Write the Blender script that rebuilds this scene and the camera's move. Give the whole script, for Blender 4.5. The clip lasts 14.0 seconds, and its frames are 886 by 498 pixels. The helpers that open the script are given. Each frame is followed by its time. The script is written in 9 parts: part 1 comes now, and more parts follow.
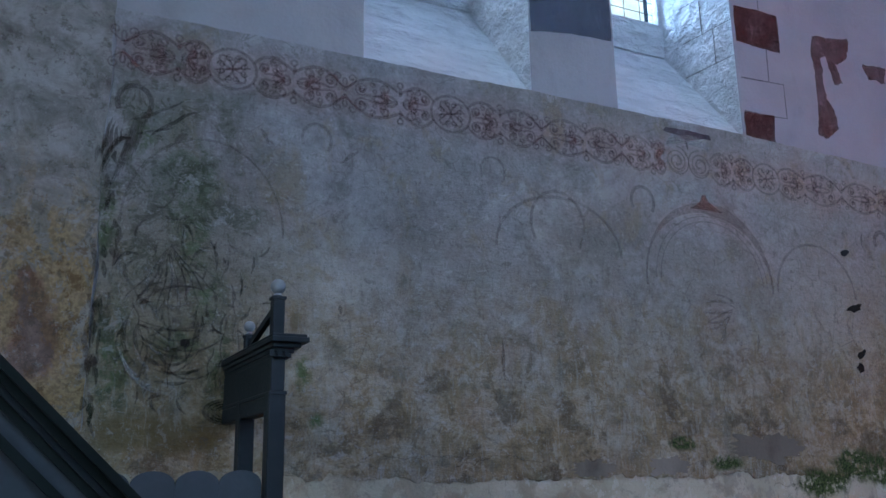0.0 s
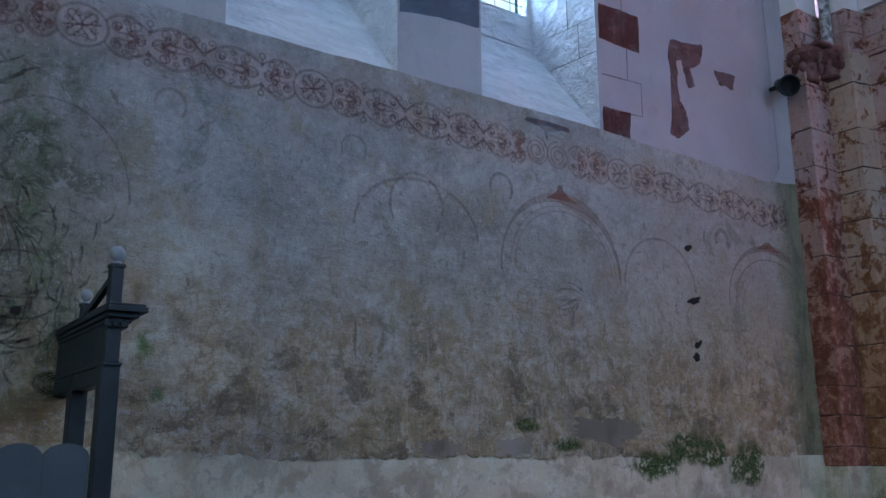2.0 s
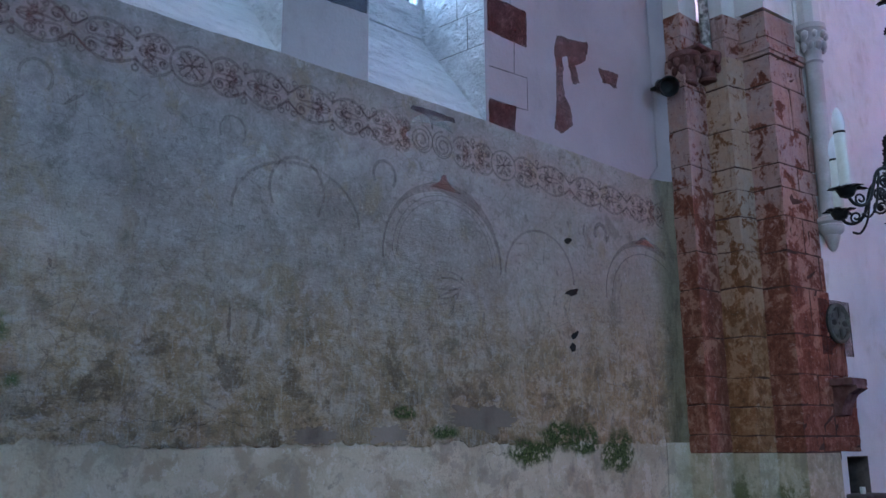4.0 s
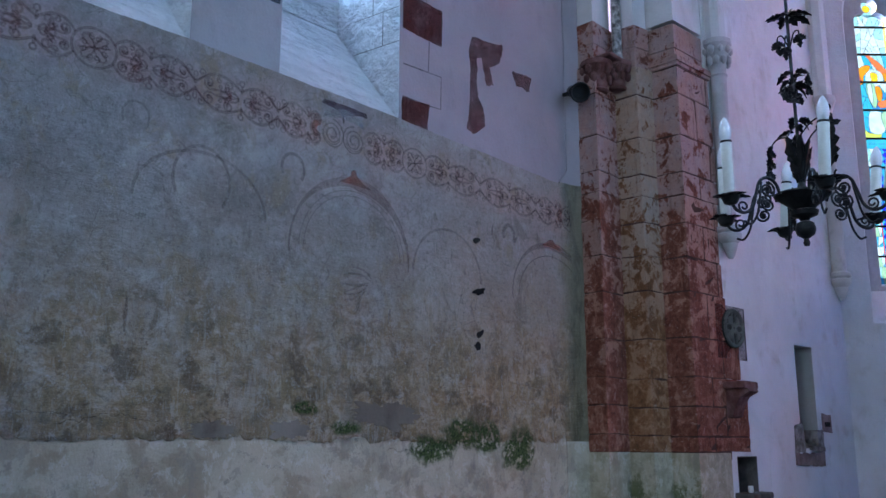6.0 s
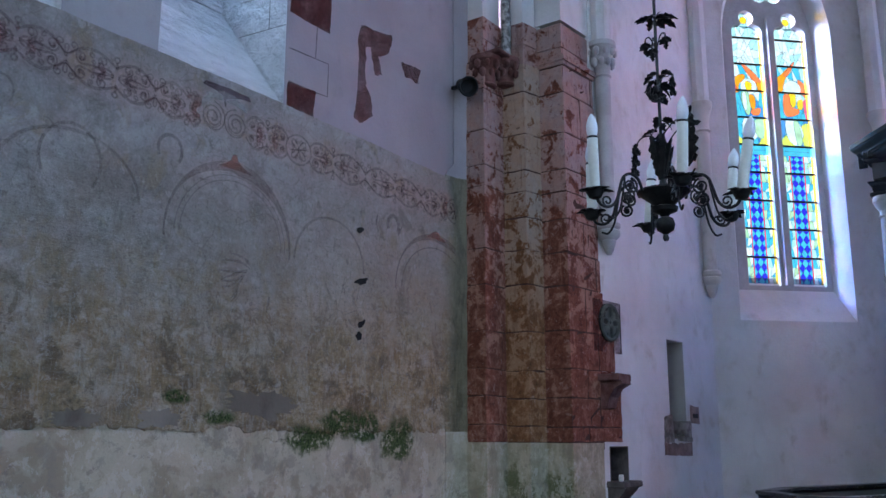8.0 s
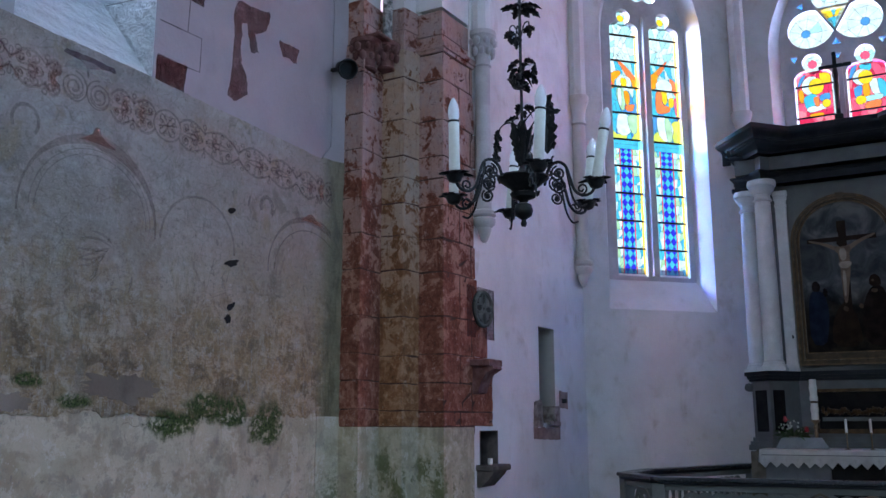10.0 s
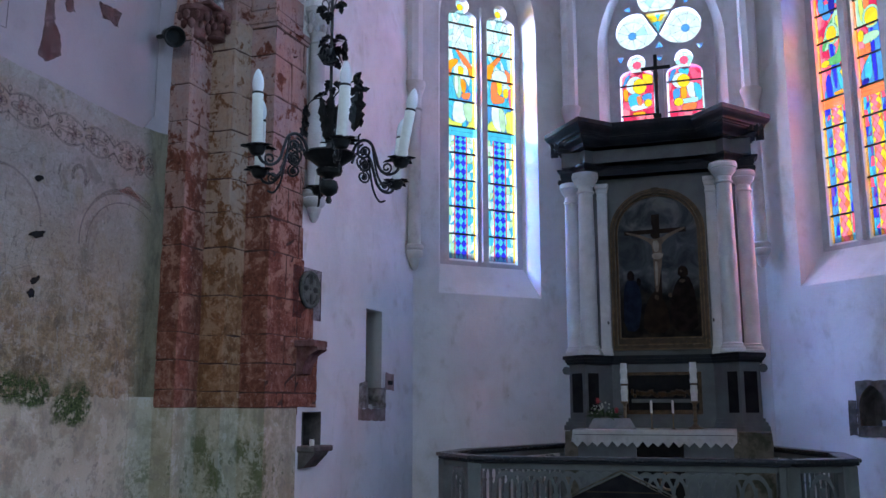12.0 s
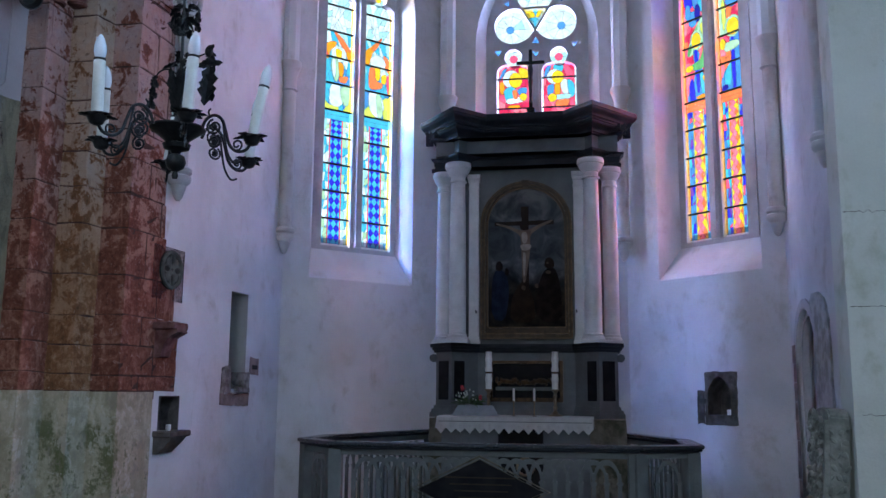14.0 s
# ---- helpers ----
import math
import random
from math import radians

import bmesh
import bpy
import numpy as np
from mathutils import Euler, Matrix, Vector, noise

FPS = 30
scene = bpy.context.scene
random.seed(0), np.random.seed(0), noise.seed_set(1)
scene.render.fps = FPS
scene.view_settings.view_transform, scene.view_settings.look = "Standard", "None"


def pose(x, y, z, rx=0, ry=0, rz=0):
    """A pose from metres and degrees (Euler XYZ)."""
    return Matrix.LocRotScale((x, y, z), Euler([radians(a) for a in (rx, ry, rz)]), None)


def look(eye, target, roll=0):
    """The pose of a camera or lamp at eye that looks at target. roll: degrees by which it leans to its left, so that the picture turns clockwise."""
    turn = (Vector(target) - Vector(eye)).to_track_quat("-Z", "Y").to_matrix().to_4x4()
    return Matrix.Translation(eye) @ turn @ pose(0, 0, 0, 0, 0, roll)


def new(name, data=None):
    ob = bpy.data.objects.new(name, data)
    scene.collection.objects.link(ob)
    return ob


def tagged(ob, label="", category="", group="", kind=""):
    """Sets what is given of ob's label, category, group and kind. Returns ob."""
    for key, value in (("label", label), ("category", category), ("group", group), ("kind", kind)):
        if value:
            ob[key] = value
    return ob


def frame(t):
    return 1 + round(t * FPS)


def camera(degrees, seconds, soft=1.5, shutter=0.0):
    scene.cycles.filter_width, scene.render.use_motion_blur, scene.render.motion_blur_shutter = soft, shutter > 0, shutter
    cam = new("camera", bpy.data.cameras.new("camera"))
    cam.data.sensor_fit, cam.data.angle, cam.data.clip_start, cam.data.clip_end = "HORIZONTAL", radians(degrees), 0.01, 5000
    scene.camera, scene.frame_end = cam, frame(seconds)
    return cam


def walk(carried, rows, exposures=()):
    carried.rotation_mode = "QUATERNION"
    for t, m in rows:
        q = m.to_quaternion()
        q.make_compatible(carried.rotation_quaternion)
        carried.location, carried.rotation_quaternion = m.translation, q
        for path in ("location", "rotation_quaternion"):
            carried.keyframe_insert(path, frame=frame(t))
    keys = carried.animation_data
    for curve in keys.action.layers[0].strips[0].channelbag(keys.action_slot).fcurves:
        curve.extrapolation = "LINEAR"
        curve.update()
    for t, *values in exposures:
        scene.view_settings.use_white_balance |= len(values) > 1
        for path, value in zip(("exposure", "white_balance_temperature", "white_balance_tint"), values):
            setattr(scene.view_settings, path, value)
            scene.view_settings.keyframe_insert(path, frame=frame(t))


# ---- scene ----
cam = camera(53.1, 14.0)
PATH = [
    (0, (0.312, -0.154, 1.684), (1.175, 1.58, 2.183), -1.0),
    (0.5, (0.329, -0.148, 1.68), (1.258, 1.554, 2.17), -0.8),
    (1, (0.343, -0.155, 1.667), (1.337, 1.512, 2.151), -0.7),
    (1.5, (0.372, -0.177, 1.666), (1.427, 1.456, 2.137), -0.4),
    (2, (0.396, -0.191, 1.661), (1.511, 1.404, 2.12), -0.4),
    (2.5, (0.42, -0.197, 1.658), (1.592, 1.36, 2.107), -0.4),
    (3, (0.441, -0.212, 1.657), (1.664, 1.308, 2.098), -0.3),
    (5.5, (0.519, -0.274, 1.646), (1.92, 1.086, 2.077), -0.4),
    (6, (0.525, -0.292, 1.639), (1.961, 1.032, 2.069), 0.1),
    (6.5, (0.541, -0.304, 1.639), (2.014, 0.98, 2.065), 0.4),
    (7, (0.556, -0.316, 1.632), (2.068, 0.922, 2.058), -0.0),
    (7.5, (0.575, -0.332, 1.629), (2.126, 0.859, 2.048), 0.2),
    (8, (0.586, -0.352, 1.622), (2.176, 0.789, 2.036), 0.1),
    (10.5, (0.661, -0.458, 1.594), (2.428, 0.401, 1.971), 0.0),
    (11, (0.673, -0.499, 1.583), (2.477, 0.283, 1.951), 0.1),
    (11.5, (0.694, -0.525, 1.584), (2.536, 0.169, 1.941), 0.1),
    (12, (0.711, -0.556, 1.582), (2.585, 0.048, 1.931), -0.1),
    (12.5, (0.724, -0.588, 1.576), (2.625, -0.068, 1.917), 0.1),
    (13, (0.735, -0.614, 1.577), (2.657, -0.169, 1.91), 0.2),
    (13.5, (0.742, -0.641, 1.573), (2.677, -0.254, 1.9), 0.1),
    (14, (0.756, -0.651, 1.573), (2.7, -0.309, 1.895), 0.5),
]
walk(cam, [(t, look(eye, target, roll)) for t, eye, target, roll in PATH],
     exposures=[(0, -0.04, 6480, 10), (4.5, -0.05, 6350, 9), (6, -0.05, 6200, 9), (7, -0.05, 6450, 10), (10.5, -0.03, 6750, 9), (14, -0.04, 6650, 11)])

# ---- world and light ----
world = bpy.data.worlds.new("sky")
world.use_nodes = True
scene.world = world
wn = world.node_tree
sky = wn.nodes.new("ShaderNodeTexSky")
sky.sky_type = "NISHITA"
sky.sun_disc = False
sky.sun_elevation = radians(38)
sky.sun_rotation = radians(150)
wn.links.new(sky.outputs[0], wn.nodes["Background"].inputs[0])
wn.nodes["Background"].inputs[1].default_value = 0.10

sun = new("sun", bpy.data.lights.new("sun", "SUN"))
sun.data.energy, sun.data.angle, sun.data.color = 1.0, radians(12), (1.0, 0.96, 0.9)
sun.matrix_world = look((20, -30, 40), (6, 0, 2))


def window_light(name, centre, towards, width, height, radiance, colour):
    """An area lamp outside a window in place of daylight; spot, strength and tint are set per window."""
    lamp = bpy.data.lights.new(name, "AREA")
    lamp.shape, lamp.size, lamp.size_y = "RECTANGLE", width, height
    lamp.energy, lamp.color = radiance * math.pi * width * height, colour
    ob = new(name, lamp)
    ob.matrix_world = look(centre, towards)
    return ob


# ---- materials ----
class Nodes:
    """A small helper that wires up a node material."""

    def __init__(self, name):
        self.mat = bpy.data.materials.new(name)
        self.mat.use_nodes = True
        self.tree = self.mat.node_tree
        self.bsdf = self.tree.nodes["Principled BSDF"]
        self.coord = self.tree.nodes.new("ShaderNodeTexCoord").outputs["Object"]

    def link(self, a, socket):
        if isinstance(a, bpy.types.NodeSocket):
            self.tree.links.new(a, socket)
        elif isinstance(a, (tuple, list)) and len(a) == 3 and socket.type == "RGBA":
            socket.default_value = (*a, 1)
        else:
            socket.default_value = a

    def scaled(self, sx, sy, sz, vec=None, at=(0, 0, 0)):
        n = self.tree.nodes.new("ShaderNodeMapping")
        self.link(vec or self.coord, n.inputs[0])
        n.inputs["Scale"].default_value = (sx, sy, sz)
        n.inputs["Location"].default_value = at
        return n.outputs[0]

    def noise(self, scale, detail=5, rough=0.6, vec=None, warp=0.0):
        n = self.tree.nodes.new("ShaderNodeTexNoise")
        self.link(vec or self.coord, n.inputs["Vector"])
        n.inputs["Scale"].default_value, n.inputs["Detail"].default_value = scale, detail
        n.inputs["Roughness"].default_value, n.inputs["Distortion"].default_value = rough, warp
        return n.outputs["Fac"]

    def cells(self, scale, vec=None, what="Distance", feature="F1"):
        n = self.tree.nodes.new("ShaderNodeTexVoronoi")
        n.feature = feature
        self.link(vec or self.coord, n.inputs["Vector"])
        n.inputs["Scale"].default_value = scale
        return n.outputs[what]

    def math(self, op, a, b=0.0, c=0.0):
        n = self.tree.nodes.new("ShaderNodeMath")
        n.operation = op
        for v, s in zip((a, b, c), n.inputs):
            self.link(v, s)
        return n.outputs[0]

    def step(self, a, lo, hi):
        n = self.tree.nodes.new("ShaderNodeMapRange")
        n.interpolation_type = "SMOOTHSTEP"
        self.link(a, n.inputs[0])
        n.inputs[1].default_value, n.inputs[2].default_value = lo, hi
        return n.outputs[0]

    def axes(self, vec=None):
        n = self.tree.nodes.new("ShaderNodeSeparateXYZ")
        self.link(vec or self.coord, n.inputs[0])
        return n.outputs

    def mix(self, fac, a, b, mode="MIX"):
        n = self.tree.nodes.new("ShaderNodeMix")
        n.data_type, n.blend_type = "RGBA", mode
        self.link(fac, n.inputs[0])
        self.link(a, n.inputs[6])
        self.link(b, n.inputs[7])
        return n.outputs[2]

    def ramp(self, fac, *stops):
        n = self.tree.nodes.new("ShaderNodeValToRGB")
        while len(n.color_ramp.elements) < len(stops):
            n.color_ramp.elements.new(0.5)
        for e, (p, c) in zip(n.color_ramp.elements, stops):
            e.position, e.color = p, (*c, 1)
        self.link(fac, n.inputs[0])
        return n.outputs[0]

    def random(self):
        return self.tree.nodes.new("ShaderNodeObjectInfo").outputs["Random"]

    def shade(self, k, amount):
        """A grey factor of 1 - amount .. 1 + amount from a 0..1 value."""
        v = self.math("MULTIPLY_ADD", k, 2 * amount, 1 - amount)
        n = self.tree.nodes.new("ShaderNodeCombineColor")
        for s in n.inputs[:3]:
            self.link(v, s)
        return n.outputs[0]

    def bump(self, height, strength=0.3, distance=0.01):
        n = self.tree.nodes.new("ShaderNodeBump")
        n.inputs["Strength"].default_value, n.inputs["Distance"].default_value = strength, distance
        self.link(height, n.inputs["Height"])
        self.link(n.outputs[0], self.bsdf.inputs["Normal"])

    def done(self, colour, rough=0.8, metal=0.0, spec=0.3):
        self.link(colour, self.bsdf.inputs["Base Color"])
        self.link(rough, self.bsdf.inputs["Roughness"])
        self.link(metal, self.bsdf.inputs["Metallic"])
        self.bsdf.inputs["Specular IOR Level"].default_value = spec
        return self.mat

    def spot(self, x, z, rx, rz, edge, wobble):
        """A ragged patch round (x, z): 1 inside, 0 outside."""
        ax = self.axes()
        dx = self.math("DIVIDE", self.math("SUBTRACT", ax[0], x), rx)
        dz = self.math("DIVIDE", self.math("SUBTRACT", ax[2], z), rz)
        d = self.math("SQRT", self.math("ADD", self.math("MULTIPLY", dx, dx), self.math("MULTIPLY", dz, dz)))
        d = self.math("ADD", d, self.math("MULTIPLY_ADD", wobble, 1.8, -0.9))
        return self.step(d, 1.0, 1.0 - edge)


def plain(name, a, b, scale=6.0, fine=40.0, rough=0.7, metal=0.0, relief=0.15, spec=0.3, dist=0.004, amount=0.14):
    """A surface of two tones, with grain and a little relief."""
    n = Nodes(name)
    big, small = n.noise(scale, 5), n.noise(fine, 4)
    c = n.mix(n.step(big, 0.35, 0.68), a, b)
    c = n.mix(1.0, c, n.shade(small, amount), "MULTIPLY")
    n.bump(n.math("ADD", big, n.math("MULTIPLY", small, 0.5)), relief, dist)
    r = n.math("MULTIPLY_ADD", small, 0.25, rough - 0.12)
    return n.done(c, r, metal, spec)


def limewash_material(name, a, b, dirt, dirt_amount=0.5, east=None):
    """Limewashed masonry: lumpy, brushed, with grey and yellowish stains."""
    n = Nodes(name)
    lump, mid, fine = n.noise(1.1, 6, 0.55, warp=0.4), n.noise(5.5, 6, 0.6), n.noise(45, 4)
    streak = n.noise(1.0, 7, 0.65, n.scaled(2.6, 2.6, 1.3), 0.8)
    c = n.mix(n.step(lump, 0.32, 0.7), a, b)
    c = n.mix(n.math("MULTIPLY", n.step(n.math("ADD", n.math("MULTIPLY", streak, 0.6), n.math("MULTIPLY", mid, 0.4)), 0.5, 0.72), dirt_amount), c, dirt)
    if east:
        # slightly pinker east of the windows
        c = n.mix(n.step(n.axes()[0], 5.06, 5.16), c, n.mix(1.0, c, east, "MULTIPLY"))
    c = n.mix(1.0, c, n.shade(fine, 0.06), "MULTIPLY")
    pits = n.step(n.cells(9, n.scaled(1, 1, 1)), 0.05, 0.02)
    c = n.mix(n.math("MULTIPLY", pits, n.step(mid, 0.55, 0.7)), c, (0.12, 0.11, 0.1))
    n.bump(n.math("ADD", n.math("MULTIPLY", lump, 2.0), n.math("ADD", mid, n.math("MULTIPLY", fine, 0.25))), 0.45, 0.02)
    return n.done(c, 0.85, 0.0, 0.2)


LIME = limewash_material("limewash", (0.61, 0.60, 0.59), (0.74, 0.73, 0.73), (0.45, 0.415, 0.36), 0.75)
# shaft limewash is darkened and warmed: the shafts' shade is in the colour
LIME_SHAFT = limewash_material("shaded_limewash", (0.50, 0.455, 0.42), (0.66, 0.62, 0.60), (0.27, 0.21, 0.16), 0.75)
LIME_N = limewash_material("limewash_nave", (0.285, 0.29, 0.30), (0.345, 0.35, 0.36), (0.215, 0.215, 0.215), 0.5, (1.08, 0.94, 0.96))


def sill_material():
    """Thick, roughly trowelled limewash on the window sills and jambs."""
    n = Nodes("limewash_sill")
    flow = n.noise(1.0, 7, 0.62, n.scaled(2.6, 7.0, 8.5), 0.35)
    lump, fine = n.noise(5.0, 6, 0.6, warp=0.3), n.noise(38, 4)
    c = n.mix(n.step(flow, 0.35, 0.65), (0.64, 0.65, 0.66), (0.76, 0.77, 0.78))
    c = n.mix(n.math("MULTIPLY", n.step(lump, 0.60, 0.72), 0.45), c, (0.46, 0.47, 0.49))
    n.bump(n.math("ADD", n.math("MULTIPLY", flow, 2.0), n.math("ADD", lump, n.math("MULTIPLY", fine, 0.2))), 1.0, 0.095)
    return n.done(c, 0.85, 0.0, 0.2)


GREEN_LIME = limewash_material("damp_limewash", (0.62, 0.645, 0.57), (0.71, 0.73, 0.66), (0.36, 0.39, 0.25), 0.7)
LIME_SILL = sill_material()


MOSS_SPOTS = ((5.50, 1.60, 0.20, 0.08), (5.84, 1.73, 0.20, 0.10), (6.12, 1.68, 0.14, 0.10), (6.55, 1.60, 0.16, 0.15), (4.25, 1.87, 0.08, 0.035), (4.62, 1.75, 0.10, 0.04))


def moss_layer(n, c, wob, grit):
    """Clumps of dark green moss on the damp edge between the two coats of plaster."""
    moss = 0.0
    for x, z, rx, rz in MOSS_SPOTS:
        moss = n.math("MAXIMUM", moss, n.spot(x, z, 1.6 * rx, 1.5 * rz, 0.5, wob))
    moss = n.math("MULTIPLY", moss, n.math("MULTIPLY_ADD", n.step(n.noise(16, 6, 0.75), 0.40, 0.50), 0.85, 0.15))
    return n.mix(moss, c, n.mix(n.step(grit, 0.35, 0.65), (0.016, 0.032, 0.008), (0.085, 0.115, 0.035)))


def low_wash_material():
    """The newer pale wash low on the walls, stained by damp and green algae."""
    n = Nodes("damp_wash")
    big, mid, fine = n.noise(1.6, 6, 0.6, warp=0.6), n.noise(7, 7, 0.68, warp=0.3), n.noise(50, 4)
    run = n.noise(1.0, 6, 0.65, n.scaled(6, 6, 0.7))
    ax = n.axes()
    c = n.ramp(big, (0.32, (0.37, 0.31, 0.215)), (0.5, (0.48, 0.41, 0.30)), (0.68, (0.56, 0.49, 0.375)))
    c = n.mix(n.math("MULTIPLY", n.step(n.math("ADD", n.math("MULTIPLY", mid, 0.6), n.math("MULTIPLY", n.noise(2.2, 5, 0.6), 0.4)), 0.50, 0.58), 0.75), c, (0.32, 0.255, 0.175))
    c = n.mix(n.math("MULTIPLY", n.step(n.noise(11, 6, 0.7), 0.60, 0.66), 0.7), c, (0.24, 0.20, 0.165))
    c = n.mix(n.math("MULTIPLY", n.step(ax[0], 6.9, 7.6), 0.75), c, n.mix(n.step(n.math("ADD", n.math("MULTIPLY", run, 0.4), n.math("MULTIPLY", mid, 0.6)), 0.40, 0.58), (0.28, 0.25, 0.16), (0.54, 0.475, 0.35)))
    green = n.math("MULTIPLY", n.step(n.math("ADD", n.math("MULTIPLY", run, 0.35), n.math("ADD", n.math("MULTIPLY", mid, 0.45), n.math("MULTIPLY", n.noise(26, 6, 0.75), 0.35))), 0.565, 0.65), n.step(ax[0], 6.9, 7.6))
    green = n.math("MULTIPLY", green, n.step(n.math("ADD", ax[2], n.math("MULTIPLY_ADD", mid, 0.8, -0.4)), 1.42, 1.05))
    c = n.mix(n.math("MULTIPLY", green, 0.8), c, (0.065, 0.085, 0.022))
    # clumps of algae on the pier's foot
    for x, y, z, rz in ((7.84, 3.90, 1.02, 0.24), (7.84, 4.06, 1.22, 0.16), (8.07, 3.58, 1.00, 0.30), (8.07, 3.76, 1.18, 0.14)):
        d = 0.0
        for k, (at, r) in enumerate(((x, 0.07), (y, 0.10), (z, rz))):
            q = n.math("DIVIDE", n.math("SUBTRACT", ax[k], at), r)
            d = n.math("ADD", d, n.math("MULTIPLY", q, q))
        d = n.math("ADD", n.math("SQRT", d), n.math("MULTIPLY_ADD", n.noise(14, 7, 0.75), 3.2, -1.6))
        c = n.mix(n.math("MULTIPLY", n.step(d, 1.25, 0.4), 0.8), c, n.mix(mid, (0.045, 0.062, 0.018), (0.14, 0.15, 0.06)))
    # flaked coats, grey-green damp towards the west and short dark pits
    flake = n.noise(5.5, 10, 0.76, n.scaled(1, 1, 0.8, at=(4, 1, 9)), 0.3)
    c = n.mix(n.math("MULTIPLY", n.step(flake, 0.55, 0.57), 0.5), c, (0.27, 0.235, 0.19))
    c = n.mix(n.math("MULTIPLY", n.step(flake, 0.44, 0.42), 0.5), c, (0.60, 0.55, 0.46))
    c = n.mix(n.math("MULTIPLY", n.math("MULTIPLY", n.step(ax[0], 3.6, 1.6), n.step(big, 0.40, 0.56)), 0.45), c, (0.30, 0.315, 0.25))
    pit = n.noise(30, 6, 0.75)
    c = n.mix(n.math("MULTIPLY", n.step(pit, 0.63, 0.68), 0.5), c, (0.15, 0.125, 0.10))
    c = moss_layer(n, c, mid, fine)
    c = n.mix(1.0, c, n.shade(fine, 0.08), "MULTIPLY")
    n.bump(n.math("ADD", n.math("ADD", big, flake), n.math("ADD", mid, n.math("MULTIPLY", fine, 0.3))), 0.6, 0.02)
    return n.done(c, 0.85, 0.0, 0.2)


LOW_WASH = low_wash_material()


def fresco_material():
    """Old painted plaster: blue-grey above, flaking and yellow-brown below, green with algae at its west end."""
    n = Nodes("fresco_plaster")
    ax = n.axes()
    big, mid, fine, grit = n.noise(0.9, 6, 0.6, warp=0.5), n.noise(3.6, 8, 0.7, warp=0.5), n.noise(15, 7, 0.72, warp=0.3), n.noise(75, 3)
    run = n.noise(1.0, 7, 0.7, n.scaled(9, 9, 2.2), 0.4)
    both = n.math("ADD", n.math("MULTIPLY", mid, 0.55), n.math("MULTIPLY", fine, 0.45))
    c = n.ramp(both, (0.34, (0.185, 0.185, 0.185)), (0.46, (0.265, 0.27, 0.272)), (0.55, (0.335, 0.34, 0.345)), (0.68, (0.43, 0.435, 0.44)))
    c = n.mix(n.math("MULTIPLY", n.step(big, 0.42, 0.6), 0.55), c, (0.235, 0.215, 0.195))
    c = n.mix(1.0, c, n.shade(n.step(n.noise(1.5, 6, 0.6, n.scaled(1, 1, 1, at=(9, 2, 4)), 0.6), 0.3, 0.7), 0.15), "MULTIPLY")
    # pinker towards the east end
    c = n.mix(n.math("MULTIPLY", n.step(ax[0], 3.8, 6.8), 0.5), c, (0.335, 0.295, 0.27))
    # the flaking lower part: tan, rusty, pale and dark scales over one another
    low = n.step(n.math("ADD", ax[2], n.math("MULTIPLY_ADD", mid, 1.8, -0.9)), 3.0, 2.0)
    scales = n.ramp(n.noise(6.5, 8, 0.74, n.scaled(1, 1, 1.3, at=(4, 0, 2)), 0.5), (0.34, (0.125, 0.092, 0.055)), (0.44, (0.235, 0.18, 0.105)), (0.52, (0.31, 0.255, 0.18)), (0.57, (0.39, 0.35, 0.30)), (0.68, (0.50, 0.475, 0.44)))
    c = n.mix(n.math("MULTIPLY", low, n.math("MULTIPLY_ADD", n.step(run, 0.36, 0.55), 0.45, 0.4)), c, scales)
    c = n.mix(n.math("MULTIPLY", n.math("MULTIPLY", low, n.step(n.noise(2.6, 7, 0.72, n.scaled(1, 1, 1.3, at=(1, 3, 0))), 0.55, 0.61)), 0.75), c, (0.105, 0.085, 0.062))
    # ochre and greenish blotches up to the middle
    c = n.mix(n.math("MULTIPLY", n.step(n.noise(3.4, 7, 0.72, n.scaled(1, 1, 0.7, at=(2, 5, 1)), 0.5), 0.53, 0.64), 0.5), c, (0.245, 0.205, 0.125))
    c = n.mix(n.math("MULTIPLY", n.step(n.noise(2.6, 8, 0.75, n.scaled(1, 1, 0.8, at=(7, 5, 3)), 0.5), 0.55, 0.66), 0.5), c, (0.125, 0.12, 0.105))
    # worn strokes, abrasions and flakes
    scratch = n.noise(1.0, 7, 0.75, n.scaled(34, 34, 20))
    c = n.mix(n.math("MULTIPLY", n.step(scratch, 0.55, 0.68), 0.35), c, (0.44, 0.44, 0.44))
    c = n.mix(n.math("MULTIPLY", n.step(scratch, 0.45, 0.33), 0.45), c, (0.11, 0.105, 0.095))
    c = n.mix(n.math("MULTIPLY", n.step(n.noise(5.0, 5, 0.65, n.scaled(1, 1, 1, at=(3, 1, 7)), 0.5), 0.64, 0.70), 0.5), c, (0.42, 0.43, 0.44))
    # algae over the painted figure at the west end
    damp = 0.0
    for x, z, rx, rz in ((1.08, 3.20, 0.17, 0.22), (1.13, 2.88, 0.09, 0.26), (1.22, 2.58, 0.12, 0.16), (0.70, 2.95, 0.06, 0.22), (1.10, 2.36, 0.12, 0.10), (0.78, 2.30, 0.10, 0.30), (1.30, 2.25, 0.08, 0.28), (1.73, 2.24, 0.06, 0.13), (1.81, 1.98, 0.05, 0.05), (0.84, 3.42, 0.10, 0.14)):
        damp = n.math("MAXIMUM", damp, n.spot(x, z, 1.35 * rx, 1.35 * rz, 0.7, mid))
    c = n.mix(n.math("MULTIPLY", damp, n.math("MULTIPLY_ADD", n.step(fine, 0.42, 0.55), 0.78, 0.16)), c, n.mix(n.step(mid, 0.4, 0.6), (0.024, 0.050, 0.022), (0.085, 0.14, 0.065)))
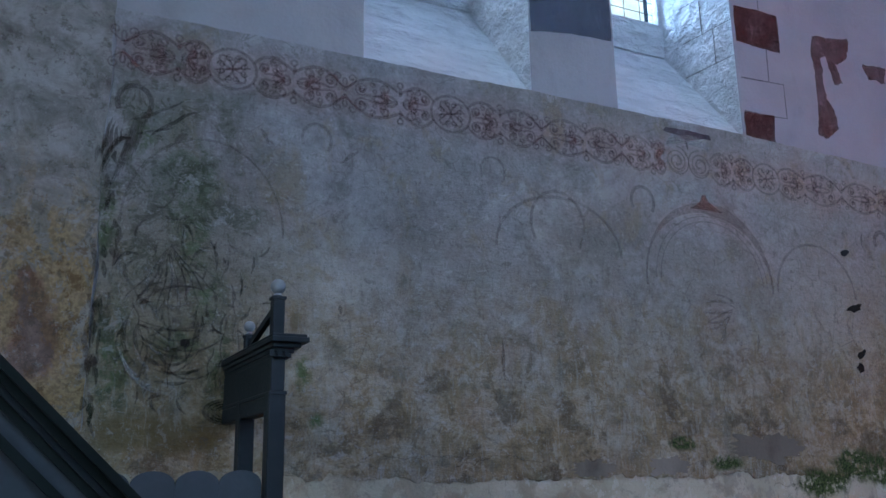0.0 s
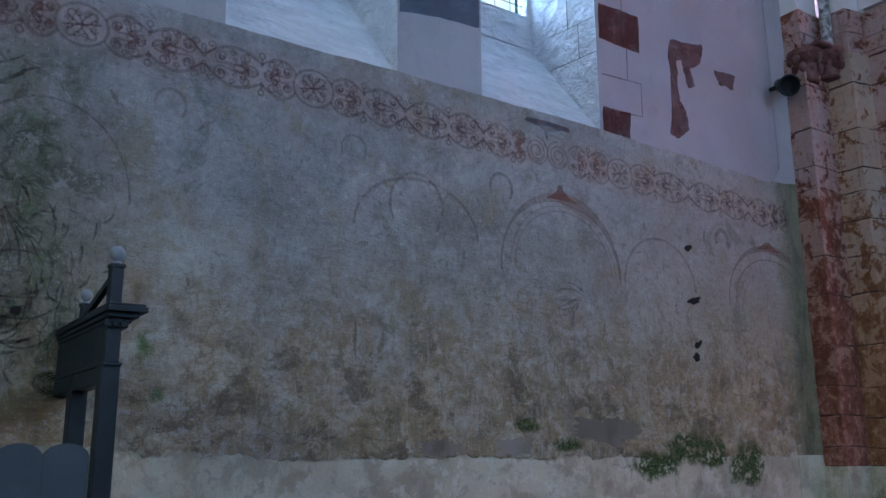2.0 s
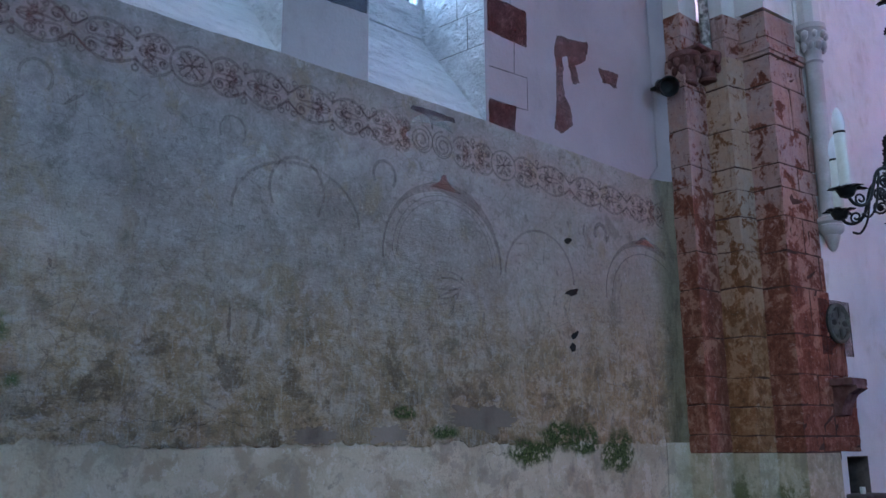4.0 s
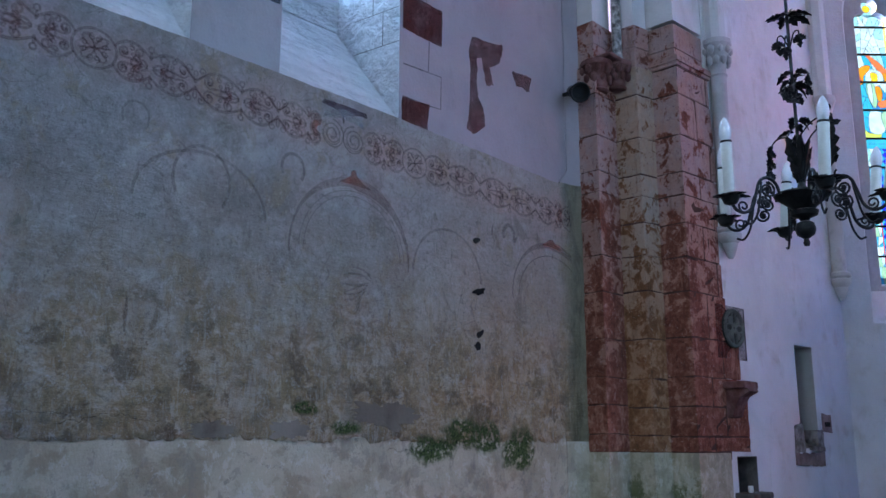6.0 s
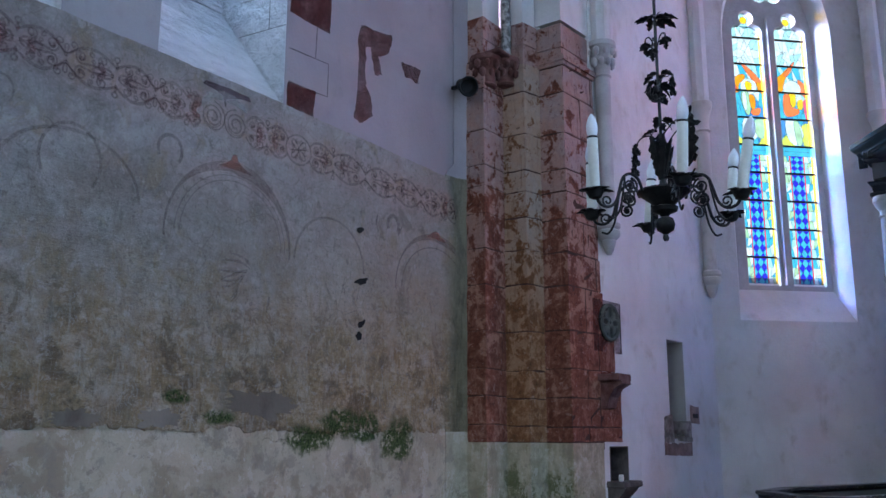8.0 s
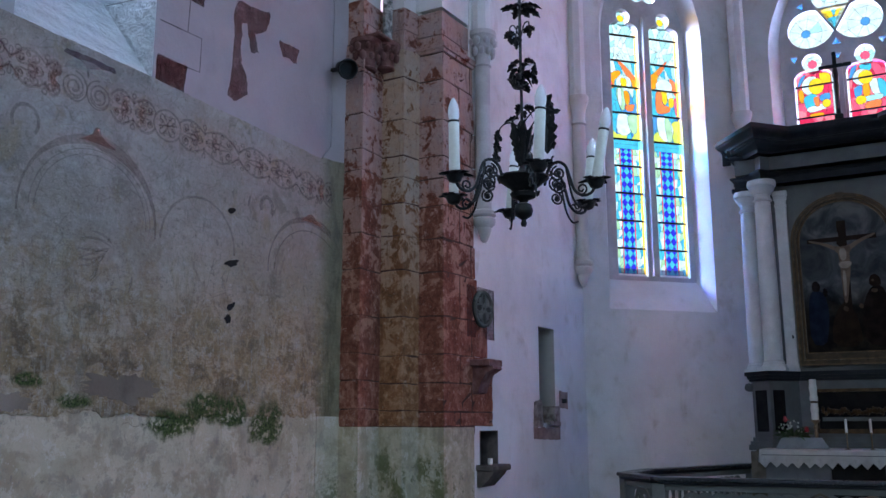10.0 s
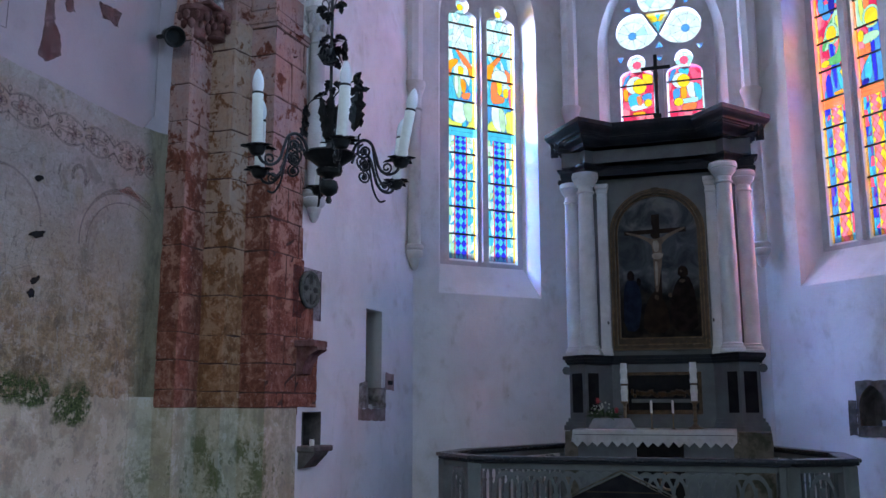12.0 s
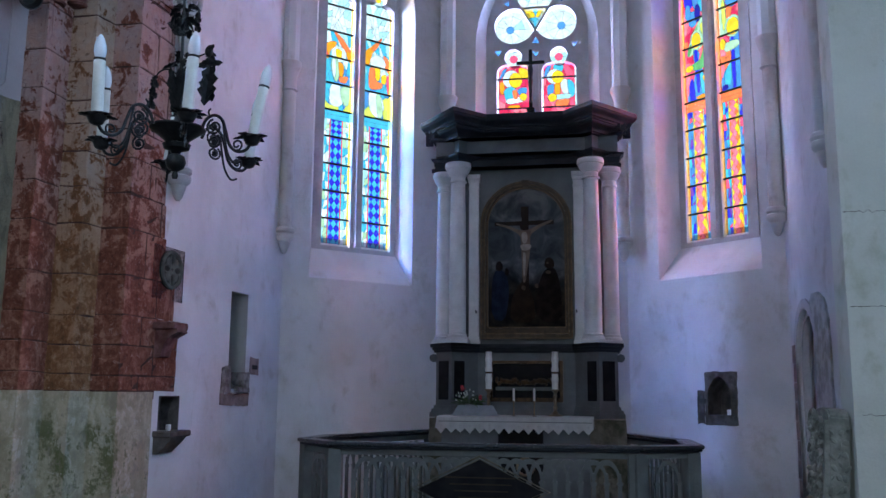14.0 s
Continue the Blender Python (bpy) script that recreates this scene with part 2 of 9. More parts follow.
    veil = n.math("MAXIMUM", n.spot(1.05, 2.75, 0.80, 1.25, 0.9, mid), n.spot(0.95, 3.55, 0.55, 0.55, 0.8, mid))
    # the west end's lower part made lighter
    c = n.mix(n.math("MULTIPLY", n.math("MULTIPLY", n.step(ax[0], 2.6, 1.6), n.step(n.math("ADD", ax[2], n.math("MULTIPLY", mid, 0.6)), 3.6, 2.9)), 0.8), c, n.mix(1.0, c, (1.24, 1.20, 1.10), "MULTIPLY"))
    c = n.mix(n.math("MULTIPLY", n.spot(0.95, 3.75, 1.1, 0.5, 0.8, mid), 0.4), c, (0.14, 0.145, 0.12))
    c = n.mix(n.math("MULTIPLY", veil, 0.38), c, (0.175, 0.182, 0.135))
    blots = n.step(n.noise(9, 9, 0.8, n.scaled(1, 1, 1, at=(8, 3, 5)), 0.8), 0.50, 0.56)
    c = n.mix(n.math("MULTIPLY", n.math("MULTIPLY", veil, blots), 0.62), c, n.mix(n.step(mid, 0.42, 0.58), (0.045, 0.055, 0.032), (0.075, 0.062, 0.042)))
    stain = n.math("MAXIMUM", n.spot(1.05, 1.90, 0.42, 0.13, 0.5, mid), n.spot(1.68, 2.50, 0.05, 0.10, 0.7, mid))
    c = n.mix(n.math("MULTIPLY", stain, 0.8), c, n.mix(mid, (0.135, 0.105, 0.05), (0.22, 0.17, 0.09)))
    # browner with age towards the foot
    c = n.mix(n.math("MULTIPLY", n.step(ax[2], 3.7, 2.0), 0.85), c, n.mix(1.0, c, (0.98, 0.91, 0.79), "MULTIPLY"))
    # the lower east end made warmer and lighter
    tan = n.math("MULTIPLY", n.step(ax[0], 4.6, 6.6), n.step(n.math("ADD", ax[2], n.math("MULTIPLY_ADD", mid, 1.2, -0.6)), 3.5, 2.6))
    c = n.mix(n.math("MULTIPLY", tan, 0.6), c, n.mix(1.0, c, (1.20, 1.10, 0.97), "MULTIPLY"))
    # crisp flakes, pits and chips
    chip = n.noise(11, 9, 0.8, n.scaled(1, 1, 1, at=(6, 1, 8)), 0.6)
    c = n.mix(n.math("MULTIPLY", n.step(chip, 0.565, 0.60), 0.42), c, (0.43, 0.43, 0.425))
    c = n.mix(n.math("MULTIPLY", n.step(chip, 0.43, 0.395), 0.5), c, (0.12, 0.115, 0.10))
    specks = n.noise(48, 5, 0.75)
    c = n.mix(n.math("MULTIPLY", n.step(specks, 0.60, 0.66), 0.4), c, (0.46, 0.46, 0.46))
    c = n.mix(n.math("MULTIPLY", n.step(specks, 0.40, 0.34), 0.45), c, (0.09, 0.085, 0.075))
    # crisp brown losses, pale runs and trowel marks over the lower half
    lower = n.step(n.math("ADD", ax[2], n.math("MULTIPLY_ADD", big, 1.2, -0.6)), 2.9, 2.2)
    loss = n.noise(4.2, 10, 0.76, n.scaled(1, 1, 0.65, at=(3, 9, 1)), 0.35)
    c = n.mix(n.math("MULTIPLY", n.math("MULTIPLY", lower, n.step(loss, 0.575, 0.59)), 0.55), c, n.mix(n.step(fine, 0.4, 0.6), (0.085, 0.062, 0.042), (0.165, 0.125, 0.08)))
    rain = n.noise(1.0, 9, 0.76, n.scaled(19, 19, 3.4, at=(2, 2, 6)), 0.2)
    c = n.mix(n.math("MULTIPLY", n.math("MULTIPLY", lower, n.step(rain, 0.56, 0.60)), 0.34), c, (0.40, 0.395, 0.36))
    c = n.mix(n.math("MULTIPLY", n.math("MULTIPLY", lower, n.step(rain, 0.42, 0.39)), 0.3), c, (0.12, 0.10, 0.072))
    trowel = n.noise(1.0, 8, 0.74, n.scaled(5, 5, 30, at=(7, 1, 2)), 0.3)
    c = n.mix(n.math("MULTIPLY", n.step(trowel, 0.57, 0.62), 0.14), c, (0.38, 0.385, 0.375))
    c = n.mix(n.math("MULTIPLY", n.step(trowel, 0.43, 0.40), 0.12), c, (0.135, 0.13, 0.115))
    craze = n.math("MULTIPLY", n.step(n.cells(7.5, n.scaled(1, 1, 1.2), feature="DISTANCE_TO_EDGE"), 0.022, 0.006), n.step(n.noise(1.9, 4, 0.6, n.scaled(1, 1, 1, at=(1, 8, 4))), 0.50, 0.60))
    c = n.mix(n.math("MULTIPLY", craze, 0.35), c, (0.09, 0.08, 0.065))
    c = n.mix(n.step(ax[0], 2.2, 3.6), c, n.mix(1.0, c, (1.04, 1.0, 0.94), "MULTIPLY"))
    c = moss_layer(n, c, mid, grit)
    # darker olive-brown strip in the corner by the pier
    edge = n.step(n.math("ADD", ax[0], n.math("MULTIPLY_ADD", mid, 0.4, -0.2)), 7.15, 7.42)
    c = n.mix(n.math("MULTIPLY", edge, 0.8), c, n.mix(n.step(run, 0.38, 0.6), (0.085, 0.075, 0.042), (0.20, 0.17, 0.105)))
    c = n.mix(1.0, c, n.shade(grit, 0.12), "MULTIPLY")
    n.bump(n.math("ADD", n.math("ADD", n.math("MULTIPLY", mid, 1.3), n.math("MULTIPLY", n.math("ADD", chip, n.math("ADD", trowel, loss)), 0.7)), n.math("ADD", fine, n.math("MULTIPLY", grit, 0.25))), 0.75, 0.022)
    return n.done(c, 0.88, 0.0, 0.2)


def ochre_material():
    """The plaster west of the painting: pale grey above, yellow ochre and rusty red below."""
    n = Nodes("ochre_plaster")
    ax = n.axes()
    big, mid, fine = n.noise(1.6, 6, 0.6, warp=0.5), n.noise(5, 8, 0.72, warp=0.5), n.noise(38, 4)
    c = n.ramp(mid, (0.34, (0.125, 0.12, 0.105)), (0.48, (0.215, 0.208, 0.188)), (0.62, (0.32, 0.31, 0.29)))
    low = n.step(n.math("ADD", ax[2], n.math("MULTIPLY_ADD", big, 1.4, -0.7)), 3.5, 2.6)
    blot = n.noise(4.5, 9, 0.76, n.scaled(1, 1, 0.7, at=(6, 4, 2)), 0.4)
    c = n.mix(n.math("MULTIPLY", low, n.math("MULTIPLY_ADD", n.step(blot, 0.49, 0.515), 0.55, 0.18)), c, n.mix(n.step(fine, 0.4, 0.6), (0.22, 0.135, 0.042), (0.35, 0.235, 0.095)))
    c = n.mix(n.math("MULTIPLY", n.math("MULTIPLY", low, n.step(n.noise(8, 9, 0.78, n.scaled(1, 1, 1, at=(5, 2, 1))), 0.55, 0.575)), 0.75), c, (0.13, 0.075, 0.03))
    red = n.math("MAXIMUM", n.spot(0.42, 2.36, 0.15, 0.30, 0.4, blot), n.spot(0.38, 2.58, 0.10, 0.12, 0.4, blot))
    c = n.mix(n.math("MULTIPLY", red, 0.6), c, n.mix(n.step(mid, 0.4, 0.6), (0.10, 0.048, 0.038), (0.21, 0.10, 0.078)))
    c = n.mix(n.math("MULTIPLY", n.step(n.noise(13, 8, 0.8), 0.55, 0.60), 0.45), c, (0.34, 0.33, 0.315))
    c = n.mix(n.math("MULTIPLY", n.step(n.noise(16, 8, 0.8, n.scaled(1, 1, 1, at=(2, 7, 3))), 0.55, 0.60), 0.55), c, (0.075, 0.065, 0.05))
    c = n.mix(1.0, c, n.shade(fine, 0.12), "MULTIPLY")
    n.bump(n.math("ADD", n.math("MULTIPLY", mid, 1.3), n.math("MULTIPLY", fine, 0.5)), 0.5, 0.018)
    return n.done(c, 0.88, 0.0, 0.2)


FRESCO, OCHRE = fresco_material(), ochre_material()


def faded_paint(name, colour, cover=0.5, patch=0.16):
    """Thin old paint: worn through in ragged patches, so that the plaster shows."""
    n = Nodes(name)
    mid, fine = n.noise(6, 6, 0.7), n.noise(42, 5, 0.7)
    n.done(n.mix(1.0, colour, n.shade(mid, 0.3), "MULTIPLY"), 0.9, 0.0, 0.1)
    hold = n.step(n.math("ADD", n.math("MULTIPLY", mid, 0.5), n.math("MULTIPLY", fine, 0.5)), 0.5 - patch, 0.5 + patch)
    n.link(n.math("MULTIPLY", n.math("MULTIPLY_ADD", hold, 0.75, 0.25), cover), n.bsdf.inputs["Alpha"])
    return n.mat


PAINT_RED = faded_paint("red_ochre_paint", (0.235, 0.108, 0.10), 0.64, 0.26)
PAINT_PALE = faded_paint("pale_red_paint", (0.32, 0.145, 0.108), 0.62, 0.24)
PAINT_FAINT = faded_paint("faint_red_line", (0.22, 0.10, 0.078), 0.46, 0.25)
PAINT_PATCH = faded_paint("worn_red_paint", (0.17, 0.07, 0.062), 0.72, 0.20)
PAINT_PURPLE = faded_paint("purple_paint", (0.125, 0.082, 0.105), 0.72, 0.25)
PAINT_GREEN = faded_paint("dark_green_paint", (0.035, 0.045, 0.025), 0.75)
PAINT_DARK = faded_paint("dark_line_paint", (0.06, 0.045, 0.035), 0.62)
PAINT_BLOCK = faded_paint("red_block_paint", (0.12, 0.034, 0.03), 0.92, 0.22)
PAINT_BLUE = faded_paint("grey_blue_paint", (0.11, 0.14, 0.19), 0.85, 0.3)


def painted_stone(name, paint, tint, wear_z, pale):
    """Dressed stone with old limewash paint: whole below with scuffs, only in crisp-edged flakes above."""
    n = Nodes(name)
    ax = n.axes()
    big, mid, fine, grit = n.noise(2.2, 6, 0.65, warp=0.6), n.noise(5.5, 7, 0.68, warp=0.6), n.noise(24, 6, 0.7), n.noise(95, 3)
    c = n.ramp(n.math("ADD", n.math("MULTIPLY", mid, 0.6), n.math("MULTIPLY", fine, 0.4)), (0.34, tuple(0.42 * v for v in paint)), (0.48, paint), (0.57, tuple(0.5 * (a + b) for a, b in zip(paint, tint))), (0.68, tint))
    c = n.mix(n.math("MULTIPLY", n.random(), 0.4), c, tuple(0.5 * v for v in paint))
    up = n.math("MULTIPLY_ADD", n.step(ax[2], wear_z - 2.2, wear_z + 1.5), 0.125, -0.068)
    wear = n.math("ADD", n.math("ADD", n.math("MULTIPLY", mid, 0.6), n.math("MULTIPLY", fine, 0.15)), n.math("ADD", n.math("MULTIPLY", big, 0.25), up))
    lost = n.step(wear, 0.488, 0.530)
    bare = n.mix(n.step(n.noise(3.0, 6, 0.65, n.scaled(1, 1, 1, at=(3, 3, 3))), 0.4, 0.62), pale, tuple(0.5 * (a + b) for a, b in zip(pale, tint)))
    bare = n.mix(n.step(n.math("ADD", ax[2], n.math("MULTIPLY", big, 0.8)), wear_z + 1.3, wear_z - 0.5), bare, tuple(0.85 * v for v in tint))
    c = n.mix(n.math("MULTIPLY", lost, 0.72), c, n.mix(1.0, bare, n.shade(fine, 0.14), "MULTIPLY"))
    # lime spatter and scuffs
    c = n.mix(n.math("MULTIPLY", n.step(n.math("ADD", n.math("MULTIPLY", fine, 0.7), n.math("MULTIPLY", grit, 0.3)), 0.61, 0.66), 0.45), c, pale)
    # chipped paint, soot and runs of damp
    chip = n.noise(13, 9, 0.8, n.scaled(1, 1, 1, at=(2, 6, 1)), 0.6)
    c = n.mix(n.math("MULTIPLY", n.step(chip, 0.575, 0.605), 0.55), c, tuple(0.55 * a + 0.45 * b for a, b in zip(pale, tint)))
    c = n.mix(n.math("MULTIPLY", n.step(chip, 0.42, 0.38), 0.6), c, tuple(0.28 * v for v in paint))
    runs = n.noise(1.0, 7, 0.72, n.scaled(11, 11, 2.0), 0.4)
    c = n.mix(n.math("MULTIPLY", n.step(runs, 0.54, 0.64), 0.4), c, tuple(0.5 * v for v in paint))
    c = n.mix(n.math("MULTIPLY", n.step(runs, 0.44, 0.36), 0.35), c, tint)
    c = n.mix(1.0, c, n.shade(grit, 0.14), "MULTIPLY")
    n.bump(n.math("ADD", n.math("MULTIPLY", mid, 0.9), n.math("ADD", n.math("MULTIPLY", lost, -0.35), n.math("ADD", n.math("MULTIPLY", fine, 0.6), n.math("MULTIPLY", chip, 0.8)))), 0.65, 0.015)
    return n.done(c, 0.85, 0.0, 0.2)


STONE_RED = painted_stone("red_painted_stone", (0.205, 0.066, 0.040), (0.46, 0.235, 0.165), 3.6, (0.42, 0.33, 0.32))
STONE_OCHRE = painted_stone("ochre_painted_stone", (0.235, 0.104, 0.044), (0.45, 0.25, 0.145), 3.1, (0.45, 0.37, 0.315))
STONE_CAP = plain("red_painted_carving", (0.11, 0.04, 0.034), (0.21, 0.11, 0.10), 9, 45, 0.85, relief=0.5, dist=0.012)
MORTAR = plain("dark_mortar", (0.05, 0.024, 0.017), (0.10, 0.05, 0.038), rough=0.95)
STONE_GREY = plain("grey_limestone", (0.20, 0.20, 0.19), (0.33, 0.33, 0.31), 3.5, 35, 0.85, relief=0.5, dist=0.015)
STONE_DARK = plain("dark_stone", (0.07, 0.06, 0.055), (0.14, 0.12, 0.11), 7, 40, 0.85, relief=0.5, dist=0.012)
STONE_PALE = plain("pale_limestone", (0.44, 0.43, 0.43), (0.54, 0.53, 0.53), 4, 40, 0.8, relief=0.35, dist=0.01)
STONE_BLACK = plain("blackish_stone", (0.022, 0.026, 0.022), (0.05, 0.056, 0.048), 9, 45, 0.9, relief=0.5, dist=0.01)
STONE_GREEN = plain("grey_green_stone", (0.075, 0.088, 0.075), (0.135, 0.15, 0.13), 9, 45, 0.85, relief=0.5, dist=0.01)
STONE_WARM = plain("warm_sandstone", (0.15, 0.105, 0.095), (0.29, 0.21, 0.19), 6, 40, 0.85, relief=0.4, dist=0.012)
STONE_MOSS = plain("mossy_stone", (0.055, 0.055, 0.035), (0.17, 0.15, 0.115), 7, 35, 0.9, relief=0.6, dist=0.02)
SPECKLED = plain("flaking_limewash", (0.10, 0.10, 0.095), (0.50, 0.49, 0.47), 16, 50, 0.9, relief=0.6, dist=0.012)
SLAB_STONE = plain("weathered_slab", (0.17, 0.18, 0.155), (0.34, 0.345, 0.30), 6, 40, 0.85, relief=0.5, dist=0.012)
NICHE_PLASTER = limewash_material("niche_plaster", (0.33, 0.32, 0.29), (0.42, 0.41, 0.38), (0.20, 0.18, 0.15), 0.6)
FLAGSTONE = plain("flagstone", (0.05, 0.047, 0.044), (0.09, 0.085, 0.08), 2.5, 30, 0.6, relief=0.3)
WOOD_SLATE = plain("slate_painted_wood", (0.016, 0.019, 0.024), (0.026, 0.030, 0.037), 5, 60, 0.6, relief=0.08, spec=0.15)
HANDRAIL = plain("glossy_dark_handrail", (0.030, 0.034, 0.040), (0.045, 0.050, 0.057), 5, 60, 0.24, relief=0.05, spec=0.6)
WOOD_GREY = plain("grey_painted_wood", (0.105, 0.114, 0.118), (0.138, 0.149, 0.153), 4, 60, 0.55, relief=0.08, spec=0.2)
WOOD_RAIL = plain("grey_green_painted_wood", (0.112, 0.124, 0.12), (0.15, 0.164, 0.158), 4, 60, 0.55, relief=0.08, spec=0.2)
WOOD_TEAL = plain("blue_grey_painted_wood", (0.012, 0.018, 0.022), (0.020, 0.028, 0.033), 4, 60, 0.5, relief=0.08, spec=0.2)
WOOD_PALE = plain("pale_blue_painted_wood", (0.044, 0.057, 0.067), (0.060, 0.074, 0.084), 4, 60, 0.55, relief=0.06)
WOOD_GREEN = plain("dark_green_painted_wood", (0.006, 0.011, 0.010), (0.011, 0.017, 0.016), 5, 60, 0.6, relief=0.08, spec=0.15)
WOOD_BALL = plain("pale_grey_painted_wood", (0.20, 0.22, 0.235), (0.27, 0.29, 0.30), 6, 60, 0.55, relief=0.05)
WOOD_WHITE = plain("white_painted_wood", (0.53, 0.53, 0.53), (0.62, 0.62, 0.62), 5, 50, 0.5, relief=0.06, spec=0.4)
PANEL_BLACK = plain("black_panel", (0.010, 0.010, 0.012), (0.018, 0.017, 0.018), 6, 60, 0.7, relief=0.05, spec=0.06)
GILT = plain("worn_gilding", (0.045, 0.028, 0.015), (0.10, 0.060, 0.027), 14, 80, 0.42, 0.55, relief=0.2)
FAINT_GILT = plain("nearly_black_gilding", (0.020, 0.015, 0.008), (0.035, 0.026, 0.014), 20, 80, 0.6, 0.3)
BRASS = plain("old_brass", (0.19, 0.14, 0.09), (0.30, 0.22, 0.14), 12, 80, 0.38, 0.9, relief=0.1)
IRON = plain("black_wrought_iron", (0.012, 0.013, 0.014), (0.028, 0.030, 0.032), 25, 120, 0.48, 0.6, relief=0.3, spec=0.5)
TUBE = plain("ivory_tube", (0.55, 0.56, 0.52), (0.60, 0.61, 0.57), 8, 60, 0.45, relief=0.02)
WAX = plain("white_wax", (0.68, 0.67, 0.64), (0.74, 0.73, 0.70), 10, 60, 0.5, relief=0.1)
LINEN = plain("white_linen", (0.76, 0.75, 0.73), (0.86, 0.85, 0.83), 12, 180, 0.9, relief=0.2)
LEAD = plain("lead_came", (0.008, 0.008, 0.009), (0.016, 0.016, 0.017), 20, 90, 0.6, 0.3)
RUBBER = plain("black_plastic", (0.010, 0.011, 0.012), (0.018, 0.019, 0.02), 20, 90, 0.5)
LEAF = plain("green_leaf", (0.035, 0.075, 0.022), (0.07, 0.12, 0.045), 20, 90, 0.6)
PETAL_RED = plain("red_petal", (0.30, 0.025, 0.035), (0.45, 0.06, 0.07), 20, 90, 0.6)
PETAL_WHITE = plain("white_petal", (0.55, 0.57, 0.50), (0.68, 0.68, 0.62), 20, 90, 0.6)
# black for flat pieces that stand in for the shade in holes
HOLE_SHADE = plain("hole_shade", (0.006, 0.006, 0.006), (0.012, 0.011, 0.010), 10, 60, 0.95)


def bulb_material():
    n = Nodes("milky_bulb_glass")
    n.bsdf.inputs["Transmission Weight"].default_value = 0.25
    return n.done((0.86, 0.90, 0.95), 0.22, 0.0, 0.5)


BULB = bulb_material()


def glass_material(name, colour):
    """Coloured window glass: clear to light, which takes its colour, with a faint gloss and cloudy tone."""
    m = bpy.data.materials.new(name)
    m.use_nodes = True
    t = m.node_tree
    t.nodes.clear()
    out, mixer = t.nodes.new("ShaderNodeOutputMaterial"), t.nodes.new("ShaderNodeMixShader")
    clear, gloss = t.nodes.new("ShaderNodeBsdfTransparent"), t.nodes.new("ShaderNodeBsdfGlossy")
    cloud, tone = t.nodes.new("ShaderNodeTexNoise"), t.nodes.new("ShaderNodeMix")
    cloud.inputs["Scale"].default_value = 9
    t.links.new(t.nodes.new("ShaderNodeTexCoord").outputs["Object"], cloud.inputs["Vector"])
    tone.data_type = "RGBA"
    t.links.new(cloud.outputs["Fac"], tone.inputs[0])
    tone.inputs[6].default_value = (*[0.68 * v for v in colour], 1)
    tone.inputs[7].default_value = (*[min(1.0, 1.3 * v) for v in colour], 1)
    t.links.new(tone.outputs[2], clear.inputs[0])
    gloss.inputs["Roughness"].default_value = 0.15
    mixer.inputs[0].default_value = 0.04
    t.links.new(clear.outputs[0], mixer.inputs[1])
    t.links.new(gloss.outputs[0], mixer.inputs[2])
    t.links.new(mixer.outputs[0], out.inputs[0])
    return m


GLASS = {k: glass_material(k + "_glass", tuple({"white": 1.0, "pale": 1.0}.get(k, 0.60 if c[0] > 0.5 else 0.55) * v for v in c)) for k, c in {
    "white": (0.34, 0.44, 0.48), "pale": (0.22, 0.40, 0.44), "cyan": (0.06, 0.46, 0.68), "sky": (0.07, 0.28, 0.62),
    "blue": (0.03, 0.035, 0.62), "navy": (0.02, 0.02, 0.30), "yellow": (0.80, 0.55, 0.03), "gold": (0.75, 0.30, 0.02),
    "orange": (0.80, 0.20, 0.07), "red": (0.62, 0.03, 0.10), "pink": (0.80, 0.10, 0.20), "salmon": (0.85, 0.20, 0.26),
    "green": (0.12, 0.42, 0.16), "mint": (0.40, 0.66, 0.45), "lime": (0.55, 0.65, 0.12), "violet": (0.22, 0.08, 0.45),
}.items()}


# ---- mesh helpers ----
def thing(name, label, category, at=(0, 0, 0), group="", kind=""):
    """A top-level thing: an empty at its base."""
    ob = new(name)
    ob.location = at
    ob.empty_display_size = 0.1
    return tagged(ob, label, category, group, kind)


def part(name, bm, material, parent=None, label="", smooth=False):
    """Links a bmesh, built in the parent's space, as one mesh object."""
    me = bpy.data.meshes.new(name)
    bmesh.ops.recalc_face_normals(bm, faces=bm.faces)
    if smooth:
        for f in bm.faces:
            f.smooth = True
    bm.to_mesh(me)
    bm.free()
    for m in material if isinstance(material, (list, tuple)) else (material,):
        me.materials.append(m)
    if smooth:
        me.set_sharp_from_angle(angle=radians(40))
    ob = new(name, me)
    ob.parent = parent
    if label:
        ob["label"] = label
    return ob


def shared(name, me, parent, m=None):
    """One more object on a mesh that others use too."""
    ob = new(name, me)
    ob.parent = parent
    if m is not None:
        ob.matrix_basis = m
    return ob


def box(bm, x0, x1, y0, y1, z0, z1, bevel=0.0, m=None):
    res = bmesh.ops.create_cube(bm, size=1.0)
    vs = res["verts"]
    for v in vs:
        v.co = Vector(((x0 + x1) / 2 + v.co.x * (x1 - x0), (y0 + y1) / 2 + v.co.y * (y1 - y0), (z0 + z1) / 2 + v.co.z * (z1 - z0)))
    if bevel > 0:
        es = list({e for v in vs for e in v.link_edges})
        r = bmesh.ops.bevel(bm, geom=es, offset=bevel, segments=1, affect="EDGES")
        vs = list({v for f in r["faces"] for v in f.verts} | {v for v in vs if v.is_valid})
    if m is not None:
        bmesh.ops.transform(bm, matrix=m, verts=vs)
    return bm


def a_box(*a, **k):
    return box(bmesh.new(), *a, **k)


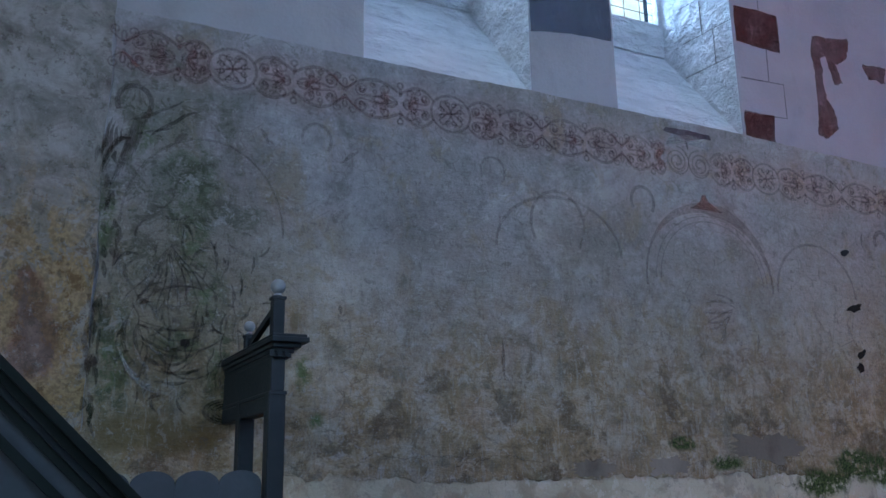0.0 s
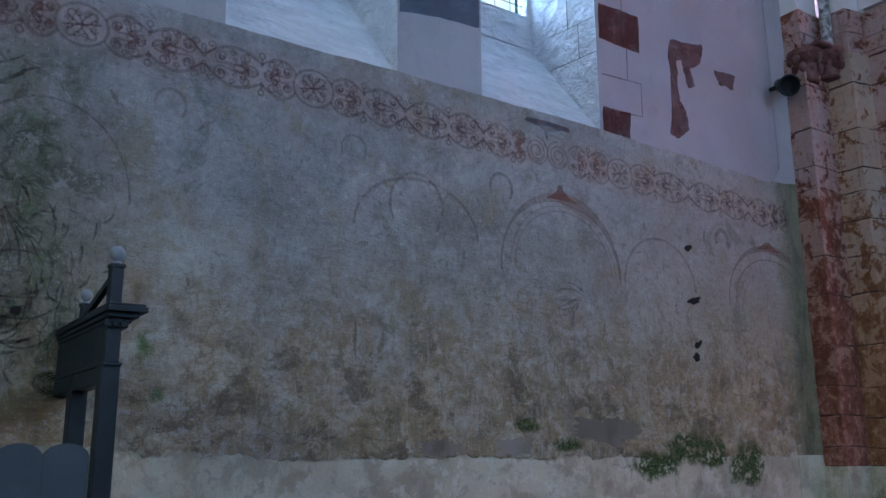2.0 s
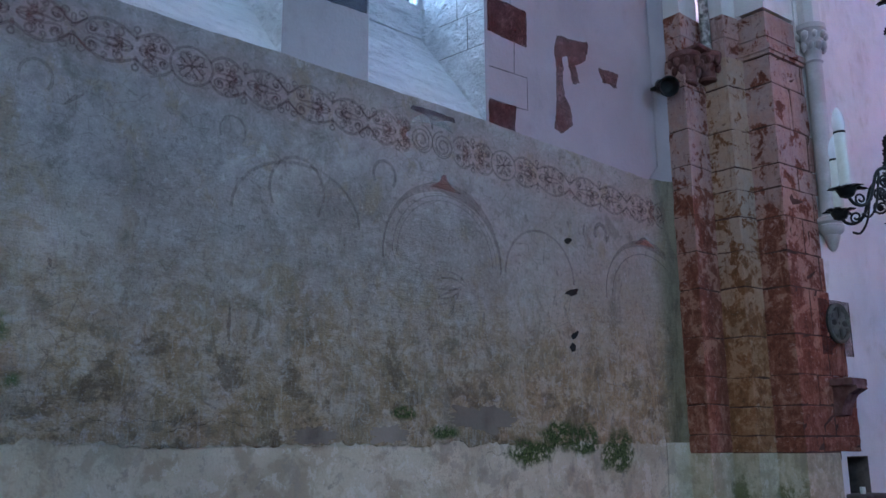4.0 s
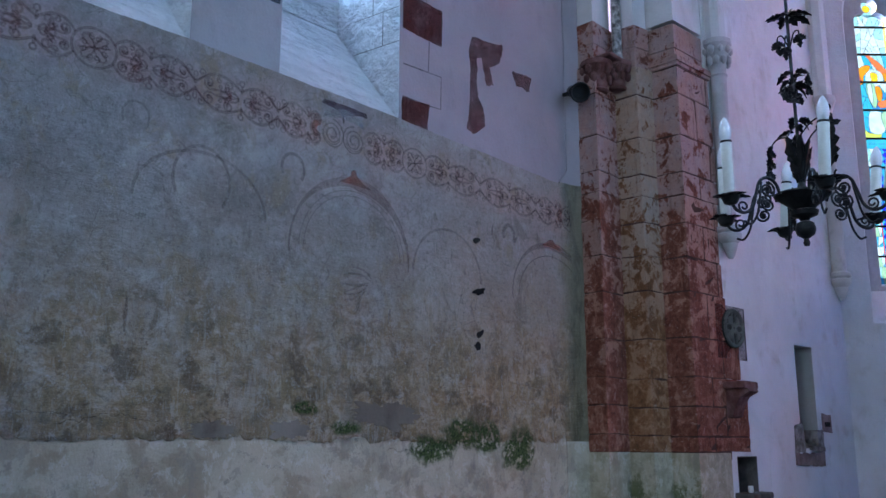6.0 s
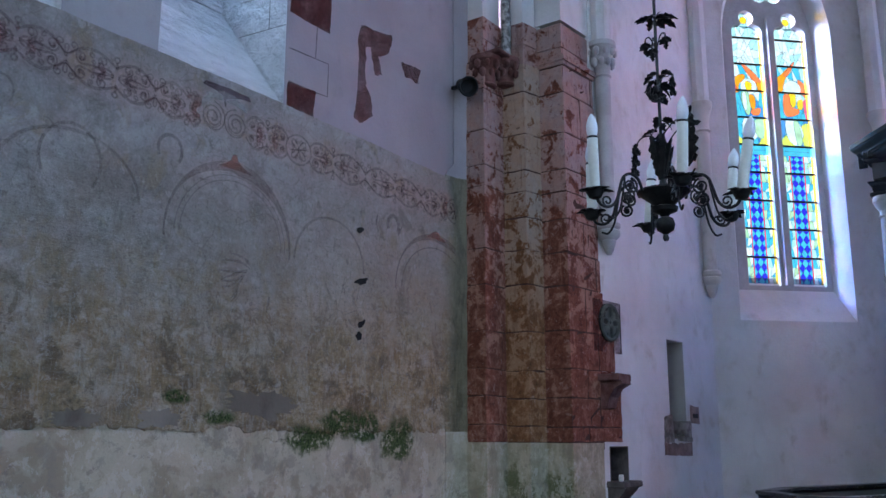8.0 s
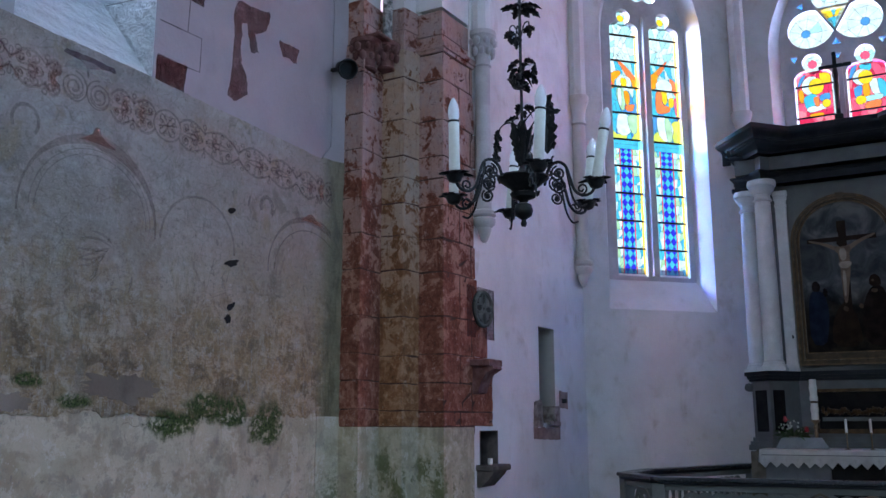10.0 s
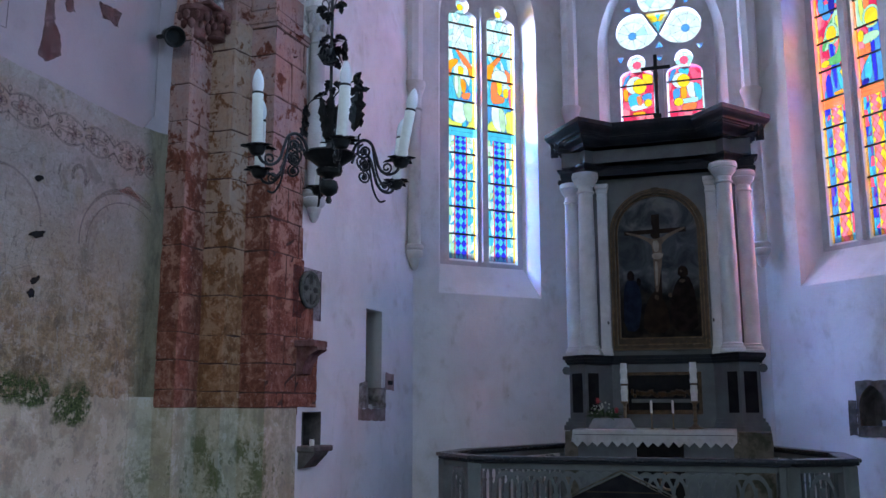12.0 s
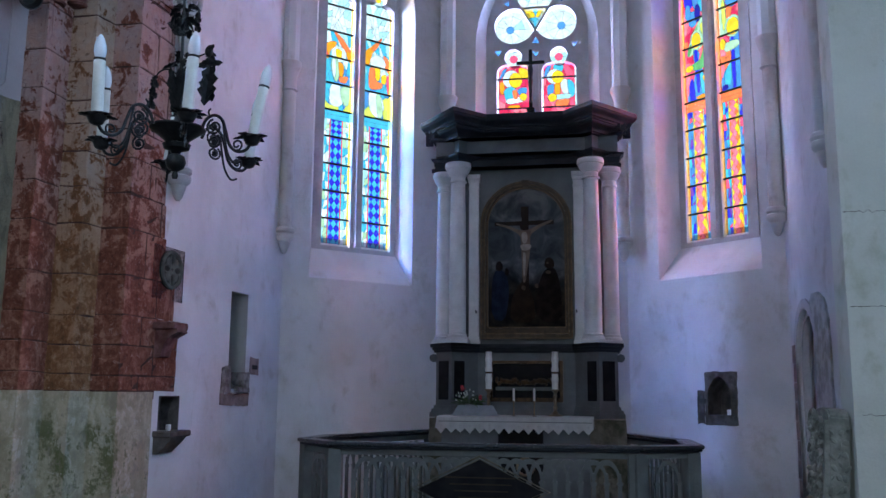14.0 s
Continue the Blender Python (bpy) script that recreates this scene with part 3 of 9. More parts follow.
def prism(bm, pts, z0, z1):
    """An upright prism over a plan of (x, y) points."""
    lo = [bm.verts.new((x, y, z0)) for x, y in pts]
    hi = [bm.verts.new((x, y, z1)) for x, y in pts]
    n = len(pts)
    bm.faces.new(lo[::-1])
    bm.faces.new(hi)
    for i in range(n):
        bm.faces.new((lo[i], lo[(i + 1) % n], hi[(i + 1) % n], hi[i]))
    return bm


def plate(bm, pts, d0, d1, m):
    """A plate over a (u, v) outline, from depth d0 to d1, set in place by m (u, v, depth -> world)."""
    n = len(pts)
    a = [bm.verts.new(m @ Vector((u, v, d0))) for u, v in pts]
    b = [bm.verts.new(m @ Vector((u, v, d1))) for u, v in pts]
    bm.faces.new(a[::-1])
    bm.faces.new(b)
    for i in range(n):
        bm.faces.new((a[i], a[(i + 1) % n], b[(i + 1) % n], b[i]))
    return bm


def turned(bm, profile, x, y, n=20, m=None):
    """A turned solid from (radius, z) pairs."""
    rings, made = [], []
    for r, z in profile:
        ring = [bm.verts.new((x + max(r, 1e-4) * math.cos(2 * math.pi * i / n), y + max(r, 1e-4) * math.sin(2 * math.pi * i / n), z)) for i in range(n)]
        rings.append(ring)
        made += ring
    for a, b in zip(rings, rings[1:]):
        for i in range(n):
            bm.faces.new((a[i], a[(i + 1) % n], b[(i + 1) % n], b[i]))
    bm.faces.new(rings[0][::-1])
    bm.faces.new(rings[-1])
    if m is not None:
        bmesh.ops.transform(bm, matrix=m, verts=made)
    return bm


def tube(bm, pts, radius, n=7, close=False):
    """A round bar along points; radius: one, or one a point."""
    pts = [Vector(p) for p in pts]
    rs = radius if isinstance(radius, (list, tuple)) else [radius] * len(pts)
    rings, k = [], len(pts)
    up = Vector((0.31, 0.17, 0.93))
    for i, p in enumerate(pts):
        a, b = (pts[(i - 1) % k], pts[(i + 1) % k]) if close else (pts[max(i - 1, 0)], pts[min(i + 1, k - 1)])
        d = (b - a).normalized()
        s = d.cross(up)
        s = s.normalized() if s.length > 1e-3 else d.orthogonal().normalized()
        w = d.cross(s)
        rings.append([bm.verts.new(p + rs[i] * (s * math.cos(2 * math.pi * j / n) + w * math.sin(2 * math.pi * j / n))) for j in range(n)])
    for a, b in zip(rings, rings[1:] + (rings[:1] if close else [])):
        for j in range(n):
            bm.faces.new((a[j], a[(j + 1) % n], b[(j + 1) % n], b[j]))
    if not close:
        bm.faces.new(rings[0][::-1])
        bm.faces.new(rings[-1])
    return bm


def ribbon(bm, pts, width, m, depth=0.0015):
    """A flat painted line along (u, v) points; width: one, or one a point."""
    k = len(pts)
    ws = width if isinstance(width, (list, tuple)) else [width] * k
    rows = []
    for i, (u, v) in enumerate(pts):
        (ua, va), (ub, vb) = pts[max(i - 1, 0)], pts[min(i + 1, k - 1)]
        d = Vector((ub - ua, vb - va))
        d = d.normalized() if d.length > 1e-9 else Vector((1, 0))
        s = Vector((-d.y, d.x)) * ws[i] / 2
        rows.append((bm.verts.new(m @ Vector((u + s.x, v + s.y, depth))), bm.verts.new(m @ Vector((u - s.x, v - s.y, depth)))))
    for (a, b), (c, d) in zip(rows, rows[1:]):
        bm.faces.new((a, b, d, c))
    return bm


def circle(u, v, r, a0=0.0, a1=360.0, n=20, squash=1.0):
    return [(u + r * math.cos(radians(a0 + (a1 - a0) * i / n)), v + squash * r * math.sin(radians(a0 + (a1 - a0) * i / n))) for i in range(n + 1)]


def pointed(u0, u1, v0, spring, rise, n=10, closed=True):
    """The outline of a pointed-arch opening: up the left, over the point, down the right."""
    mid, half = (u0 + u1) / 2, (u1 - u0) / 2
    big = (half * half + rise * rise) / (2 * half)
    top = math.atan2(rise, big - half)
    left = [(u0 + big - big * math.cos(top * i / n), spring + big * math.sin(top * i / n)) for i in range(n + 1)]
    right = [(2 * mid - u, v) for u, v in left[-2::-1]]
    return ([(u0, v0)] if closed else []) + left + right + ([(u1, v0)] if closed else [])


def inset(pts, d):
    """A plan or outline moved inwards by d (points in anticlockwise order), with mitred corners."""
    out, k = [], len(pts)
    for i in range(k):
        p, q, r = Vector(pts[i - 1]), Vector(pts[i]), Vector(pts[(i + 1) % k])
        a, b = (q - p).normalized(), (r - q).normalized()
        na, nb = Vector((-a.y, a.x)), Vector((-b.y, b.x))
        s = na + nb
        s = s / max(s.dot(na), 0.25)
        out.append(tuple(q + d * s))
    return out


def wall_matrix(p, q, inner):
    """Local (along, up, towards the room) to world for a wall from p to q in plan; inner: a plan point on the room's side."""
    p, q = Vector((*p, 0)), Vector((*q, 0))
    u = (q - p).normalized()
    d = Vector((0, 0, 1)).cross(u)
    if d.dot(Vector((*inner, 0)) - p) < 0:
        d = -d
    return Matrix(((u.x, 0, d.x, p.x), (u.y, 0, d.y, p.y), (0, 1, 0, 0), (0, 0, 0, 1)))


def wall(name, p, q, inner, z0, z1, thick, material, holes=(), label="", reveal=None):
    """A wall with real openings: each hole is (outline on the room's face, outline at the back), equally many points."""
    m = wall_matrix(p, q, inner)
    length = (Vector(q) - Vector(p)).length
    bm = bmesh.new()
    rims = []
    for depth, which in ((0.0, 0), (-thick, 1)):
        rect = [(0, z0), (length, z0), (length, z1), (0, z1)]
        loops = [rect] + [h[which] for h in holes]
        edges, mine = [], []
        for loop in loops:
            vs = [bm.verts.new(m @ Vector((u, v, depth))) for u, v in loop]
            mine.append(vs)
            edges += [bm.edges.new((vs[i], vs[(i + 1) % len(vs)])) for i in range(len(vs))]
        bmesh.ops.triangle_fill(bm, use_beauty=True, edges=edges)
        rims.append(mine)
    inner_faces = []
    for n, (a, b) in enumerate(zip(*rims)):
        for i in range(len(a)):
            f = bm.faces.new((a[i], a[(i + 1) % len(a)], b[(i + 1) % len(a)], b[i]))
            if n and reveal:
                f.material_index = 1
    ob = part(name, bm, (material, reveal) if reveal else material)
    return tagged(ob, label, "wall", kind="structure"), m


# ---- the large structure ----
ROOM, CHANCEL = (3.0, 0.0), (10.5, 0.25)
H_NAVE, H_CHANCEL = 9.6, 9.4


def slab(name, x0, x1, y0, y1, z0, z1, material, label, category):
    return tagged(part(name, a_box(x0, x1, y0, y1, z0, z1), material), label, category, kind="structure")


slab("floor_nave", -6.6, 8.0, -5.2, 5.2, -0.12, 0.0, FLAGSTONE, "worn grey stone floor of the nave", "floor")
slab("floor_chancel", 8.0, 14.0, -3.6, 4.2, -0.12, 0.16, FLAGSTONE, "raised grey stone floor of the chancel", "floor")
slab("ceiling_nave", -6.6, 8.2, -5.4, 5.4, H_NAVE, H_NAVE + 0.2, LIME, "plain white plaster ceiling over the nave", "ceiling")
slab("ceiling_chancel", 8.2, 14.3, -3.8, 4.4, H_CHANCEL, H_CHANCEL + 0.2, LIME, "plain white plaster ceiling over the chancel", "ceiling")


def nave_hole(x0, x1, west):
    """A window opening in a nave wall: steep sill, straight jambs, pointed head."""
    u0, u1 = x0 - west, x1 - west
    return pointed(u0, u1, 4.10, 6.7, 0.9), pointed(u0 + 0.05, u1 - 0.06, 5.16, 6.75, 0.8)


WN = -6.0
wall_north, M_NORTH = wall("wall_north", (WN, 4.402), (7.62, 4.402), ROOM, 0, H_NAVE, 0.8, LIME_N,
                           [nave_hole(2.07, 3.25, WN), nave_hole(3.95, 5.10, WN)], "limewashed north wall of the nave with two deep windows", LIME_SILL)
# south and west walls are unseen; their windows are assumed, to let light in
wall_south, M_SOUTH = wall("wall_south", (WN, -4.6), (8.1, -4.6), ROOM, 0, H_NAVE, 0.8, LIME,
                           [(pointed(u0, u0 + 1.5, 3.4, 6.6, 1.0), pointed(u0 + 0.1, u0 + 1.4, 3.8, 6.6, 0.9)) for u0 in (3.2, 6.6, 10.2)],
                           "unseen white limewashed south wall of the nave with assumed windows", LIME_SILL)
wall_west, M_WEST = wall("wall_west", (WN, -5.2), (WN, 5.2), ROOM, 0, H_NAVE, 0.8, LIME, [(pointed(4.2, 6.2, 3.4, 6.6, 1.2), pointed(4.3, 6.1, 3.8, 6.6, 1.1))],
                         "unseen white limewashed west wall of the nave with an assumed window", LIME_SILL)
arch_hole = pointed(0.62, 7.06, 0.0, 5.9, 3.0, 16)
wall("wall_chancel_arch", (8.12, 4.45), (8.12, -5.2), ROOM, 0, H_NAVE, 0.3, LIME, [(arch_hole, arch_hole)], "white wall over the pointed chancel arch")

# chancel and apse
P_N, P_NE, P_EN, P_ES, P_SE, P_S = (8.62, 3.514), (11.5, 3.33), (13.2, 1.57), (13.2, -1.06), (11.5, -2.82), (8.3, -2.82)


def rect(u0, u1, v0, v1):
    return [(u0, v0), (u0, v1), (u1, v1), (u1, v0)]


def same_hole(pts):
    return pts, pts


_, M_CN = wall("wall_chancel_north", P_N, P_NE, CHANCEL, 0, H_CHANCEL, 0.6, LIME,
                     [same_hole(rect(1.53, 1.96, 1.60, 2.70)), same_hole(rect(0.14, 0.53, 1.18, 1.53))], "white limewashed north wall of the chancel")
_, M_NE = wall("wall_apse_north_east", P_NE, P_EN, CHANCEL, 0, H_CHANCEL, 0.5, LIME,
                     [(pointed(0.37, 1.96, 3.06, 7.0, 1.4), pointed(0.64, 1.86, 3.70, 7.1, 1.25))], "white apse wall with a tall pointed window")
_, M_E = wall("wall_apse_east", P_EN, P_ES, CHANCEL, 0, H_CHANCEL, 0.35, LIME,
                   [(pointed(0.50, 2.30, 3.1, 6.7, 1.5), pointed(0.72, 2.06, 3.55, 7.0, 1.1))], "white apse wall with a pointed window behind the altar")
_, M_SE = wall("wall_apse_south_east", P_ES, P_SE, CHANCEL, 0, H_CHANCEL, 0.5, LIME,
                     [(pointed(0.56, 2.13, 3.08, 7.0, 1.4), pointed(0.70, 1.78, 3.73, 7.1, 1.2)),
                      same_hole(pointed(1.26, 1.62, 1.34, 1.55, 0.28))], "white apse wall with a tall pointed window and a niche")
_, M_CS = wall("wall_chancel_south", P_SE, P_S, CHANCEL, 0, H_CHANCEL, 0.6, LIME,
                     [same_hole(pointed(0.28, 1.22, 0.3, 1.95, 0.55))], "white limewashed south wall of the chancel with a blocked doorway")


def local_part(name, pts, d0, d1, m, material, parent=None, label=""):
    return part(name, plate(bmesh.new(), pts, d0, d1, m), material, parent, label)


# backs of the blind openings; the niches' shade is put into dark linings
tagged(local_part("slit_back", rect(1.4, 2.2, 1.4, 2.9), -0.62, -0.32, M_CN, NICHE_PLASTER), "grey plastered back of the tall wall niche", "niche", kind="structure")
for name, outer, inner, deep in (("slit_lining", (1.522, 1.968, 1.592, 2.708), (1.538, 1.952, 1.606, 2.694), -0.32), ("recess_lining", (0.132, 0.538, 1.172, 1.538), (0.148, 0.522, 1.188, 1.522), -0.20)):
    bm = bmesh.new()
    loops = [[bm.verts.new(M_CN @ Vector((u, v, d))) for u, v in rect(*lim)] for d in (deep, -0.004) for lim in (outer, inner)]
    for i in range(4):
        j = (i + 1) % 4
        for a, b in ((0, 1), (2, 3), (0, 2), (1, 3)):
            bm.faces.new((loops[a][i], loops[a][j], loops[b][j], loops[b][i]))
    tagged(part(name, bm, NICHE_PLASTER if deep < -0.3 else STONE_DARK), "dark lining of a wall niche, its shade put into the colour", "niche", kind="structure")
tagged(local_part("doorway_filling", rect(0.1, 1.4, 0.1, 2.8), -0.62, -0.34, M_CS, LIME), "plastered filling of the old doorway", "wall", kind="structure")
tagged(local_part("niche_back", rect(1.1, 1.8, 1.2, 2.0), -0.52, -0.25, M_SE, STONE_DARK), "dark back of the small pointed niche", "niche", kind="structure")

tagged(local_part("recess_back", rect(-0.1, 0.7, 1.1, 1.6), -0.62, -0.20, M_CN, STONE_DARK), "grey stone back of the small wall recess", "niche", kind="structure")

# ---- the north pier of the chancel arch ----
def worn_block(bm, seed):
    """Rounds a dressed block's edges and lets them wander by a few millimetres."""
    rng = random.Random(seed)
    bmesh.ops.subdivide_edges(bm, edges=list(bm.edges), cuts=2, use_grid_fill=True)
    for v in bm.verts:
        v.co.x += rng.uniform(-0.003, 0.003)
        v.co.y += rng.uniform(-0.004, 0.004)
        v.co.z += rng.uniform(-0.005, 0.005)
    sharp = [e for e in bm.edges if len(e.link_faces) == 2 and e.calc_face_angle(0.0) > 0.6]
    bmesh.ops.bevel(bm, geom=sharp, offset=0.006, segments=1, affect="EDGES")


ORDERS = [
    (STONE_RED, [(7.50, 4.44), (7.49, 4.11), (7.86, 4.11), (7.86, 4.44)]),
    (STONE_OCHRE, [(7.84, 4.25), (7.84, 3.86), (8.08, 3.81), (8.10, 4.25)]),
    (STONE_RED, [(8.07, 3.98), (8.07, 3.54), (8.66, 3.496), (8.66, 3.98)]),
]
JOINTS = [1.57, 1.72, 1.98, 2.24, 2.60, 3.04, 3.38, 3.71, 3.98, 4.20, 4.57, 5.00, 5.30]
pier_north = thing("pier_north", "stepped stone pier of the chancel arch with worn red and ochre paint", "pier", kind="structure")
for n, (stone, plan) in enumerate(ORDERS):
    part("core", prism(bmesh.new(), inset(plan, 0.007), 1.5, 5.3), MORTAR, pier_north, "dark mortar in the joints")
    foot = plan if n < 2 else [(8.07, 3.98), (8.07, 3.54), (8.63, 3.506), (8.63, 3.98)]
    part("base", prism(bmesh.new(), inset(foot, -0.004), 0.0, 1.572 - 0.004 * n), LOW_WASH, pier_north, "pale damp-stained wash on the pier's foot")
    for k, (z0, z1) in enumerate(zip(JOINTS, JOINTS[1:])):
        shift = 0.012 * math.sin(7.3 * k + 2.1 * n)
        pieces = [plan]
        if n == 2:
            cut = 8.38 + 0.22 * (k % 2)
            t = (cut - 8.07) / 0.83
            far = 9.02 if z1 < 2.3 else 8.92 if z1 < 2.7 else 8.69 + 0.03 * math.sin(5.0 * k)
            pieces = [[plan[0], plan[1], (cut - 0.002, 3.54 - 0.062 * t), (cut - 0.002, 3.98)], [(cut + 0.002, 3.98), (cut + 0.002, 3.54 - 0.062 * t), (far, 3.54 - 0.062 * (far - 8.07) / 0.83), (far, 3.98)]]
        for piece in pieces:
            bm = prism(bmesh.new(), inset(piece, 0.002 * ((k * 3 + n) % 3)), z0 + 0.0035 + shift * (k > 0), z1 - 0.0035 + 0.012 * math.sin(7.3 * (k + 1) + 2.1 * n))
            worn_block(bm, 100 * n + k)
            part("stone_block", bm, stone, pier_north)


part("core", prism(bmesh.new(), [(8.60, 3.98), (8.60, 3.512), (9.012, 3.480), (9.012, 3.98)], 1.575, 2.23), MORTAR, pier_north, "dark mortar in the joints")


def moulded(plan, steps, material, name, parent, label=""):
    """Stacked prisms over one plan: (bottom, top, how far out)."""
    bm = bmesh.new()
    for z0, z1, out in steps:
        prism(bm, inset(plan, -out), z0, z1)
    return part(name, bm, material, parent, label)


moulded(ORDERS[2][1], [(5.30, 5.335, 0.012), (5.335, 5.375, 0.030), (5.375, 5.40, 0.022)], STONE_RED, "impost", pier_north, "worn red-painted impost moulding")
moulded([(8.10, 3.95), (8.10, 3.57), (8.72, 3.53), (8.72, 3.95)], [(5.40, 5.50, 0.0), (5.506, 5.76, 0.004)], STONE_RED, "upper_block", pier_north, "red-painted stones over the impost")
for plan, z in ((ORDERS[0][1], 5.30), (ORDERS[1][1], 5.30)):
    moulded(inset(plan, 0.02), [(5.305, 5.52, 0.0), (5.527, 5.76, 0.003)], STONE_RED, "upper_block", pier_north)
    moulded(inset(plan, 0.03), [(5.766, 7.4, 0.0)], LIME, "white_arch_order", pier_north, "white limewashed order of the arch")
moulded(inset(ORDERS[2][1], 0.03), [(5.80, 7.4, 0.0)], LIME, "white_arch_order", pier_north)


def carved_capital(parent, x, y, z0, z1, r0, r1, material, name="capital", label="weathered carved capital"):
    """A flaring capital with two rows of knobbly leaves."""
    bm = bmesh.new()
    turned(bm, [(r0, z0), (r0 + 0.015, z0 + 0.02), (r0, z0 + 0.04), (r0 * 1.05, z0 + 0.1), ((r0 + r1) / 2, (z0 + z1) / 2 + 0.03), (r1, z1 - 0.06), (r1 * 1.08, z1 - 0.05), (r1 * 1.08, z1)], x, y, 12)
    rnd = random.Random(int(x * 100) + int(y * 10))
    for row, (zz, rr) in enumerate(((0.42, 0.35), (0.7, 0.75))):
        for i in range(9):
            a = 2 * math.pi * (i + 0.5 * row) / 9
            rad = r0 + (r1 - r0) * rr + 0.01
            c = Matrix.Translation((x + rad * math.cos(a), y + rad * math.sin(a), z0 + (z1 - z0) * zz))
            bmesh.ops.create_icosphere(bm, subdivisions=1, radius=0.028 + 0.012 * rnd.random(), matrix=c @ Matrix.Diagonal((1, 1, 1.5, 1)))
    return part(name, bm, material, parent, label, True)


carved_capital(pier_north, 7.60, 4.16, 5.02, 5.34, 0.10, 0.15, STONE_CAP, label="red-painted carved capital")
carved_capital(pier_north, 7.80, 4.05, 5.08, 5.36, 0.08, 0.14, STONE_CAP, label="red-painted carved capital")
part("abacus", a_box(7.50, 7.94, 3.93, 4.12, 5.335, 5.375, 0.012), STONE_CAP, pier_north)
part("small_shaft", turned(bmesh.new(), [(0.05, 5.36), (0.06, 5.4), (0.05, 5.44), (0.045, 7.4)], 7.79, 4.03, 14), SPECKLED, pier_north, "pale speckled shaft above the capital", True)

# the south pier, plain and pale
pier_south = thing("pier_south", "plain pale limewashed south pier of the chancel arch", "pier", kind="structure")
part("shaft", prism(bmesh.new(), [(8.07, -2.56), (8.07, -5.0), (8.42, -5.0), (8.42, -2.56)], 0, 6.4), GREEN_LIME, pier_south)


bm = bmesh.new()
for y0, y1, z, seed in ((-2.58, -3.2, 2.268, 2.0), (-2.62, -3.0, 1.44, 5.0), (-2.57, -2.9, 3.02, 8.0)):
    tube(bm, [(8.071, y0 + (y1 - y0) * i / 24, z + 0.02 * noise.noise(Vector((i * 0.4, seed, 1)))) for i in range(25)], [0.002 + 0.005 * abs(noise.noise(Vector((i * 0.5, seed, 3)))) for i in range(25)], 5)
part("crack", bm, STONE_MOSS, pier_south, "thin dark cracks in the limewash")

# ---- wall shafts on corbels ----
def wall_shaft(x, y, z0, z_cap, material, r=0.085, upper=True):
    s = thing("wall_shaft", "slender limewashed wall shaft on a moulded corbel", "column", (0, 0, 0), "chancel wall shafts", "structure")
    bm = turned(bmesh.new(), [(0.02, z0 + 0.02), (0.042, z0 + 0.05), (0.068, z0 + 0.13), (0.075, z0 + 0.15), (0.075, z0 + 0.17), (0.11, z0 + 0.2), (0.12, z0 + 0.23), (0.12, z0 + 0.26),
                              (0.10, z0 + 0.275), (0.125, z0 + 0.30), (0.125, z0 + 0.335), (r + 0.01, z0 + 0.36)], x, y, 18)
    part("corbel", bm, material, s, "stepped moulded corbel", True)
    part("shaft", turned(bmesh.new(), [(r, z0 + 0.35), (r, z_cap)], x, y, 18), material, s, "", True)
    if material is LIME_SHAFT:
        part("capital", turned(bmesh.new(), [(r, z_cap), (r + 0.025, z_cap + 0.02), (r + 0.005, z_cap + 0.05), (r + 0.01, z_cap + 0.2), (r + 0.05, z_cap + 0.33), (r + 0.06, z_cap + 0.36), (r + 0.06, z_cap + 0.4)], x, y, 12), material, s, "plain bell capital", True)
    else:
        carved_capital(s, x, y, z_cap, z_cap + 0.40, r, r + 0.06, material)
    if upper:
        part("rib", turned(bmesh.new(), [(r + 0.03, z_cap + 0.4), (r + 0.03, H_CHANCEL)], x, y, 8), LIME, s, "rib springing to the vault", True)
    return s


wall_shaft(8.74, 3.42, 3.41, 5.33, STONE_PALE, 0.08)
for x, y, z in ((11.36, 3.27, 3.29), (13.03, 1.46, 3.34), (13.01, -1.02, 3.36), (11.42, -2.73, 3.40)):
    wall_shaft(x, y, z, 5.45, LIME_SHAFT)
wall_shaft(9.27, -2.76, 3.66, 5.75, LIME)


# ---- stained-glass windows ----
def clip_poly(poly, u0, u1, v0, v1):
    """A convex polygon cut to a rectangle."""
    for axis, lim, keep in ((0, u0, 1), (0, u1, -1), (1, v0, 1), (1, v1, -1)):
        out = []
        for i, p in enumerate(poly):
            q = poly[i - 1]
            a, b = keep * (q[axis] - lim) >= 0, keep * (p[axis] - lim) >= 0
            if a != b:
                t = (lim - q[axis]) / (p[axis] - q[axis])
                out.append((q[0] + t * (p[0] - q[0]), q[1] + t * (p[1] - q[1])))
            if b:
                out.append(p)
        poly = out
        if len(poly) < 3:
            return []
    return poly


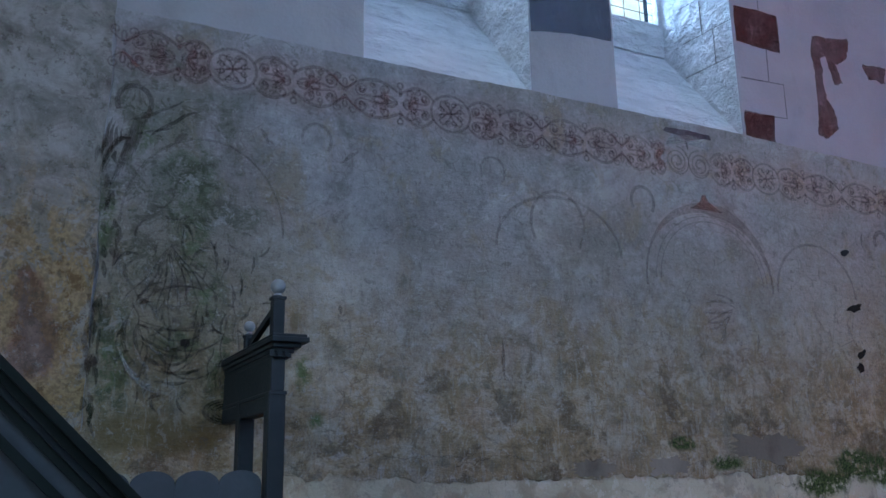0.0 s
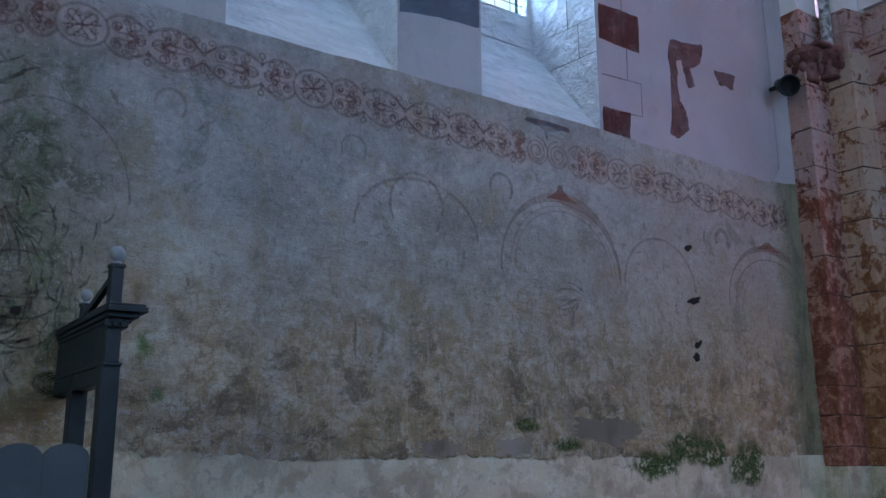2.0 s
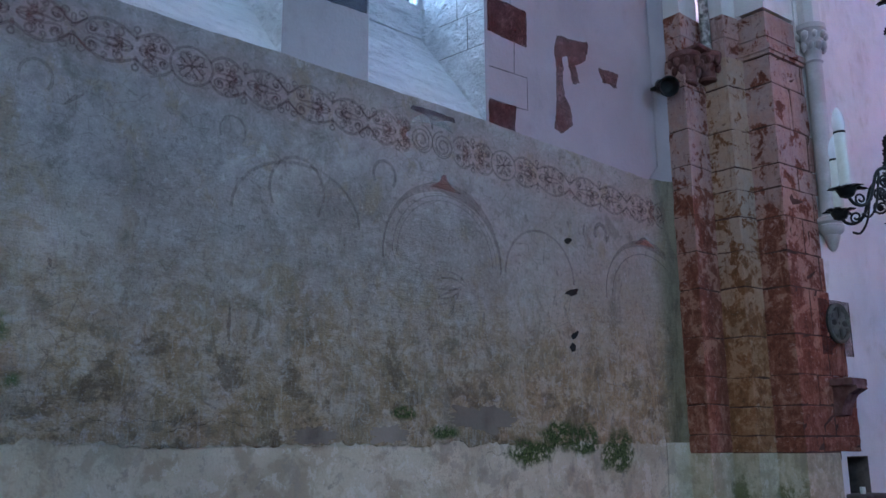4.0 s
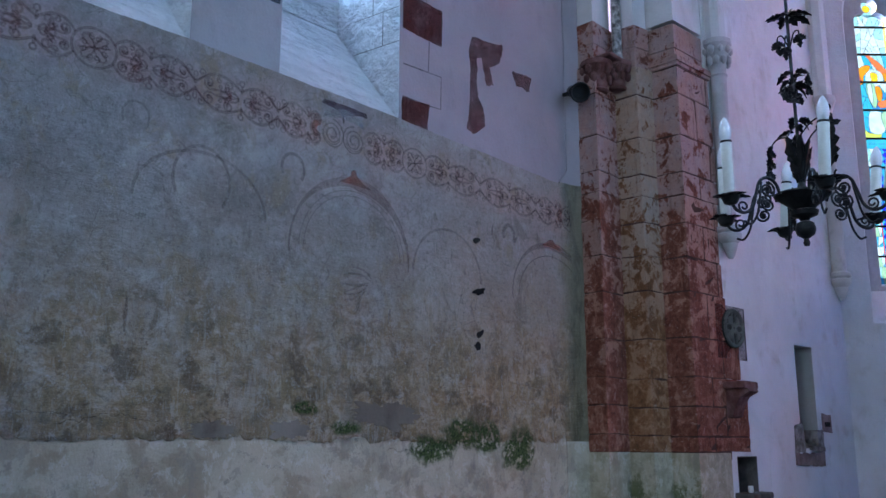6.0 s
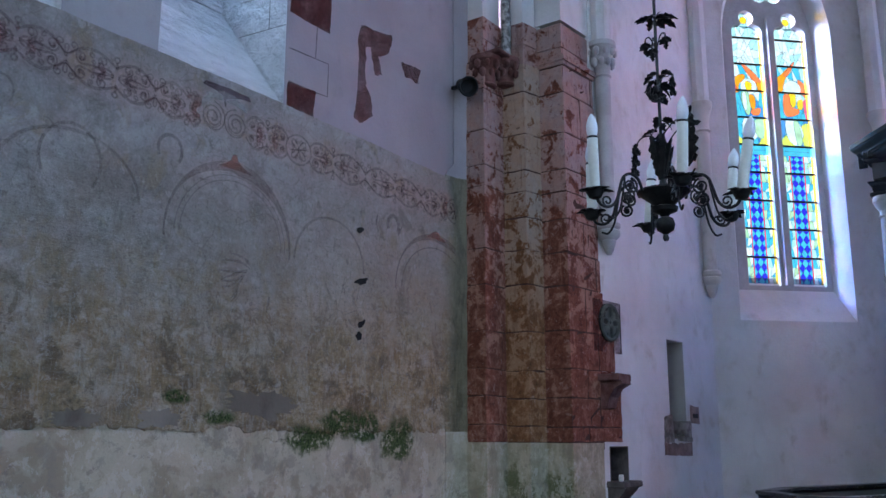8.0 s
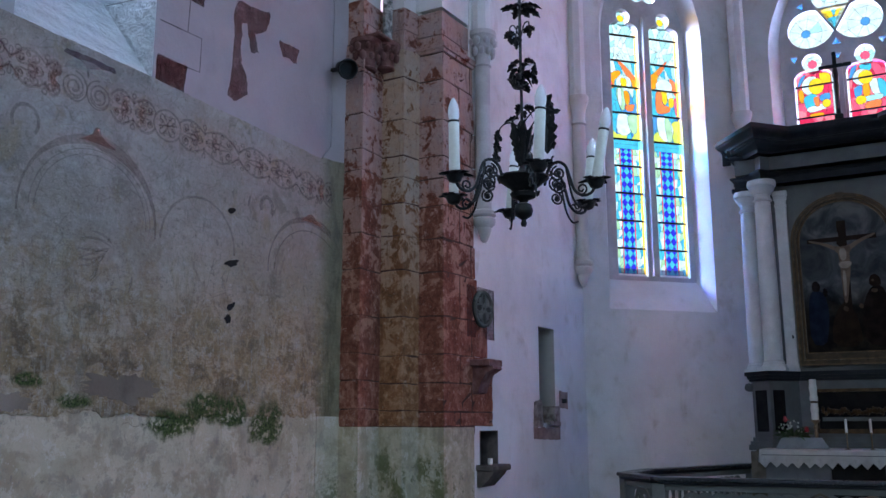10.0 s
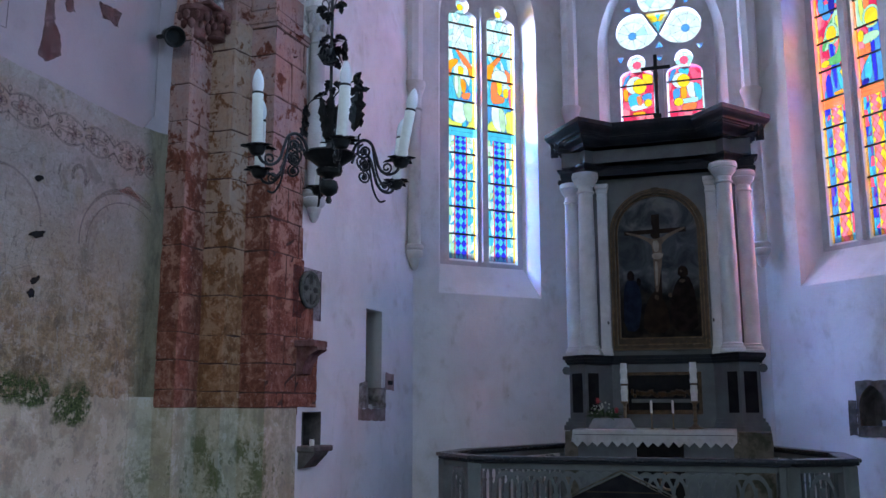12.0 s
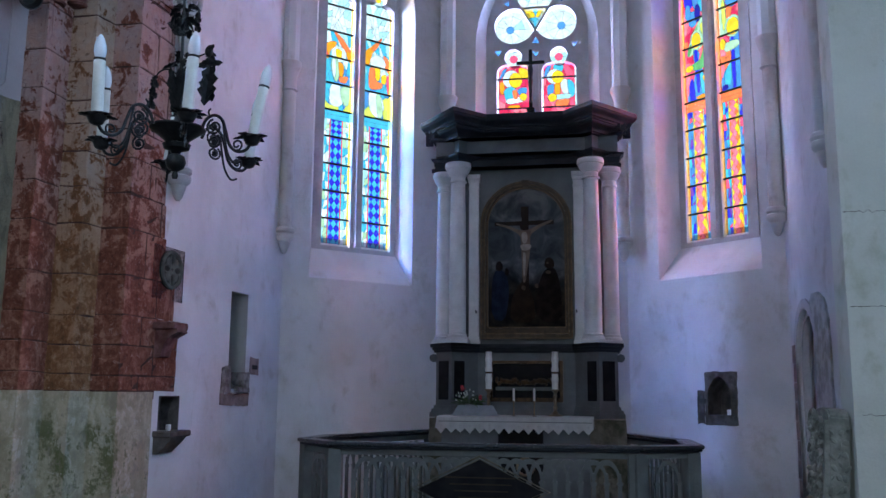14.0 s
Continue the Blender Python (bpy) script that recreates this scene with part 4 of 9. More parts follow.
def shards(rnd, poly, size):
    """A convex polygon broken by slanting cuts until its pieces are small."""
    us, vs = [p[0] for p in poly], [p[1] for p in poly]
    if max(us) - min(us) < size and max(vs) - min(vs) < size * 1.5:
        return [poly]
    cu, cv = sum(us) / len(us), sum(vs) / len(vs)
    wide = max(us) - min(us) > 0.75 * (max(vs) - min(vs))
    a = rnd.uniform(-0.6, 0.6) + (math.pi / 2 if wide else 0)
    nx, ny = -math.sin(a), math.cos(a)
    k = rnd.uniform(-0.12, 0.12) * size + nx * cu + ny * cv
    halves = []
    for sign in (1, -1):
        out = []
        for i, p in enumerate(poly):
            q = poly[i - 1]
            dp, dq = sign * (nx * p[0] + ny * p[1] - k), sign * (nx * q[0] + ny * q[1] - k)
            if (dp >= 0) != (dq >= 0):
                t = dq / (dq - dp)
                out.append((q[0] + t * (p[0] - q[0]), q[1] + t * (p[1] - q[1])))
            if dp >= 0:
                out.append(p)
        if len(out) >= 3:
            halves.append(out)
    return [s for h in halves for s in shards(rnd, h, size)] if len(halves) == 2 else [poly]


def diamonds(u0, u1, v0, v1, cols, rows, pick):
    """A lattice of lozenges that fills a rectangle."""
    w, h = (u1 - u0) / cols, (v1 - v0) / rows
    out = []
    for j in range(2 * rows + 1):
        for i in range(cols + 1):
            cu, cv = u0 + (i + 0.5 * (1 - j % 2) - 0.0) * w, v0 + j * h / 2
            poly = clip_poly([(cu - w / 2, cv), (cu, cv - h / 2), (cu + w / 2, cv), (cu, cv + h / 2)], u0, u1, v0, v1)
            if poly:
                out.append((poly, pick(i, j)))
    return out


def border(rnd, u0, u1, v0, v1, rows, colours):
    """A strip of rounded quarries: each cell cut by a slanting line into two or three."""
    out = []
    h = (v1 - v0) / rows
    for j in range(rows):
        a, b = v0 + j * h, v0 + (j + 1) * h
        bend = u0 + (u1 - u0) * (0.3 if j % 2 else 0.7)
        out.append(([(u0, a), (bend, a), (u0 + (u1 - u0) * 0.5, b), (u0, b)], rnd.choice(colours)))
        out.append(([(bend, a), (u1, a), (u1, (a + b) / 2)], rnd.choice(colours)))
        out.append(([(bend, a), (u1, (a + b) / 2), (u1, b), (u0 + (u1 - u0) * 0.5, b)], rnd.choice(colours)))
    return out


def blob(cs, ct, rs, rt, colour, n=20):
    return [(cs + rs * math.cos(2 * math.pi * i / n), ct + rt * math.sin(2 * math.pi * i / n)) for i in range(n)], colour


def soft(colour, *pts):
    """A closed shape with rounded corners through a few points."""
    out, k = [], len(pts)
    for i in range(k):
        p = [Vector(pts[(i + j) % k]) for j in (-1, 0, 1, 2)]
        for t in (0, 0.25, 0.5, 0.75):
            out.append(tuple(0.5 * (2 * p[1] + (p[2] - p[0]) * t + (2 * p[0] - 5 * p[1] + 4 * p[2] - p[3]) * t * t + (3 * p[1] - p[0] - 3 * p[2] + p[3]) * t ** 3)))
    return out, colour


# large coloured forms of the upper panels: across 0..1, up in panels; later ones lie over earlier ones
FORMS = {
    ("cool", 0): [soft("orange", (0.30, 3.06), (0.50, 2.95), (0.78, 2.65), (1.04, 2.25), (1.04, 1.90), (0.81, 2.16), (0.59, 2.54)), soft("gold", (0.80, 2.35), (1.04, 2.25), (1.04, 1.9), (0.84, 2.05)),
                  soft("gold", (-0.02, 1.95), (-0.02, 2.31), (0.18, 2.58), (0.42, 2.62), (0.39, 2.43), (0.22, 2.24), (0.18, 1.96)), soft("pink", (-0.02, 2.0), (-0.02, 2.25), (0.13, 2.15), (0.1, 1.98)),
                  soft("lime", (-0.03, 0.42), (0.25, 0.2), (0.55, 0.32), (0.5, 0.0), (-0.03, 0.0)), soft("lime", (0.8, 0.2), (1.03, 0.9), (1.03, 0.0), (0.72, 0.0)),
                  soft("white", (0.3, 0.98), (0.66, 0.92), (0.8, 0.6), (0.6, 0.2), (0.25, 0.28)), soft("mint", (0.62, 0.9), (0.98, 0.95), (0.9, 0.3), (0.7, 0.35)), blob(0.53, 2.18, 0.27, 0.30, "white"), soft("yellow", (0.42, 2.35), (0.62, 2.33), (0.62, 2.08), (0.46, 2.02)),
                  soft("mint", (0.28, 1.95), (0.52, 1.92), (0.56, 1.42), (0.46, 1.10), (0.30, 1.42)), soft("white", (0.30, 1.9), (0.42, 1.9), (0.42, 1.3), (0.32, 1.4)), soft("gold", (0.52, 1.86), (0.70, 1.80), (0.70, 1.42), (0.58, 1.34)), soft("orange", (0.56, 1.30), (0.86, 1.38), (0.80, 1.14), (0.60, 1.12))],
    ("cool", 1): [soft("gold", (-0.03, 2.02), (-0.03, 2.42), (0.28, 2.77), (0.66, 3.22), (0.58, 2.94), (0.36, 2.58), (0.22, 2.06)), soft("orange", (0.30, 2.7), (0.66, 3.22), (0.58, 2.94), (0.42, 2.66)), soft("orange", (0.74, 2.54), (1.03, 2.27), (1.03, 1.82), (0.82, 2.04)),
                  soft("pink", (0.86, 1.72), (1.03, 1.75), (1.03, 1.0), (0.91, 1.08)), soft("lime", (0.05, 0.1), (0.28, 0.45), (0.5, 0.0)), soft("lime", (0.72, 0.75), (1.03, 0.85), (1.03, 0.0), (0.80, 0.0)), soft("sky", (0.0, 0.95), (0.22, 0.95), (0.2, 0.45), (0.0, 0.4)),
                  soft("white", (0.26, 0.98), (0.64, 0.95), (0.78, 0.42), (0.55, 0.06), (0.28, 0.35)), soft("mint", (0.5, 0.9), (0.66, 0.92), (0.74, 0.2), (0.58, 0.1)), blob(0.54, 2.19, 0.28, 0.31, "white"), soft("yellow", (0.40, 1.98), (0.62, 2.0), (0.62, 1.6), (0.50, 1.5)),
                  soft("orange", (0.24, 1.90), (0.43, 1.94), (0.47, 1.52), (0.70, 1.42), (0.66, 1.22), (0.26, 1.16)), soft("yellow", (0.68, 1.73), (0.85, 1.78), (0.82, 1.44), (0.68, 1.45))],
    ("warm", 0): [blob(0.30, 3.85, 0.24, 0.40, "blue"), blob(0.62, 3.75, 0.20, 0.46, "sky"), blob(0.86, 3.55, 0.22, 0.36, "cyan"), blob(0.42, 3.05, 0.20, 0.30, "sky"), blob(0.62, 3.22, 0.12, 0.34, "navy"), blob(0.22, 3.35, 0.12, 0.3, "sky"),
                  soft("mint", (0.14, 1.80), (0.40, 2.5), (0.88, 3.15), (1.03, 2.85), (1.03, 2.2), (0.72, 1.92), (0.35, 1.72)), soft("green", (0.16, 1.85), (0.42, 2.45), (0.62, 2.75), (0.42, 2.2), (0.25, 1.75)), soft("lime", (0.70, 2.75), (0.98, 2.75), (0.98, 2.35), (0.80, 2.35)),
                  soft("sky", (0.40, 1.88), (0.65, 1.72), (0.60, 1.4), (0.75, 1.1), (0.85, 0.6), (1.0, 0.2), (0.9, 0.02), (0.14, 0.02), (0.2, 0.5), (0.42, 0.95)), soft("blue", (0.44, 1.9), (0.55, 1.86), (0.62, 0.5), (0.50, 0.4)), soft("blue", (0.18, 0.62), (0.34, 0.85), (0.42, 0.04), (0.22, 0.04)),
                  soft("cyan", (0.64, 0.95), (0.80, 0.9), (0.88, 0.25), (0.70, 0.25)), soft("green", (0.85, 1.92), (0.93, 1.35), (0.75, 1.12), (0.30, 1.18), (0.30, 1.36), (0.66, 1.5)), soft("yellow", (0.74, 0.85), (0.98, 0.9), (0.98, 0.65), (0.82, 0.6)),
                  blob(0.53, 2.24, 0.25, 0.37, "mint"), blob(0.52, 2.22, 0.19, 0.29, "yellow"), blob(0.22, 1.25, 0.16, 0.12, "yellow"), soft("gold", (0.46, 0.14), (0.74, 0.2), (0.9, 0.1), (0.6, 0.02))],
    ("warm", 1): [blob(0.62, 3.25, 0.30, 0.30, "sky"), blob(0.86, 3.5, 0.22, 0.36, "blue"), blob(0.45, 3.75, 0.24, 0.35, "cyan"), soft("mint", (0.04, 2.1), (0.32, 2.1), (0.36, 2.6), (0.28, 3.4), (0.04, 3.4)), soft("lime", (0.20, 2.3), (0.34, 2.3), (0.30, 3.2), (0.18, 3.2)),
                  soft("sky", (0.46, 1.86), (1.02, 2.22), (1.02, 0.1), (0.04, 0.08), (0.18, 0.7), (0.5, 1.1)), soft("blue", (0.52, 1.85), (0.62, 1.9), (0.66, 0.2), (0.52, 0.15)), soft("blue", (0.84, 2.05), (0.96, 2.12), (0.98, 1.0), (0.86, 0.9)), soft("cyan", (0.20, 0.62), (0.46, 1.0), (0.46, 0.3), (0.24, 0.2)),
                  soft("navy", (0.04, 0.2), (0.30, 0.26), (0.30, 0.08), (0.04, 0.06)), blob(0.60, 2.26, 0.33, 0.39, "mint"), blob(0.60, 2.25, 0.25, 0.31, "yellow"), soft("mint", (0.24, 1.70), (0.76, 1.72), (0.82, 1.5), (0.30, 1.40)), blob(0.16, 1.72, 0.12, 0.2, "yellow")],
    ("rose", 0): [soft("sky", (0.06, 0.95), (0.30, 1.38), (0.14, 1.30)), soft("pink", (0.12, 0.95), (0.34, 1.36), (0.44, 1.30), (0.26, 0.9)), blob(0.42, 1.02, 0.25, 0.30, "white"), soft("gold", (0.08, 0.9), (0.2, 0.9), (0.22, 0.55), (0.10, 0.55)), soft("yellow", (0.66, 1.38), (0.92, 1.3), (0.9, 1.0), (0.7, 1.1)),
                  soft("cyan", (0.20, 0.62), (0.38, 0.76), (0.56, 0.66), (0.50, 0.32), (0.30, 0.22)), soft("white", (0.30, 0.34), (0.74, 0.38), (0.74, 0.24), (0.34, 0.18)), soft("sky", (0.62, 0.66), (0.86, 0.72), (0.88, 0.52), (0.66, 0.48)), soft("orange", (0.46, 0.62), (0.58, 0.62), (0.60, 0.36), (0.50, 0.36)),
                  blob(0.55, 0.98, 0.20, 0.26, "yellow"), blob(0.78, 0.40, 0.11, 0.13, "yellow"), soft("gold", (0.36, 0.12), (0.66, 0.12), (0.66, 0.0), (0.36, 0.0))],
    ("rose", 1): [soft("sky", (0.06, 0.95), (0.28, 1.40), (0.12, 1.36)), soft("cyan", (0.34, 1.42), (0.62, 1.42), (0.58, 1.2), (0.40, 1.2)), soft("pink", (0.62, 1.40), (0.80, 1.36), (0.93, 1.0), (0.78, 0.85)), blob(0.36, 1.04, 0.22, 0.25, "white"), soft("white", (0.54, 0.92), (0.80, 0.86), (0.86, 0.55), (0.62, 0.45)),
                  soft("sky", (0.16, 0.72), (0.34, 0.78), (0.32, 0.46), (0.18, 0.40)), soft("gold", (0.38, 0.8), (0.52, 0.8), (0.52, 0.42), (0.38, 0.42)), soft("cyan", (0.74, 0.9), (0.92, 0.8), (0.94, 0.4), (0.80, 0.36)), soft("pale", (0.40, 0.40), (0.80, 0.44), (0.80, 0.28), (0.44, 0.26)),
                  blob(0.46, 1.02, 0.18, 0.22, "yellow"), blob(0.30, 0.33, 0.13, 0.14, "yellow"), soft("orange", (0.42, 0.22), (0.78, 0.26), (0.7, 0.0), (0.42, 0.0))],
}
GROUND = {"cool": lambda q: ("cyan", "cyan", "sky") if q < 1.7 else ("pale", "cyan", "white") if q < 2.9 else ("white", "white", "white", "pale"),
          "warm": lambda q: ("salmon", "red", "pink", "orange"), "rose": lambda q: ("red", "pink", "red", "salmon")}


def inside(poly, u, v):
    hit = False
    for i, (x1, y1) in enumerate(poly):
        x0, y0 = poly[i - 1]
        if (y0 > v) != (y1 > v) and u < x0 + (x1 - x0) * (v - y0) / (y1 - y0):
            hit = not hit
    return hit


def figure_panel(rnd, style, side, u0, u1, a, b, lo, unit, m, depth, lead):
    """One leaded panel of the picture: broad forms over a ground of large quarries."""
    wd = u1 - u0
    forms = [([(u0 + wd * s, lo + unit * q) for s, q in pts], c) for pts, c in FORMS[style, side]]
    boxes = [(min(p[0] for p in f), max(p[0] for p in f), min(p[1] for p in f), max(p[1] for p in f)) for f, _ in forms]

    def top_form(u, v, above=-1):
        for k in range(len(forms) - 1, above, -1):
            x0, x1, z0, z1 = boxes[k]
            if x0 <= u <= x1 and z0 <= v <= z1 and inside(forms[k][0], u, v):
                return k
        return -1

    quarries = [(poly, rnd.choice(GROUND[style]((sum(p[1] for p in poly) / len(poly) - lo) / unit))) for poly in shards(rnd, rect(u0, u1, a, b), 0.15)]
    edge = {"cool": ("white", "yellow"), "warm": ("gold", "gold"), "rose": ("white", "white")}[style]

    def tone(u, v):
        t = (u - u0) / wd
        if t < 0.05:
            return edge[0]
        if t > 0.95:
            return edge[1]
        k = top_form(u, v)
        if k >= 0:
            return forms[k][1]
        for poly, c in quarries:
            if inside(poly, u, v):
                return c
        return quarries[0][1]

    cols, rows = 46, max(4, int((b - a) / 0.0098))
    runs = []
    for j in range(rows):
        z0, z1 = a + (b - a) * j / rows, a + (b - a) * (j + 1) / rows
        i = 0
        tones = [tone(u0 + wd * (k + 0.5) / cols, (z0 + z1) / 2) for k in range(cols)]
        while i < cols:
            e = i
            while e < cols and tones[e] == tones[i]:
                e += 1
            runs.append((rect(u0 + wd * i / cols, u0 + wd * e / cols, z0, z1), tones[i]))
            i = e

    def came(p, q, above):
        mu, mv = (p[0] + q[0]) / 2, (p[1] + q[1]) / 2
        if u0 < mu < u1 and a < mv < b and top_form(mu, mv, above) < 0:
            ribbon(lead, [p, q], 0.0042, m, depth + 0.004)

    for k, (f, _) in enumerate(forms):
        for i, p in enumerate(f):
            came(f[i - 1], p, k)
    for poly, _ in quarries:
        for i, p in enumerate(poly):
            q = poly[i - 1]
            for t in range(4):
                came((q[0] + (p[0] - q[0]) * t / 4, q[1] + (p[1] - q[1]) * t / 4), (q[0] + (p[0] - q[0]) * (t + 1) / 4, q[1] + (p[1] - q[1]) * (t + 1) / 4), -1)
    for t in (0.05, 0.95):
        ribbon(lead, [(u0 + wd * t, a), (u0 + wd * t, b)], 0.0036, m, depth + 0.004)
    return runs


def light_outline(u0, u1, z0, shoulder, lobe):
    """A tall light with rounded shoulders and a round lobe on top."""
    mid, half = (u0 + u1) / 2, (u1 - u0) / 2
    neck = lobe * 0.62
    arc = [(mid - neck - (half - neck) * math.cos(radians(90 * i / 6)), shoulder + (half - neck) * math.sin(radians(90 * i / 6)) * 0.75) for i in range(7)]
    top = arc[-1][1]
    cz = top + lobe * 0.78
    crown = [(mid + lobe * math.cos(radians(a)), cz + lobe * 1.05 * math.sin(radians(a))) for a in range(231, -52, -24)]
    left = [(u0, z0)] + arc
    right = [(2 * mid - u, v) for u, v in arc[::-1]] + [(u1, z0)]
    return left + crown + right, top, cz


def quatrefoil(u, v, r, lobes=4, turn=45.0):
    """A foiled opening: lobes round a centre."""
    pts = []
    for k in range(lobes):
        a = turn + 360 / lobes * k
        cu, cv = u + r * 0.55 * math.cos(radians(a)), v + r * 0.55 * math.sin(radians(a))
        pts += [(cu + r * 0.45 * math.cos(radians(a + b)), cv + r * 0.45 * math.sin(radians(a + b))) for b in range(-95, 96, 19)]
    return pts


def glass_part(parent, name, pieces, depth, m, lead, label=""):
    """One glazed panel: flat pieces of coloured glass, their edges leaded."""
    keys = sorted({c for _, c in pieces})
    bm = bmesh.new()
    for poly, c in pieces:
        f = bm.faces.new([bm.verts.new(m @ Vector((u, v, depth))) for u, v in poly])
        f.material_index = keys.index(c)
        if lead is not None:
            loop = poly + [poly[0]]
            for (a, b) in zip(loop, loop[1:]):
                ribbon(lead, [a, b], 0.0036, m, depth + 0.004)
    return part(name, bm, [GLASS[k] for k in keys], parent, label)


def stained_window(label, m, depth, arch, lights, z0, shoulder, lobe, bars, figure_from, style, foils, seed):
    """Tracery, mullion, saddle bars and leaded glass, set back in a wall's opening (local u, v, depth)."""
    rnd = random.Random(seed)
    w = thing("stained_glass_window", label, "window", kind="structure")
    arch = inset(arch[::-1], -0.09)[::-1]
    outlines = [light_outline(u0, u1, z0, shoulder, lobe) for u0, u1 in lights]
    holes = [o[0] for o in outlines] + foils
    # the stone tracery, with every opening cut through it
    bm = bmesh.new()
    rims = []
    for d in (depth + 0.07, depth - 0.05):
        edges, mine = [], []
        for loop in [arch] + holes:
            vs = [bm.verts.new(m @ Vector((u, v, d))) for u, v in loop]
            mine.append(vs)
            edges += [bm.edges.new((vs[i], vs[(i + 1) % len(vs)])) for i in range(len(vs))]
        bmesh.ops.triangle_fill(bm, use_beauty=True, edges=edges)
        rims.append(mine)
    for a, b in zip(*rims):
        for i in range(len(a)):
            bm.faces.new((a[i], a[(i + 1) % len(a)], b[(i + 1) % len(a)], b[i]))
    part("tracery", bm, STONE_PALE, w, "pale stone tracery")
    mid = sum(u for l in lights for u in l) / 4
    part("mullion", plate(bmesh.new(), [(mid - 0.045, z0), (mid + 0.045, z0), (mid + 0.045, shoulder + 0.2), (mid - 0.045, shoulder + 0.2)], depth + 0.06, depth + 0.14, m), STONE_PALE, w, "slim stone mullion")
    for (u0, u1), (outline, top, cz) in zip(lights, outlines):
        lead = bmesh.new()
        levels = [z0] + bars + [top]
        k = len(bars)
        for j, (a, b) in enumerate(zip(levels, levels[1:])):
            wd = u1 - u0
            pieces = []
            if j < figure_from:
                hem = b - (0.34 * (b - a) if j == figure_from - 1 else 0.0)
                e, g, o = 0.27 * wd, 0.30 * wd, 0.05 * wd
                if style != "warm":
                    edge, line, rim, band, pick = ("white", "cyan", "pale", "white", "cyan", "mint"), "pink", ("white", "yellow"), "cyan", (lambda i, q: "cyan" if q % 2 else "blue")
                else:
                    edge, line, rim, band, pick = ("sky", "blue", "cyan", "sky", "pink", "violet", "sky"), "mint", ("yellow", "white"), "orange", (lambda i, q: ("salmon", "pink", "salmon", "yellow", "pink", "orange")[(3 * i + 2 * q + q * q) % 6])
                pieces += [(rect(u0, u0 + o, a, hem), rim[0]), (rect(u1 - o, u1, a, hem), rim[1])]
                pieces += border(rnd, u0 + o, u0 + e, a, hem, 3, edge) + border(rnd, u1 - e, u1 - o, a, hem, 3, edge)
                pieces += [(rect(u0 + e, u0 + g, a, hem), line), (rect(u1 - g, u1 - e, a, hem), line)]
                pieces += diamonds(u0 + g, u1 - g, a, hem, 2, 3, pick)
                if hem < b:
                    pieces += [(rect(u0, u1, hem, hem + 0.5 * (b - hem)), band), (rect(u0, u1, hem + 0.5 * (b - hem), b), band)]
            else:
                lo, unit = (5.78, 0.46) if style == "rose" else (levels[figure_from], 0.392)
                pieces = figure_panel(rnd, style, 0 if (u0, u1) == lights[0] else 1, u0, u1, a, b, lo, unit, m, depth - 0.01, lead)
            glass_part(w, "glass_panel", pieces, depth - 0.01 - 0.001 * (j % 2), m, lead if j < figure_from else None)
        mu = (u0 + u1) / 2
        ring = circle(mu, cz, lobe * 1.15, n=12)[:-1]
        core = circle(mu, cz, lobe * 0.5, n=8)[:-1]
        petals = [([core[i], core[(i + 1) % 8], ring[(3 * (i + 1) // 2) % 12], ring[(3 * i // 2) % 12]], rnd.choice(("white", "white", "pale", "white"))) for i in range(8)]
        glass_part(w, "glass_lobe", petals + [(core, "pink" if style == "rose" else "yellow" if style == "cool" else "red")], depth - 0.012, m, lead)
        part("leading", lead, LEAD, w, "black lead cames")
        for z in bars:
            part("saddle_bar", plate(bmesh.new(), rect(u0 - 0.01, u1 + 0.01, z - 0.011, z + 0.011), depth, depth + 0.022, m), LEAD, w, "black iron saddle bar")
    for foil in foils:
        cu, cv = sum(p[0] for p in foil) / len(foil), sum(p[1] for p in foil) / len(foil)
        r = max(math.hypot(p[0] - cu, p[1] - cv) for p in foil)
        lead = bmesh.new()
        ring, core = circle(cu, cv, r * 1.02, n=18)[:-1], circle(cu, cv, r * 0.17, n=9)[:-1]
        mid_ring = circle(cu, cv, r * 0.62, n=9)[:-1]
        small = r < 0.12
        pieces = [(circle(cu, cv, r * 1.1, n=10)[:-1], "sky")] if small else [] if len(foil) == 3 else [(core, "sky" if style != "cool" else "gold")]
        if len(foil) == 3 and not small:
            out = [(cu + 1.06 * (u - cu), cv + 1.06 * (v - cv)) for u, v in foil]
            for i in range(3):
                p, q, o = out[i], out[(i + 1) % 3], out[(i + 2) % 3]
                x1, x2 = ((0.6 * p[0] + 0.4 * q[0], 0.6 * p[1] + 0.4 * q[1]), (0.6 * p[0] + 0.4 * o[0], 0.6 * p[1] + 0.4 * o[1]))
                y1 = (0.4 * p[0] + 0.6 * q[0], 0.4 * p[1] + 0.6 * q[1])
                pieces += [([p, x1, (cu, cv), x2], "cyan" if p[1] < cv - 0.1 else "yellow"), ([x1, y1, (cu, cv)], ("pale", "cyan", "cyan")[i])]
        elif not small:
            pieces += [([core[i], core[(i + 1) % 9], mid_ring[(i + 1) % 9], mid_ring[i]], rnd.choice(("white", "pale", "white", "white"))) for i in range(9)]
            pieces += [([mid_ring[i], mid_ring[(i + 1) % 9], ring[(2 * i + 2) % 18], ring[2 * i + 1], ring[2 * i]], "white") for i in range(9)]
        glass_part(w, "glass_foil", pieces, depth - 0.012, m, lead)
        part("leading", lead, LEAD, w)
    return w


stained_window("tall two-light window of blue and gold stained glass in pale stone tracery", M_NE, -0.42, pointed(0.64, 1.86, 3.55, 7.1, 1.25),
               [(0.70, 1.15), (1.33, 1.80)], 3.57, 7.17, 0.11, [3.57 + 0.392 * k for k in range(1, 10)], 5, "cool", [quatrefoil(1.25, 7.85, 0.27)], 5)
